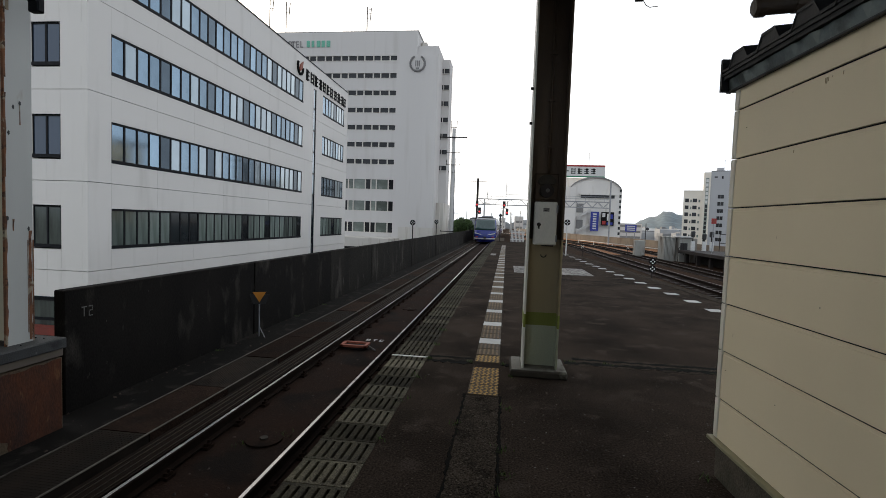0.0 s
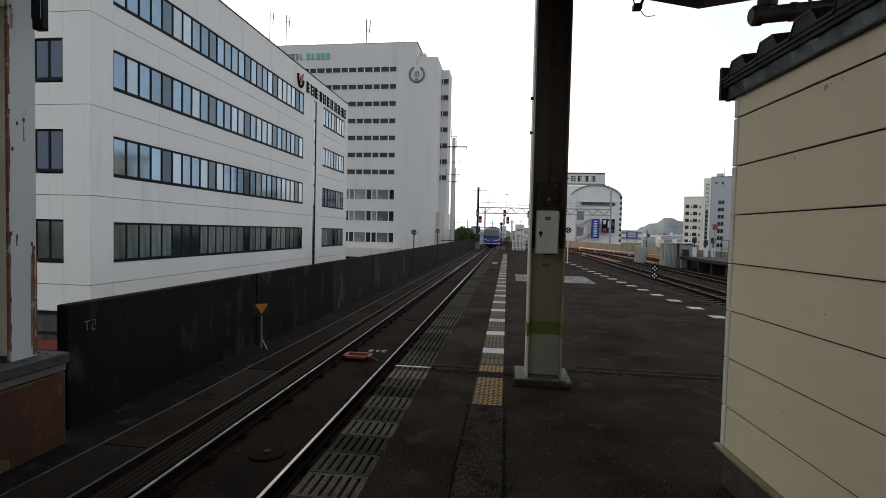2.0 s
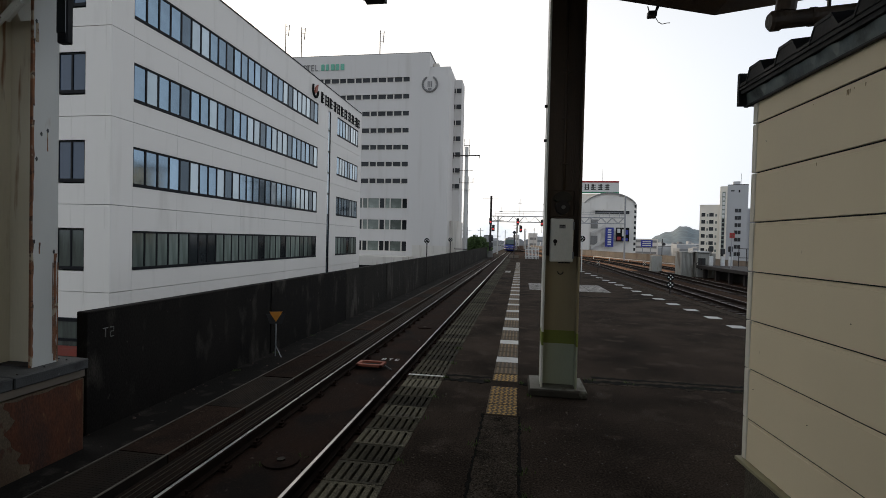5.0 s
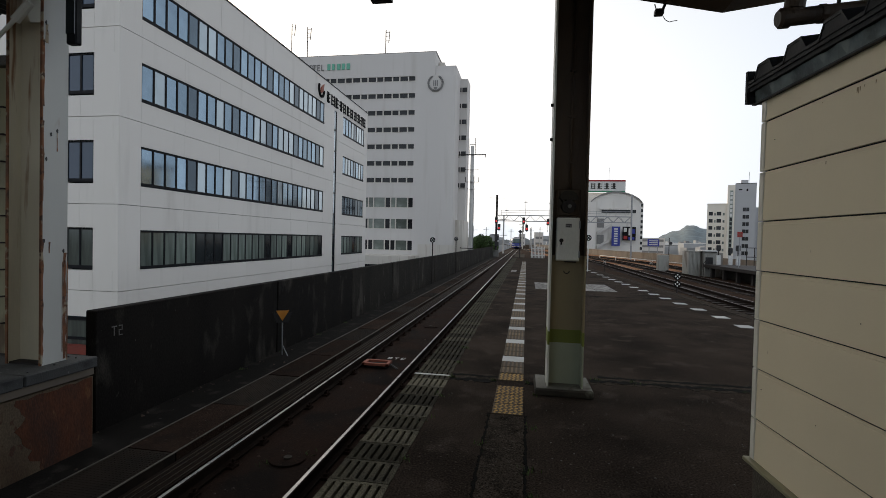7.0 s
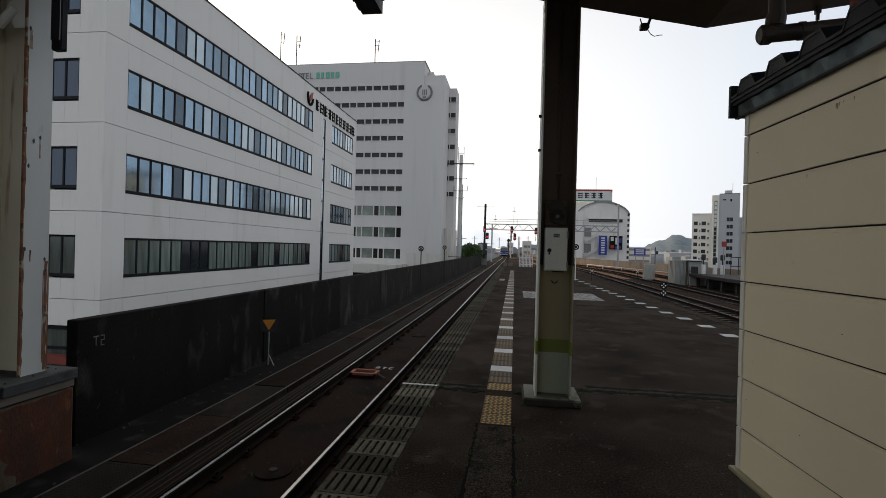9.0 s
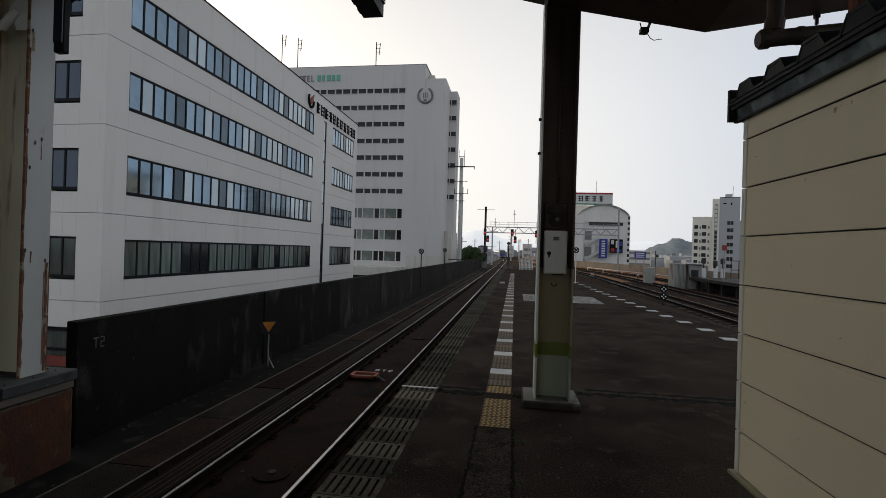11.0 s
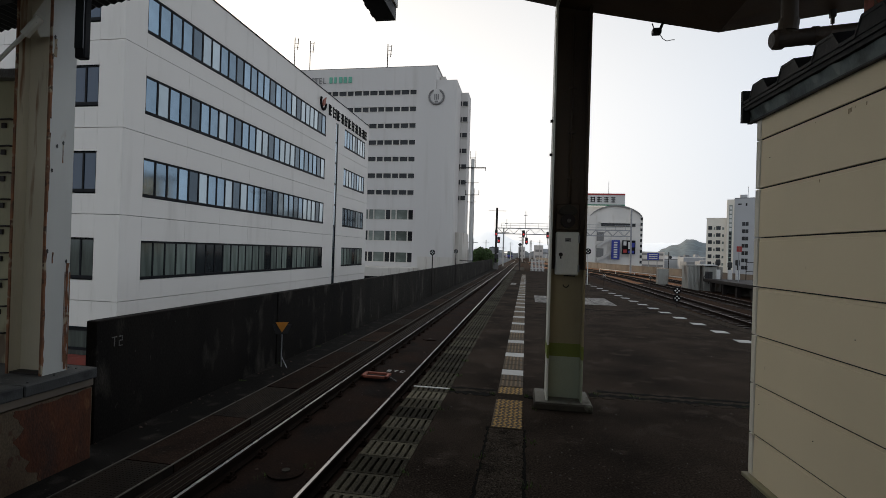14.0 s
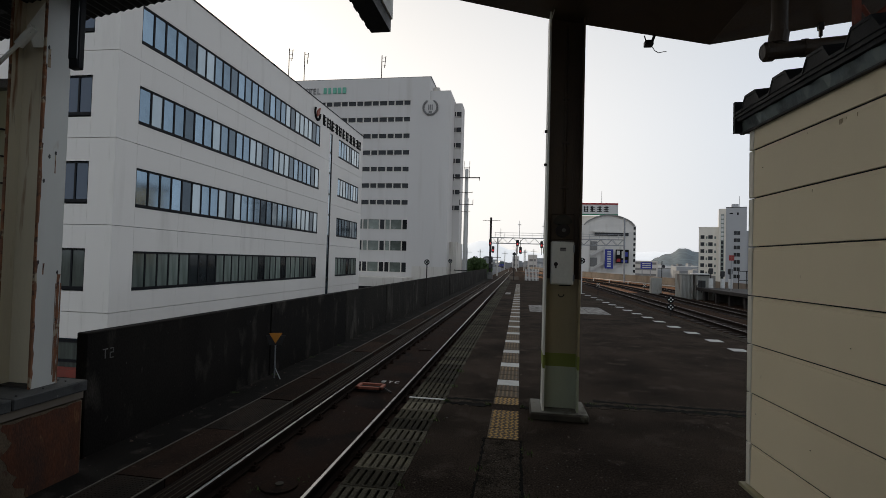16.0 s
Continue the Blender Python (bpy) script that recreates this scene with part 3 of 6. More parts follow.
def track(name, centre, y0, y1, label, step, fasten=0, sleepers=0.0):
    tr = thing(name, label, "railway track", kind="structure")
    ys = [y0 + (y1 - y0) * k / step for k in range(step + 1)]
    for side in (-0.5335, 0.5335):
        bm = bmesh.new()
        swept(bm, [(s, u + RAIL - 0.14) for s, u in RAIL_PROFILE], [(centre(y) + side, y, 0) for y in ys])
        for f in bm.faces:
            f.material_index = 1 if f.normal.z > 0.99 and f.calc_center_median().z > RAIL - 0.003 else 0
        part("rail", bm, (M["rust"], M["rail_top"] if fasten else M["dull_rail"]), tr, "worn steel rail with a polished head")
    if sleepers:
        for side in (-0.43, 0.43):
            bm = bmesh.new()
            swept(bm, [(q * 0.8, u * 0.9 + RAIL - 0.14) for q, u in RAIL_PROFILE], [(centre(y) + side, y, 0) for y in ys if y < 90])
            part("guard_rail", bm, M["rust"], tr, "dull rusty guard rail")
    if fasten:
        bm = bmesh.new()
        box(bm, -0.13, 0.13, -0.06, 0.06, 0, 0.03)
        for s in (-1, 1):
            box(bm, s * 0.1 - 0.03, s * 0.1 + 0.02, -0.035, 0.035, 0.03, 0.06)
            tube(bm, (s * 0.1, 0, 0.055), (s * 0.1, 0, 0.095), 0.014, 6)
        me = bpy.data.meshes.new("rail_fastener")
        bm.to_mesh(me)
        bm.free()
        me.materials.append(M["slab"])
        for k in range(fasten):
            for side in (-0.5335, 0.5335):
                share("rail_fastener", me, tr, (centre(1 + 0.62 * k) + side, 1 + 0.62 * k, DECK + 0.02))
    if sleepers:
        bm = bmesh.new()
        y = y0
        while y < min(y1, 75):
            x = centre(y)
            box(bm, x - 0.95, x + 0.95, y - 0.11, y + 0.11, DECK - 0.02, RAIL - 0.139, open_bottom=True)
            y += sleepers
        tagged(part("sleepers", bm, M["sleeper"], tr, "brown stained sleepers"), kind="stuff")
    return tr


def walkway():
    """Slabs and cable covers beside the first track."""
    wk = thing("trackside_walkway", "dusty concrete slab walkway beside the track", "walkway", kind="structure")
    bm = boxes((-4.33, -3.72, 0.01, 1.49, 0, 0.13))
    me = bpy.data.meshes.new("walkway_slab")
    bm.to_mesh(me)
    bm.free()
    me.materials.append(M["walkway"])
    rng = random.Random(3)
    bm = boxes((-4.33, -3.72, 0.01, 1.49, 0, 0.127))
    for j in range(36):
        box(bm, -4.31, -3.74, 0.025 + 0.0405 * j, 0.043 + 0.0405 * j, 0.127, 0.1305, open_bottom=True)
    for j in range(14):
        box(bm, -4.31 + 0.042 * j, -4.294 + 0.042 * j, 0.02, 1.48, 0.127, 0.131, open_bottom=True)
    me2 = bpy.data.meshes.new("grating_slab")
    bm.to_mesh(me2)
    bm.free()
    me2.materials.append(M["grating"])
    for k in range(40):
        share("walkway_slab", me2 if k in (1, 2, 4) or (k > 5 and k % 3 == 1) else me, wk, (0, 0.2 + 1.5 * k, DECK - rng.uniform(0, 0.012)))
    for x in (-3.60, -3.54, -3.46, -3.385):
        bm = bmesh.new()
        tube(bm, (x, -10, DECK + 0.074), (x + 0.01, 60, DECK + 0.074), 0.006, 6)
        part("cable", bm, M["cable"], wk, "thin weathered trackside cable", smooth=True)
    part("edge_angle", boxes((-3.735, -3.715, 0.2, 60, DECK + 0.128, DECK + 0.137)), M["worn_edge"], wk, "worn steel edge angle")
    part("edge_angle", boxes((-4.335, -4.318, 0.2, 60, DECK + 0.126, DECK + 0.135)), M["worn_edge"], wk, "worn steel edge angle")
    bm = boxes((-3.66, -3.34, -10, 60, DECK, DECK + 0.07))
    part("cable_tray", bm, M["rust"], wk)
    bm = boxes((-5.2, -4.36, -10, 75, DECK, DECK + 0.03))
    part("gutter_floor", bm, M["parapet"], wk)


def parapet():
    """The sooty wall west of the track, in cast panels with open joints."""
    wl = thing("wall_west", "soot-blackened concrete parapet wall with pale streaks", "wall", kind="structure")
    y, k = 5.10, 0
    while y < 76:
        bm = boxes((-5.35 + 0.006 * (k % 2), -5.2 + 0.006 * (k % 2), y + (0.05 if k == 0 else 0.012), y + 4.478, -2.0, 0.665), bevel=0.012)
        # from the third panel on, a paler and more streaked copy
        part("wall_panel", bm, M["parapet" if k < 2 else "paler_parapet"], wl)
        y += 4.49
        k += 1
    bm = boxes((-5.33, -5.24, 5.17, 76, -2, 0.55))
    part("joint_filler", bm, M["slot"], wl)
    # scratched mark T2
    for rows, at in ((((-0.055, 0.055, 0.06, 0.075), (-0.008, 0.008, -0.08, 0.06)), 5.42), (((-0.04, 0.04, 0.06, 0.075), (0.028, 0.04, 0.0, 0.06), (-0.04, 0.04, -0.008, 0.006), (-0.04, -0.028, -0.08, 0.0), (-0.04, 0.04, -0.09, -0.078)), 5.52)):
        bm = bmesh.new()
        for a, b, c, d in rows:
            box(bm, -5.2, -5.192, at + a * 0.7, at + b * 0.7, 0.37 + c * 0.8, 0.37 + d * 0.8)
        part("chalk_mark", bm, M["concrete"], wl, "chalked white mark T2")


# ---- canopy, pillar and shed ----
def canopy():
    """Butterfly roof: its valley runs along the platform's middle; the camera stands under it."""
    cp = thing("platform_canopy", "dark butterfly platform canopy with a hanging fascia", "canopy", kind="structure")
    y0, y1 = -12.0, 5.5
    prof = [(-1.62, 4.93), (0.24, 4.43), (1.94, 4.06), (3.3, 4.24), (5.0, 4.5)]
    th = 0.14
    for a, b in zip(prof, prof[1:]):
        bm = bmesh.new()
        extruded(bm, [(a[0], y0, a[1]), (b[0], y0, b[1]), (b[0], y0, b[1] + th), (a[0], y0, a[1] + th)], (0, y1 - y0, 0))
        part("roof_sheet", bm, M["post_brown"], cp)
    for y in (1.9, -1.5, -5):
        bm = bmesh.new()
        extruded(bm, [(-1.5, y, 4.88), (0.4, y, 4.3), (1.94, y, 3.98), (4.8, y, 4.4), (4.8, y, 4.55), (1.94, y, 4.15), (-1.5, y, 5.0)], (0, 0.12, 0))
        part("rafter", bm, M["dark_steel"], cp)
    bm = boxes((-1.62, -1.58, y0, y1, 4.52, 4.95))
    part("fascia", bm, M["flange"], cp, "grey hanging fascia board")
    bm = bmesh.new()
    n = 170
    for k in range(n):
        y = y1 - 0.1 * (k + 1)
        extruded(bm, [(-1.84 - 0.012 * (k % 2), y, 4.37), (-1.60, y, 4.37), (-1.60, y, 4.60), (-1.86 - 0.02 * (k % 2), y, 4.60)], (0, 0.1, 0))
    part("corrugated_eave", bm, M["roof"], cp, "dark corrugated eave strip")
    # small junction box that hangs from the end of the roof with a loose wire
    bm = boxes((1.27, 1.36, 5.44, 5.52, 4.06, 4.12), bevel=0.008)
    tube(bm, (1.35, 5.48, 4.11), (1.39, 5.48, 4.22), 0.015, 8)
    tube(bm, (1.29, 5.48, 4.11), (1.27, 5.48, 4.18), 0.006, 6)
    part("junction_box", bm, M["black"], cp, "small black hanging junction box")
    bm = bmesh.new()
    wire = [(1.35, 5.48, 4.06), (1.38, 5.48, 4.01), (1.42, 5.48, 3.985), (1.47, 5.48, 3.995), (1.50, 5.48, 3.995)]
    for a, b in zip(wire, wire[1:]):
        tube(bm, a, b, 0.004, 6)
    part("loose_wire", bm, M["grey_steel"], cp)
    bm = bmesh.new()
    wire = [(0.33, 5.28, 4.6), (0.30, 5.27, 4.45), (0.262, 5.27, 4.3), (0.245, 5.27, 4.2)]
    for a, b in zip(wire, wire[1:]):
        tube(bm, a, b, 0.005, 6)
    part("hanging_cord", bm, M["flange"], cp)
    # drain pipe under the valley
    bm = bmesh.new()
    tube(bm, (1.66, 3.6, 3.17), (2.6, 3.6, 3.24), 0.055, 28)
    tube(bm, (1.63, 3.6, 3.168), (1.68, 3.6, 3.171), 0.066, 14)
    tube(bm, (1.72, 3.6, 3.18), (1.72, 3.6, 4.2), 0.05, 28)
    part("drain_pipe", bm, M["post_brown"], cp, "brown rainwater pipe", smooth=False)
    bm = boxes((2.37, 2.41, 3.9, 3.94, 3.3, 4.3))
    part("hanger_post", bm, M["orange"], cp, "rust-orange hanger")
    bm = bmesh.new()
    for a, b in (((2.42, 3.92, 3.3), (2.62, 3.92, 3.62)), ((2.62, 3.92, 3.3), (2.42, 3.92, 3.62)), ((2.42, 3.92, 3.46), (2.8, 3.92, 3.78))):
        tube(bm, a, b, 0.016, 6)
    part("hanger_brace", bm, M["orange"], cp, "rust-orange lattice brace")
    bm = boxes((2.94, 2.99, 5.38, 5.43, 4.12, 4.2), bevel=0.006)
    tube(bm, (2.965, 5.405, 4.06), (2.965, 5.405, 4.13), 0.018, 8)
    tube(bm, (2.965, 5.405, 3.86), (2.965, 5.405, 4.1), 0.006, 6)
    part("lamp_holder", bm, M["black"], cp, "small black hanging lamp holder")
    # flanged end and collar of the pipe
    bm = bmesh.new()
    tube(bm, (1.612, 3.6, 3.166), (1.63, 3.6, 3.168), 0.05, 14, 0.066)
    tube(bm, (1.71, 3.6, 3.22), (1.72, 3.6, 3.3), 0.062, 14)
    tube(bm, (1.86, 3.6, 3.186), (1.89, 3.6, 3.188), 0.061, 14)
    part("pipe_collar", bm, M["post_brown"], cp)
    return cp


def pillar():
    """H-section post of the canopy on a concrete foot."""
    p = thing("canopy_pillar", "painted steel H-section canopy pillar with a green band", "pillar", at=(0.44, 5.5, 0), turn=0.5)
    w, d, t = 0.19, 0.17, 0.02
    pale = 0.535
    # foot block
    bm = bmesh.new()
    box(bm, -0.315, 0.295, -0.25, 0.3, 0, 0.075, bevel=0.012)
    part("foot", bm, M["foot"], p, "grimy cast concrete foot")
    bm = boxes((-0.3, 0.28, -0.235, 0.285, 0.075, 0.083), bevel=0.004)
    part("base_plate", bm, M["foot_top"], p, "worn pale top of the foot")
    for z0, z1, mat, lab in ((0.083, pale, M["post_pale"], "pale green lower pillar"), (pale, 0.68, M["green"], "olive green band"), (0.68, 1.5, M["post_cream"], "dirty cream pillar shaft"), (1.5, 4.45, M["post_brown"], "brown upper pillar shaft")):
        e = 0.002 if mat is M["green"] else 0.0
        bm = boxes((-w + t, w - t, -0.012 - e, 0.012 + e, z0, z1), (w - t, w + e, -d - e, d + e, z0, z1))
        part("shaft", bm, mat, p, lab)
        # the left flange is coloured pale, as sky light from the left shows it
        bm = boxes((-w - e, -w + t, -d - e, d + e, z0, z1))
        part("flange", bm, M["green"] if e else M["flange"], p, "flange with side light put into its pale colour" if not e else "")
    # switch box hung on the web
    sb = part("switch_box", boxes((-0.125, 0.115, -0.16, -0.013, 1.44, 1.905), bevel=0.008), M["flange"], p, "pale grey steel switch box")
    part("box_door", boxes((-0.115, 0.105, -0.168, -0.16, 1.45, 1.895), bevel=0.004), M["flange"], sb)
    part("label_plate", boxes((-0.035, 0.03, -0.171, -0.168, 1.80, 1.84)), M["sign_grey"], sb, "grey unreadable label plate")
    part("label_bar", boxes((-0.028, 0.023, -0.1722, -0.171, 1.825, 1.832), (-0.028, 0.01, -0.1722, -0.171, 1.81, 1.817)), M["letter_dark"], sb)
    part("bottom_gland", boxes((-0.03, 0.09, -0.12, -0.04, 1.425, 1.44)), M["dark_steel"], sb)
    bm = bmesh.new()
    disc(bm, (-0.075, -0.172, 1.66), 0.022, (0, 1, 0), 0.01, 12)
    box(bm, -0.083, -0.067, -0.18, -0.17, 1.615, 1.66)
    part("latch", bm, M["dark_steel"], sb, "dark key latch")
    bm = boxes((0.105, 0.122, -0.172, -0.15, 1.79, 1.87), (0.105, 0.122, -0.172, -0.15, 1.48, 1.55))
    part("hinge", bm, M["grey_steel"], sb)
    # arched bell housing with a round push lamp above the box, on its backing plate
    bz = part("buzzer", boxes((-0.13, 0.13, -0.03, -0.013, 1.93, 2.22), bevel=0.01), M["post_brown"], p, "brown weatherproof bell on a backing plate")
    bm = bmesh.new()
    arch = [(0.1 * math.cos(radians(k)), -0.08, 2.12 + 0.085 * math.sin(radians(k))) for k in range(0, 181, 15)]
    extruded(bm, arch + [(-0.07, -0.08, 2.10), (0.07, -0.08, 2.10)], (0, 0.05, 0))
    part("hood", bm, M["foot"], bz, "grimy arched hood")
    bm = bmesh.new()
    disc(bm, (0.0, -0.07, 2.03), 0.075, (0, 1, 0), 0.09, 20)
    part("housing", bm, M["dark_steel"], bz)
    bm = bmesh.new()
    disc(bm, (0.006, -0.125, 2.03), 0.021, (0, 1, 0), 0.03, 18)
    part("button", bm, M["concrete"], bz, "pale round lens")
    # conduit down the web, with saddles
    bm = bmesh.new()
    tube(bm, (0.015, -0.03, 2.22), (0.015, -0.03, 4.3), 0.014, 8)
    part("conduit", bm, M["post_brown"], p, "thin brown conduit", smooth=True)
    for z in (2.5, 3.0, 3.5):
        part("saddle", boxes((-0.02, 0.05, -0.046, -0.012, z, z + 0.02)), M["post_brown"], p)
    bm = bmesh.new()
    for z in (2.75, 3.12):
        box(bm, -w - 0.03, -w, -0.12, -0.08, z - 0.012, z + 0.012)
    part("cleat", bm, M["dark_steel"], p)
    bm = bmesh.new()
    hook = [(0.03 * math.cos(radians(k)), -0.03, 1.33 + 0.03 * math.sin(radians(k))) for k in range(180, 361, 30)]
    for u, v in zip(hook, hook[1:]):
        tube(bm, u, v, 0.006, 6)
    part("cable_hook", bm, M["dark_steel"], p, "small bent hook")


def shed():
    """Cream shed at the platform with wide lap siding, a concrete base and a corrugated roof."""
    sh = thing("shed", "cream lap-sided shed with a dark corrugated roof", "shed", at=(1.466, 3.42, 0), turn=3.8)
    L = 6.5  # runs back towards -y
    part("base", boxes((0.01, 3.2, -L, -0.01, 0, 0.25), bevel=0.01), M["damp"], sh, "damp concrete base")
    part("drip_strip", boxes((-0.035, 3.2, -L, 0.03, 0.25, 0.275), bevel=0.004), M["old_panel"], sh, "grimy cream drip strip")
    zs = [0.275, 0.546, 0.866, 1.177, 1.488, 1.804, 2.12, 2.434, 2.63]
    for a, b in zip(zs, zs[1:]):
        bm = bmesh.new()
        extruded(bm, [(0.0, -L, a + 0.005), (0.05, -L, a + 0.006), (0.05, -L, b - 0.003), (0.007, -L, b - 0.003), (0.007, -L, b - 0.022), (0.004, -L, b - 0.024)], (0, L - 0.045, 0))
        part("siding_board", bm, M["cream"], sh)
        # a near-black strip paints the shade between two boards
        if b < 2.6:
            part("groove_seal", boxes((0.002, 0.05, -L, -0.046, b - 0.0008, b + 0.0015)), M["slot"], sh, "dark strip standing in for the groove's shade")
        part("corner_cap", boxes((-0.004, 0.05, -0.043, 0.004, a + 0.004, b - 0.003), bevel=0.003), M["cap"], sh)
    part("end_wall", boxes((0.05, 3.2, -0.04, 0.0, 0.275, 2.6)), M["cream"], sh)
    part("inner_wall", boxes((0.035, 3.2, -L, -0.045, 0.275, 2.6)), M["slot"], sh)
    # eave: flashing, soffit and corrugated sheets that slope up away from the wall
    slope = 0.12
    rng = random.Random(8)
    bm = bmesh.new()
    y, low, high = 0.074, [], []
    while y > -L:
        for dy, bulge in ((0.0, 0.0), (0.05, 0.009), (0.16, -0.009), (0.22, 0.01)):
            bulge *= rng.uniform(0.2, 1.1)
            j = rng.uniform(-0.004, 0.004)
            low.append(bm.verts.new((-0.014 + j * 0.5, y - dy, 2.572)))
            high.append(bm.verts.new((-0.034 + bulge + j, y - dy - 0.03, 2.668)))
        y -= 0.31
    for k in range(len(low) - 1):
        bm.faces.new((low[k], low[k + 1], high[k]))
        bm.faces.new((low[k + 1], high[k + 1], high[k]))
    box(bm, -0.008, 0.03, -L, 0.074, 2.574, 2.69)
    part("eave_flashing", bm, M["flashing"], sh, "dented galvanised eave flashing")
    part("drip_edge", boxes((-0.03, -0.005, -L, 0.074, 2.564, 2.574)), M["roof"], sh)
    part("eave_lip", boxes((-0.06, -0.02, -L, 0.09, 2.675, 2.69)), M["roof"], sh)
    part("barge_board", boxes((-0.062, 3.2, 0.075, 0.1, 2.578, 2.79)), M["roof"], sh, "dark barge board")
    bm = bmesh.new()
    pitch = 0.31
    k = 0
    y = 0.1
    while y > -L:
        for a, b, za, zb in ((0, 0.1, 0.0, 0.0), (0.1, 0.14, 0.0, 0.075), (0.14, 0.26, 0.075, 0.075), (0.26, 0.31, 0.075, 0.0)):
            extruded(bm, [(-0.06, y - a, 2.70 + za), (-0.06, y - b, 2.70 + zb), (-0.06, y - b, 2.717 + zb), (-0.06, y - a, 2.717 + za)], (3.3, 0, 3.3 * slope))
        y -= pitch
    part("corrugated_roof", bm, M["roof"], sh, "dark trapezoid-ribbed roof sheet")
    bm = bmesh.new()
    y = 0.1
    while y > -L:
        extruded(bm, [(-0.056, y - 0.1, 2.705), (-0.056, y - 0.14, 2.78), (-0.056, y - 0.26, 2.78), (-0.056, y - 0.31, 2.705)], (0.05, 0, 0))
        y -= pitch
    box(bm, -0.05, -0.01, -L, 0.074, 2.65, 2.705)
    part("rib_filler", bm, M["roof"], sh)
    # brown drips under the upper grooves
    rng = random.Random(52)
    for k in range(26):
        zz = rng.choice((2.434, 2.434, 2.12, 2.12, 1.804, 1.488)) - 0.026
        yy = -rng.uniform(0.5, 2.6)
        w, d = rng.uniform(0.001, 0.003), rng.uniform(0.006, 0.03)
        bm = bmesh.new()
        extruded(bm, [(0.0035, yy - w, zz), (0.0035, yy + w, zz), (0.0025, yy + w * 0.4, zz - d), (0.0025, yy - w * 0.5, zz - d * 0.9)], (-0.0012, 0, 0))
        part("drip", bm, M["tan_wall"], sh, "thin brown drip stain")
    # nail heads
    for yy, zz in ((-0.1, 0.75), (-0.62, 0.72), (-0.15, 2.3), (-0.9, 1.3)):
        bm = bmesh.new()
        disc(bm, (-0.001, yy, zz), 0.002, (1, 0, 0), 0.004, 8)
        part("nail_head", bm, M["rust"], sh)


def rear_closure():
    """Plain unseen walls, added to close the place behind the camera and hold back light."""
    solo("wall_south", boxes((-1.2, 5.2, -12.4, -12.05, -2, 4.3)), M["rear"], "plain pale wall added unseen behind the platform to hold back light", "wall", kind="structure")
    solo("wall_southwest", boxes((-5.9, -5.7, -12, 3.9, 0.2, 2.4)), M["rear"], "plain wall added unseen under the old roof to hold back light", "wall", kind="structure")


def west_structure():
    """Old structure on a rust-stained plinth beside the track: column, roof, panel wall and sign box."""
    pl = thing("plinth", "rust-stained concrete plinth with a grey cap slab", "plinth", kind="structure")
    part("plinth_wall", boxes((-9, -4.91, -8, 4.84, -2.0, -0.03), bevel=0.01), M["rusty_plinth"], pl)
    rng = random.Random(61)
    for y0, y1, z0, z1 in ((3.98, 4.825, -0.86, -0.04), (2.2, 2.9, -0.86, -0.2)):
        left = [(-4.91, y0 + rng.uniform(-0.09, 0.09) + 0.25 * (1 - k / 16) ** 2, z0 + (z1 - z0) * k / 16) for k in range(17)]
        top_edge = [(-4.91, y0 + (y1 - y0) * k / 8, z1 + rng.uniform(-0.03, 0.005)) for k in range(1, 8)]
        right = [(-4.91, y1 - rng.uniform(0.0, 0.012), z1 - (z1 - z0) * k / 10) for k in range(11)]
        bm = bmesh.new()
        extruded(bm, left + top_edge + right, (0.003, 0, 0))
        part("rust_wash", bm, M["rust_wash"], pl, "dark red rust washed down the concrete")
    part("tan_course", boxes((-9, -4.90, -8, 4.84, -0.012, 0.075), bevel=0.006), M["ochre_wall"], pl, "stained tan course under the cap")
    for a, b in ((-8, -1.2), (-1.19, 1.8), (1.81, 4.0), (4.01, 4.84)):
        part("cap_slab", boxes((-9, -4.85, a, b, 0.08, 0.2), bevel=0.012), M["cap_slab"], pl, "dark weathered grey cap slab")
    for x, y in ((-5.0, 4.7), (-5.12, 4.72), (-4.95, 4.4), (-4.93, 4.1), (-5.55, 4.2)):
        bm = bmesh.new()
        disc(bm, (x, y, 0.205), 0.009, (0, 0, 1), 0.016, 6)
        part("bolt", bm, M["black"], pl)
    part("shadow_gap", boxes((-9, -4.97, -8, 4.83, -0.04, 0.085)), M["slot"], pl)
    c = thing("steel_column", "rust-edged white steel H-section column on the plinth", "column", at=(-5.27, 4.48, 0.2))
    part("flange", boxes((0.205, 0.225, -0.145, 0.145, 0, 4.3)), M["rusted_flange"], c, "white painted flange with rust spots")
    part("flange", boxes((-0.225, -0.205, -0.145, 0.145, 0, 4.3)), M["rusty_paint"], c)
    part("web", boxes((-0.205, 0.205, -0.01, 0.01, 0, 4.3)), M["rusty_paint"], c, "cream web with rust streaks")
    bm = boxes((0.2, 0.229, -0.151, -0.14, 0, 4.3), (0.2, 0.229, 0.14, 0.151, 0, 1.1), (-0.229, -0.2, -0.151, -0.14, 0, 4.3))
    part("rusted_edge", bm, M["rust_edge"], c, "orange rusted flange edge")
    # rust that has run down from old bolt holes
    rng = random.Random(44)
    for yy, z0, z1, w in ((-0.135, 0.02, 1.35, 0.013), (-0.135, 1.75, 2.6, 0.012), (-0.13, 2.75, 3.45, 0.008), (0.118, 0.02, 1.2, 0.02), (0.09, 0.1, 1.1, 0.005), (-0.1, 3.42, 3.62, 0.018), (-0.06, 1.2, 1.32, 0.01), (0.02, 2.3, 2.5, 0.006)):
        n = max(4, int((z1 - z0) / 0.07))
        side = [(0.225, yy - w * rng.uniform(0.8, 1.1), z0 + (z1 - z0) * k / n) for k in range(n + 1)]
        other = [(0.225, yy + w * rng.uniform(0.2, 1.1), z0 + (z1 - z0) * k / n) for k in range(n + 1)]
        bm = bmesh.new()
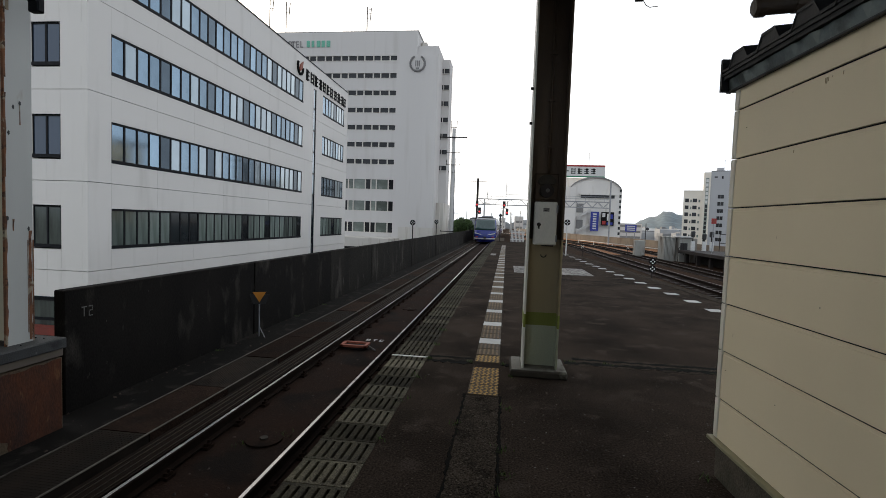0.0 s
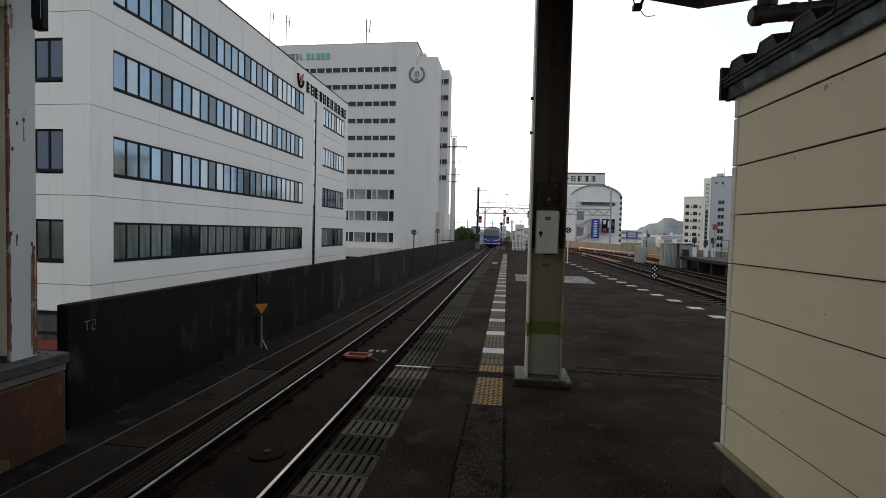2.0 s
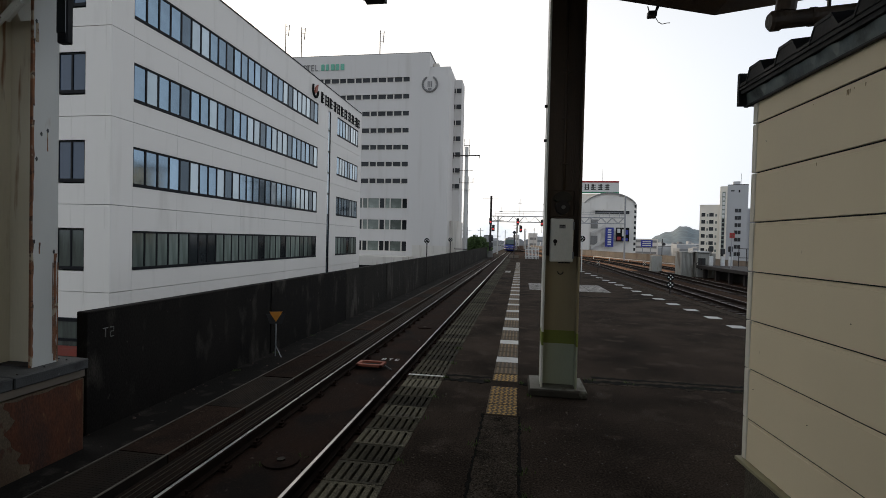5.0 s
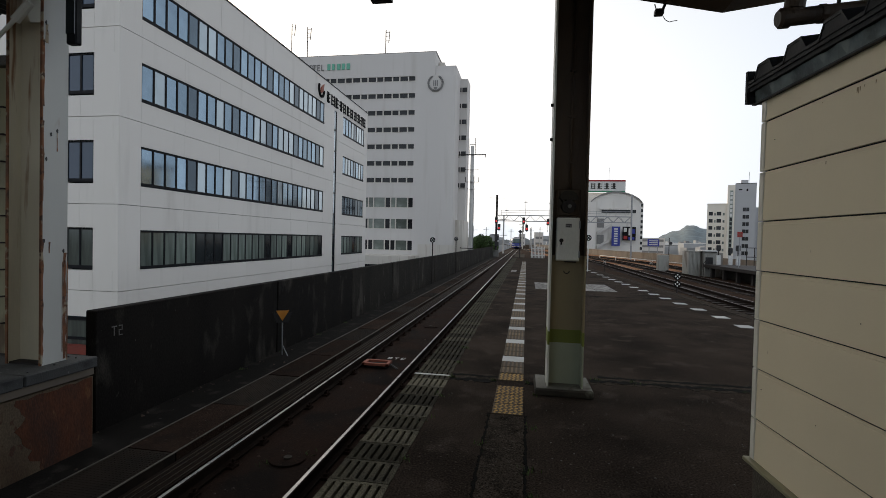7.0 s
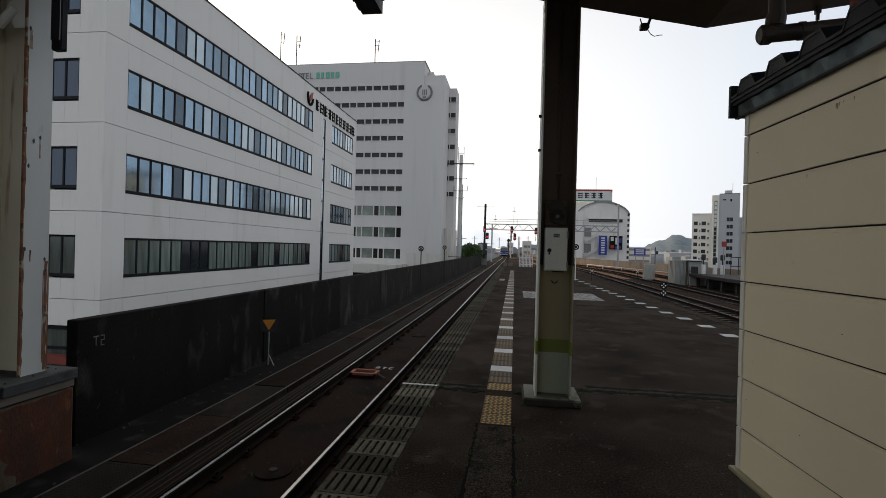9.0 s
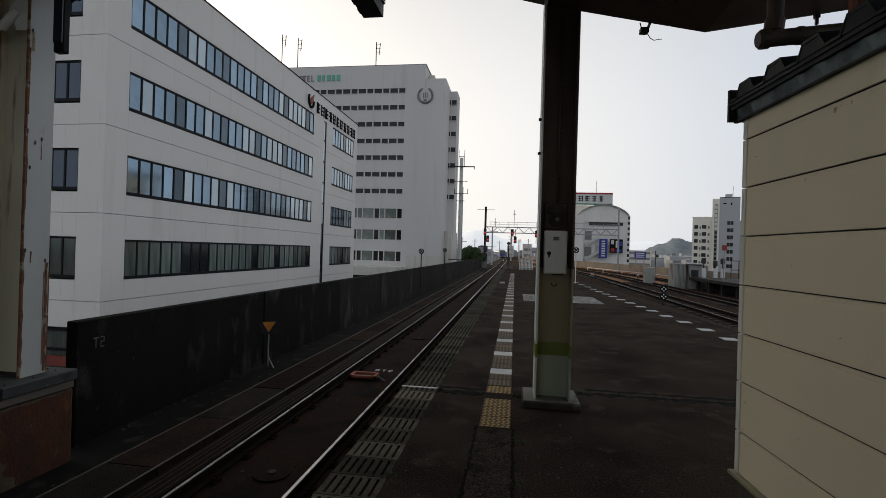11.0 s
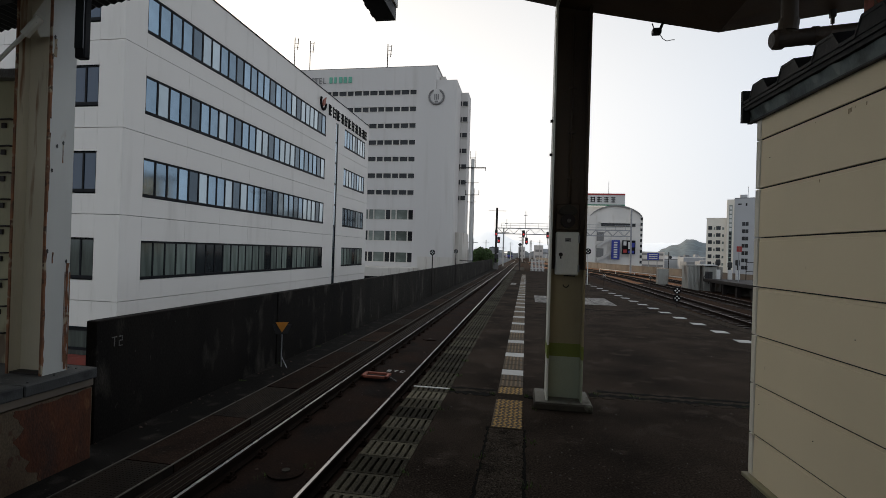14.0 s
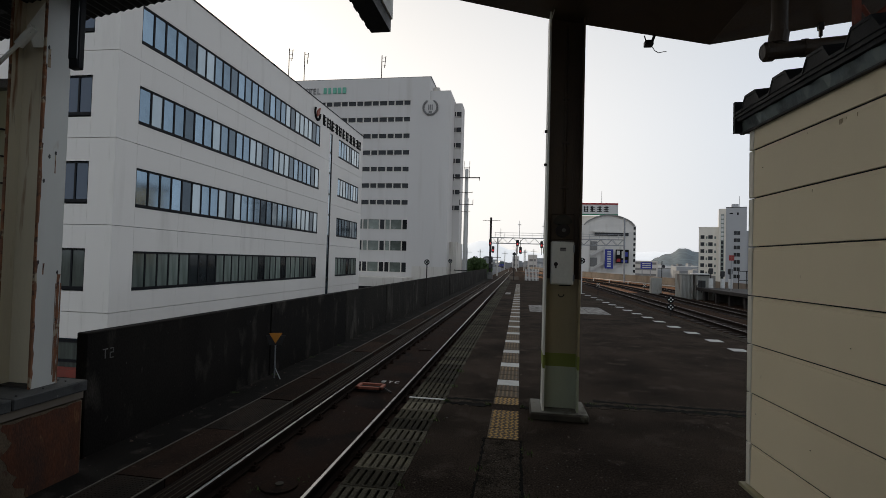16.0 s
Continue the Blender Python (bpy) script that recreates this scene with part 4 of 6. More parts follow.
        extruded(bm, side + other[::-1], (0.0025, 0, 0))
        part("rust_run", bm, M["rust_edge"], c, "ragged orange rust run")
    bm = bmesh.new()
    for yy, z in ((-0.12, 1.33), (-0.05, 2.47), (0.02, 2.52), (0.1, 1.22), (-0.11, 3.63), (-0.1, 2.2)):
        extruded(bm, [(0.226, yy + 0.01 * math.cos(a) * (1.6 if i % 2 else 0.6), z + 0.022 * math.sin(a) * (0.6 if i % 2 else 1.3)) for i, a in enumerate((0, 1, 2.1, 3.1, 4.2, 5.3))], (0.004, 0, 0))
    part("corroded_hole", bm, M["black"], c, "black corroded hole")
    bm = boxes((-0.2, 0.2, -0.13, 0.13, -0.0, 0.02))
    part("foot_plate", bm, M["dark_steel"], c)
    # gusset and tie rod
    bm = bmesh.new()
    extruded(bm, [(-0.02, -0.155, 3.85), (0.2, -0.155, 4.1), (0.2, -0.155, 3.62), (0.08, -0.155, 3.62)], (0, 0.012, 0))
    part("gusset", bm, M["flange"], c)
    bm = bmesh.new()
    tube(bm, (0.06, -0.17, 3.78), (-1.2, -0.3, 2.55), 0.02, 10)
    tube(bm, (0.1, -0.17, 3.82), (-0.08, -0.18, 3.64), 0.045, 10)
    part("tie_rod", bm, M["flange"], c, "grey diagonal tie rod")
    bm = bmesh.new()
    disc(bm, (0.06, -0.175, 3.78), 0.035, (0, 1, 0), 0.05, 8)
    part("bolt", bm, M["dark_steel"], c)
    r = thing("west_roof", "dark corrugated roof over the old structure", "roof", kind="structure")
    bm = bmesh.new()
    k = 0
    x = -9.0
    while x < -4.0:
        z = 4.42 + 0.16 * (x + 5.2)
        extruded(bm, [(x, -8, z + 0.02 * (k % 2)), (x + 0.05, -8, z + 0.008 + 0.02 * ((k + 1) % 2)), (x + 0.05, -8, z + 0.05 + 0.02 * ((k + 1) % 2)), (x, -8, z + 0.04 + 0.02 * (k % 2))], (0, 12.95, 0))
        x += 0.05
        k += 1
    part("roof_sheet", bm, M["roof"], r)
    bm = bmesh.new()
    extruded(bm, [(-9, 4.0, 3.65), (-5.5, 4.0, 4.2), (-5.5, 4.0, 4.42), (-9, 4.0, 3.95)], (0, 0.3, 0))
    part("roof_beam", bm, M["black"], r)
    w = thing("panel_wall", "cream steel panel with rusty rungs and a cap", "panel", at=(-6.35, 4.75, 0.2))
    part("sheet", boxes((-1.2, 0.6, -0.08, 0.08, 0, 3.3), bevel=0.01), M["old_panel"], w)
    part("cap", boxes((-1.25, 0.66, -0.16, 0.16, 3.3, 3.41), bevel=0.01), M["concrete"], w)
    for k in range(9):
        z = 0.35 + 0.31 * k
        bm = bmesh.new()
        tube(bm, (0.12, -0.12, z), (0.42, -0.12, z + 0.01), 0.011, 6)
        tube(bm, (0.42, -0.12, z + 0.01), (0.42, -0.07, z + 0.01), 0.011, 6)
        box(bm, 0.28, 0.34, -0.1, -0.078, z - 0.09, z - 0.03)
        part("rung", bm, M["dark_steel"], w)
    s = thing("sign_box", "dark blue box sign hung beside the column", "sign")
    part("case", boxes((-4.86, -4.735, 4.42, 4.50, 3.62, 4.5), bevel=0.012), M["frame_black"], s)
    part("face", boxes((-4.85, -4.745, 4.41, 4.42, 3.72, 4.45)), M["dark_glass"], s)


# ---- trackside things ----
def triangle_sign():
    s = thing("triangle_sign", "amber triangle sign on a thin post by the wall", "sign", at=(-4.98, 9.4, DECK + 0.03))
    bm = bmesh.new()
    tube(bm, (0, 0, 0), (0, 0, 0.78), 0.014, 8)
    part("post", bm, M["grey_steel"], s)
    bm = bmesh.new()
    tube(bm, (0, 0, 0.22), (0.12, -0.12, 0), 0.01, 6)
    part("stay", bm, M["grey_steel"], s)
    bm = bmesh.new()
    extruded(bm, [(-0.19, -0.02, 0.88), (0.19, -0.02, 0.88), (0.12, -0.02, 0.68), (-0.12, -0.02, 0.68)], (0, 0.01, 0))
    part("backing", bm, M["black"], s, "black backing plate")
    bm = bmesh.new()
    extruded(bm, [(-0.13, -0.03, 0.93), (0.13, -0.03, 0.93), (0, -0.03, 0.715)], (0, 0.01, 0))
    part("plate", bm, M["amber"], s, "amber triangle")
    s.matrix_basis = pose(-4.98, 9.4, DECK + 0.03, 0, 0, 25)


def weeds():
    rng = random.Random(31)
    for x, y, z, n, r in ((-0.83, 5.70, 0.0, 40, 0.05), (-0.85, 6.4, 0.0, 24, 0.06), (-0.86, 7.3, 0.0, 22, 0.09), (0.05, 5.68, 0.0, 30, 0.04), (-0.34, 5.68, 0.0, 26, 0.04), (0.06, 4.3, 0.0, 18, 0.08), (0.06, 3.5, 0.0, 16, 0.09), (1.3, 5.98, 0.0, 20, 0.12), (-0.32, 3.9, 0.0, 14, 0.08), (-5.1, 9.7, DECK + 0.03, 26, 0.1), (-0.85, 5.0, 0.0, 16, 0.1), (-0.85, 4.3, 0.0, 12, 0.1), (0.04, 2.9, 0.0, 12, 0.1), (0.86, 6.0, 0.0, 16, 0.08), (0.12, 5.25, 0.0, 10, 0.06), (-2.42, 5.2, DECK + 0.02, 30, 0.14), (-2.75, 4.9, DECK + 0.02, 18, 0.12), (-5.12, 8.2, DECK + 0.03, 22, 0.08), (-5.13, 11.6, DECK + 0.03, 26, 0.09), (-5.12, 13.4, DECK + 0.03, 20, 0.08), (0.07, 3.15, 0.0, 22, 0.07), (-0.86, 3.5, 0.0, 14, 0.08), (0.08, 2.5, 0.0, 26, 0.08), (1.42, 3.36, 0.0, 20, 0.06)):
        t = thing("weed_tuft", "small green weed tuft in a pavement crack", "weed", group="weeds in the cracks", at=(x, y, z))
        bm = bmesh.new()
        for k in range(n):
            a, d = rng.uniform(0, 6.28), rng.uniform(0, r)
            px, py = d * math.cos(a), d * math.sin(a)
            h, w = rng.uniform(0.012, 0.04), rng.uniform(0.003, 0.007)
            b = rng.uniform(0, 6.28)
            ux, uy = math.cos(b) * w, math.sin(b) * w
            vs = [bm.verts.new(q) for q in ((px - ux, py - uy, 0), (px + ux, py + uy, 0), (px + uy * 3, py - ux * 3, h))]
            bm.faces.new(vs)
        tagged(part("blades", bm, M["grass"], t), kind="stuff")


def track_fittings():
    d = thing("track_antenna", "orange-framed flat signalling plate between the rails", "signalling device", at=(-2.8, 9.05, DECK + 0.02))
    bm = boxes((-0.26, 0.26, -0.16, -0.11, 0.05, 0.1), (-0.26, 0.26, 0.11, 0.16, 0.05, 0.1), (-0.26, -0.2, -0.16, 0.16, 0.05, 0.1), (0.2, 0.26, -0.16, 0.16, 0.05, 0.1), bevel=0.006)
    part("frame", bm, M["orange"], d, "orange frame")
    part("plate", boxes((-0.2, 0.2, -0.11, 0.11, 0.03, 0.06)), M["dark_steel"], d)
    part("foot", boxes((-0.2, 0.2, -0.1, 0.1, 0, 0.03)), M["black"], d)
    bm = bmesh.new()
    tube(bm, (0.26, 0, 0.06), (0.45, -0.15, 0.02), 0.015, 6)
    part("lead", bm, M["black"], d)
    mk = thing("painted_mark", "small worn white painted letters on the slab", "marking", at=(-2.6, 9.75, DECK + 0.02))
    for k, rows in enumerate((((-0.04, 0.04, 0.05, 0.07), (-0.04, -0.02, -0.07, 0.07), (-0.04, 0.04, -0.01, 0.01), (-0.04, 0.04, -0.07, -0.05), (0.02, 0.04, -0.06, 0.06)),
                              ((-0.04, 0.04, 0.05, 0.07), (-0.01, 0.01, -0.07, 0.07)), ((-0.04, 0.04, 0.05, 0.07), (-0.04, -0.02, -0.07, 0.07), (-0.04, 0.04, -0.07, -0.05)))):
        bm = bmesh.new()
        for a, b, c, e in rows:
            box(bm, -0.14 + 0.14 * k + a, -0.14 + 0.14 * k + b, c, e, 0, 0.004)
        part("letter", bm, M["white"], mk)
    for x, y in ((-2.57, 5.02), (-2.62, 13.5)):
        c = thing("drain_cover", "round rusty drain cover between the rails", "drain cover", group="drain covers", at=(x, y, DECK + 0.02))
        bm = bmesh.new()
        disc(bm, (0, 0, 0.01), 0.2, (0, 0, 1), 0.02, 20)
        part("ring", bm, M["slab"], c)
        bm = bmesh.new()
        disc(bm, (0, 0, 0.025), 0.045, (0, 0, 1), 0.02, 14)
        part("boss", bm, M["foot"], c)


def debris():
    """Stray ballast stones and flaked rust on the slab and in the gutter."""
    rng = random.Random(90)
    bm = bmesh.new()
    for k in range(420):
        y = 2.5 + 30 * rng.random() ** 1.6
        x = rng.choice((rng.uniform(-3.3, -3.22), rng.uniform(-3.0, -2.2), rng.uniform(-2.0, -1.35), rng.uniform(-5.15, -4.4), rng.gauss(-5.12, 0.05)))
        x = max(-5.18, min(-1.32, x))
        z = DECK + (0.03 if x < -4.36 else 0.02)
        r = rng.uniform(0.008, 0.026)
        pts = [(x + r * math.cos(a) * rng.uniform(0.6, 1.3), y + r * math.sin(a) * rng.uniform(0.6, 1.3), z) for a in (0, 1.2, 2.5, 3.7, 5)]
        low = [bm.verts.new(q) for q in pts]
        top = bm.verts.new((x + rng.uniform(-0.3, 0.3) * r, y, z + r * rng.uniform(0.6, 1.3)))
        for i in range(5):
            bm.faces.new((low[i], low[(i + 1) % 5], top))
    solo("stray_stones", bm, M["stones"], "stray brown ballast stones along the track slab", "stones", kind="stuff")


def mirrored_block():
    """Tan flat-roofed house across the line; it shows in the white building's window panes."""
    b = thing("tan_house", "tan rendered house with a dark flat roof edge", "building", at=(67.2, 113.2, -7))
    part("wall", boxes((0, 9, 0, 9.2, 0, 26.6)), M["tan_wall"], b)
    part("roof", boxes((-0.8, 9.5, -0.5, 11.4, 26.6, 27.4)), M["dark_steel"], b, "dark overhanging roof edge")
    for z in (17.5, 21.6):
        for y in (1.2, 5.2):
            w = part("window", boxes((-0.08, 0, y - 0.1, y + 1.5, z - 0.1, z + 1.6)), M["frame_black"], b)
            part("pane", boxes((-0.1, -0.08, y, y + 1.4, z, z + 1.5)), M["hotel_glass"], w)


def round_sign(x, y, z, top, r, label, post="dark_steel", discs=1):
    s = thing("round_sign", label, "railway sign", group="round quartered signs", at=(x, y, z))
    head = top
    bm = bmesh.new()
    tube(bm, (0, 0, 0), (0, 0, head), 0.03, 8)
    part("post", bm, M[post], s)
    for k in range(discs):
        head = top - 2.1 * r * k
        bm = bmesh.new()
        disc(bm, (0, -0.04, head), r, (0, 1, 0), 0.02, 24)
        plate = part("disc", bm, M["letter_dark"], s)
        for a in (0, 90, 180, 270):
            bm = bmesh.new()
            c = (math.cos(radians(a)) * r * 0.5, math.sin(radians(a)) * r * 0.5)
            q = r * 0.24
            extruded(bm, [(c[0] - q, -0.06, head + c[1]), (c[0], -0.06, head + c[1] - q), (c[0] + q, -0.06, head + c[1]), (c[0], -0.06, head + c[1] + q)], (0, 0.01, 0))
            part("white_quarter", bm, M["white"], plate)


def cross_sign(x, y, z, h):
    s = thing("cross_sign", "small white X marker on a short post", "railway sign", group="X markers", at=(x, y, z))
    bm = bmesh.new()
    tube(bm, (0, 0, 0), (0, 0, h), 0.025, 8)
    part("post", bm, M["dark_steel"], s)
    bm = bmesh.new()
    for sg in (-1, 1):
        extruded(bm, [(-0.12, -0.04, h - sg * 0.12 - 0.02), (0.12, -0.04, h + sg * 0.12 - 0.02), (0.12, -0.04, h + sg * 0.12 + 0.02), (-0.12, -0.04, h - sg * 0.12 + 0.02)], (0, 0.02, 0))
    part("cross", bm, M["white"], s)


def picket_fence():
    f = thing("picket_fence", "low white picket fence at the platform end", "fence", at=(0.45, 46.5, 0))
    for k in range(10):
        part("picket", boxes((0.13 * k, 0.13 * k + 0.07, -0.02, 0.02, 0.05, 1.15)), M["white"], f)
    for z in (0.25, 0.9):
        part("rail", boxes((-0.03, 1.29, 0.02, 0.05, z, z + 0.08)), M["white"], f)
    b = thing("platform_end_board", "small ochre board on posts at the platform end", "sign", at=(-0.6, 46.2, 0))
    part("board", boxes((-0.45, 0.45, -0.03, 0.03, 0.1, 0.4)), M["ochre_wall"], b)
    bm = bmesh.new()
    tube(bm, (0, 0, 0), (0, 0, 2.4), 0.05, 8)
    part("post", bm, M["dark_steel"], b)
    bm = bmesh.new()
    extruded(bm, [(-0.2, -0.06, 2.5), (0, -0.06, 2.3), (0.2, -0.06, 2.5), (0, -0.06, 2.7)], (0, 0.03, 0))
    part("diamond", bm, M["black"], b, "dark diamond marker")


def signal_head(g, x, z, y=-0.5):
    h = part("signal_head", boxes((x - 0.22, x + 0.22, y - 0.12, y + 0.12, z - 0.55, z + 0.45), bevel=0.05), M["black"], g, "black signal head")
    for dz, on in ((0.18, False), (-0.18, True)):
        bm = bmesh.new()
        disc(bm, (x, y - 0.14, z + dz), 0.12, (0, 1, 0), 0.04, 16)
        part("lens", bm, M["signal_red"] if on else M["dark_steel"], h, "lit red lens" if on else "")


def gantry():
    """Signal bridge over the tracks with lit red signals."""
    Y = 75.0
    g = thing("signal_gantry", "grey lattice signal gantry with lit red signals", "signal gantry", at=(0, Y, 0))
    bm = bmesh.new()
    tube(bm, (-4.65, 0, DECK), (-4.62, 0, 8.6), 0.17, 10)
    part("mast", bm, M["dark_steel"], g)
    bm = bmesh.new()
    tube(bm, (15.15, 0, DECK), (15.05, 0, 8.8), 0.13, 10)
    part("mast", bm, M["grey_steel"], g)
    for z in (4.65, 5.52):
        part("chord", boxes((-4.5, 15.1, -0.06, 0.06, z - 0.05, z + 0.05), (-4.5, 15.1, 0.7, 0.8, z - 0.05, z + 0.05)), M["grey_steel"], g)
    n = 24
    for k in range(n):
        xa, xb = -4.4 + 19.4 * k / n, -4.4 + 19.4 * (k + 1) / n
        za, zb = (4.65, 5.52) if k % 2 else (5.52, 4.65)
        for yy in (0, 0.75):
            bm = bmesh.new()
            tube(bm, (xa, yy, za), (xb, yy, zb), 0.035, 6)
            part("brace", bm, M["grey_steel"], g)
    part("handrail", boxes((-4.0, 15, -0.02, 0.02, 6.25, 6.3), (-4.0, 15, -0.02, 0.02, 5.9, 5.94)), M["grey_steel"], g)
    for k in range(14):
        x = -3.9 + 1.4 * k
        part("rail_post", boxes((x - 0.02, x + 0.02, -0.02, 0.02, 5.5, 6.3)), M["grey_steel"], g)
    for x, z in ((-4.62, 4.75), (-4.2, 3.7), (-0.5, 4.75), (-0.03, 3.65), (3.1, 4.6), (3.5, 3.7)):
        signal_head(g, x, z)
    for x in (-0.5, -0.03, 3.1, 3.5):
        part("hanger", boxes((x - 0.04, x + 0.04, -0.42, -0.34, 3.0, 5.2)), M["dark_steel"], g)
    for x, z in ((-0.25, 8.2), (3.4, 8.0), (-3.1, 6.9)):
        bm = bmesh.new()
        tube(bm, (x, 0.3, 5.5), (x, 0.3, z), 0.035, 6)
        box(bm, x - 0.25, x + 0.25, 0.28, 0.32, z - 0.7, z - 0.6)
        part("antenna", bm, M["grey_steel"], g)
    part("bracket", boxes((-5.6, -3.0, -0.05, 0.05, 2.4, 2.48), (-5.9, -3.2, -0.03, 0.03, 8.1, 8.16)), M["dark_steel"], g)
    for z in (1.1, 2.0):
        part("dark_signal", boxes((-4.8, -4.2, -0.45, -0.1, z - 0.35, z + 0.35), bevel=0.06), M["black"], g, "unlit black signal head")
    part("service_box", boxes((-5.0, -4.2, -0.4, 0.2, DECK, 0.15), bevel=0.03), M["concrete"], g)


def catenary_pole():
    p = thing("utility_pole", "grey concrete utility pole with steel crossarms", "utility pole", at=(-5.5, 48, -7.0))
    bm = bmesh.new()
    tube(bm, (0, 0, 0), (0, 0, 17.9), 0.24, 12, 0.17)
    part("shaft", bm, M["pole"], p, smooth=True)
    for z, a, b, th, up in ((16.95, -1.35, 1.35, 0.1, -0.28), (15.5, -0.65, 0.65, 0.04, 0.1), (14.3, -0.65, 0.75, 0.05, 0.5), (13.6, -0.4, 0.4, 0.035, 0.08), (7.75, -1.0, 0.35, 0.07, 0.1)):
        bm = boxes((a, b, -0.3, -0.22, z, z + th))
        for x in (a + 0.04, b - 0.04):
            tube(bm, (x, -0.25, z + th / 2), (x, -0.25, z + th / 2 + up), 0.03, 8)
        part("crossarm", bm, M["dark_steel"], p)
    bm = bmesh.new()
    tube(bm, (0.26, 0, 0), (0.22, 0, 15), 0.035, 6)
    part("conduit", bm, M["grey_steel"], p)
    part("top_frame", boxes((-0.3, -0.26, -0.05, 0.05, 17.0, 18.7), (0.26, 0.3, -0.05, 0.05, 17.0, 18.7), (-0.3, 0.3, -0.05, 0.05, 18.0, 18.06)), M["dark_steel"], p)


def far_poles():
    rng = random.Random(12)
    for x, y, h in ((-11.5, 105, 5.5), (-2.0, 210, 9), (5, 190, 8), (9, 160, 8), (-6.0, 190, 7), (2.2, 230, 9), (14, 150, 8), (-14, 170, 7), (6.6, 120, 7.0), (-4.45, 95, 7.4), (-1.1, 140, 8.0), (1.2, 165, 7.0)):
        p = thing("catenary_mast", "thin grey railway mast far along the line", "mast", group="far railway masts", at=(x, y, DECK))
        bm = bmesh.new()
        tube(bm, (0, 0, 0), (0, 0, h), 0.14, 8)
        part("shaft", bm, M["pole"], p)
        part("arm", boxes((-1.1, 1.1, -0.05, 0.05, h - 0.9, h - 0.8)), M["dark_steel"], p)


# ---- buildings ----
def window_band(parent, name, axis, fixed, a, b, z0, z1, n, rng, glass="glass", blind="blind", share_blind=0.45, out=1, double=False):
    """A ribbon of panes with black mullions. axis 'y': on a wall of constant x (looking +x); 'x': on a wall of constant y (looking -y)."""
    bm = bmesh.new()
    fr, dep = 0.085, 0.1

    def put(u0, u1, v0, v1, w0, w1):
        if axis == "y":
            box(bm, fixed - w1, fixed - w0, u0, u1, v0, v1)
        else:
            box(bm, u0, u1, fixed + w0, fixed + w1, v0, v1)

    put(a, b, z1 - fr, z1, 0.0, 0.2)
    put(a, b, z0, z0 + fr * 1.6, -0.02, 0.2)
    for k in range(n + 1):
        u = a + (b - a) * k / n
        put(max(a, u - fr / 2), min(b, u + fr / 2), z0 + fr * 1.6, z1 - fr, 0.012, 0.2)
    w = part(name, bm, M["frame_black"], parent, "black-framed ribbon window")
    d = (b - a) / n
    bm = bmesh.new()
    hw, v0, v1 = d / 2 - fr / 2, z0 + fr * 1.6, z1 - fr
    if axis == "y":
        box(bm, -0.01, 0.01, -hw, hw, v0, v1)
    else:
        box(bm, -hw, hw, -0.01, 0.01, v0, v1)
    me = bpy.data.meshes.new("pane")
    bm.normal_update()
    bm.to_mesh(me)
    bm.free()
    me2, me3 = me.copy(), me.copy()
    me3.materials.append(M["sky_pane"])
    me.materials.append(M[glass])
    me2.materials.append(M[blind])
    run = 0
    for k in range(n):
        u = a + d * (k + 0.5)
        if share_blind is None:
            # pale panes paint the sky's reflection, more of them towards the far end
            cur = me2 if k % 5 == 4 else (me3 if rng.random() < 0.12 + 0.5 * k / n and glass == "glass" else me)
        else:
            if run <= 0:
                cur, run = (me2 if rng.random() < share_blind else me), rng.randint(1, 2)
            run -= 1
            if k < 4:
                cur = me
        share("pane", cur, w, (fixed - 0.05, u, 0) if axis == "y" else (u, fixed + 0.05, 0), rng.uniform(-0.45, 0.45))
    return w


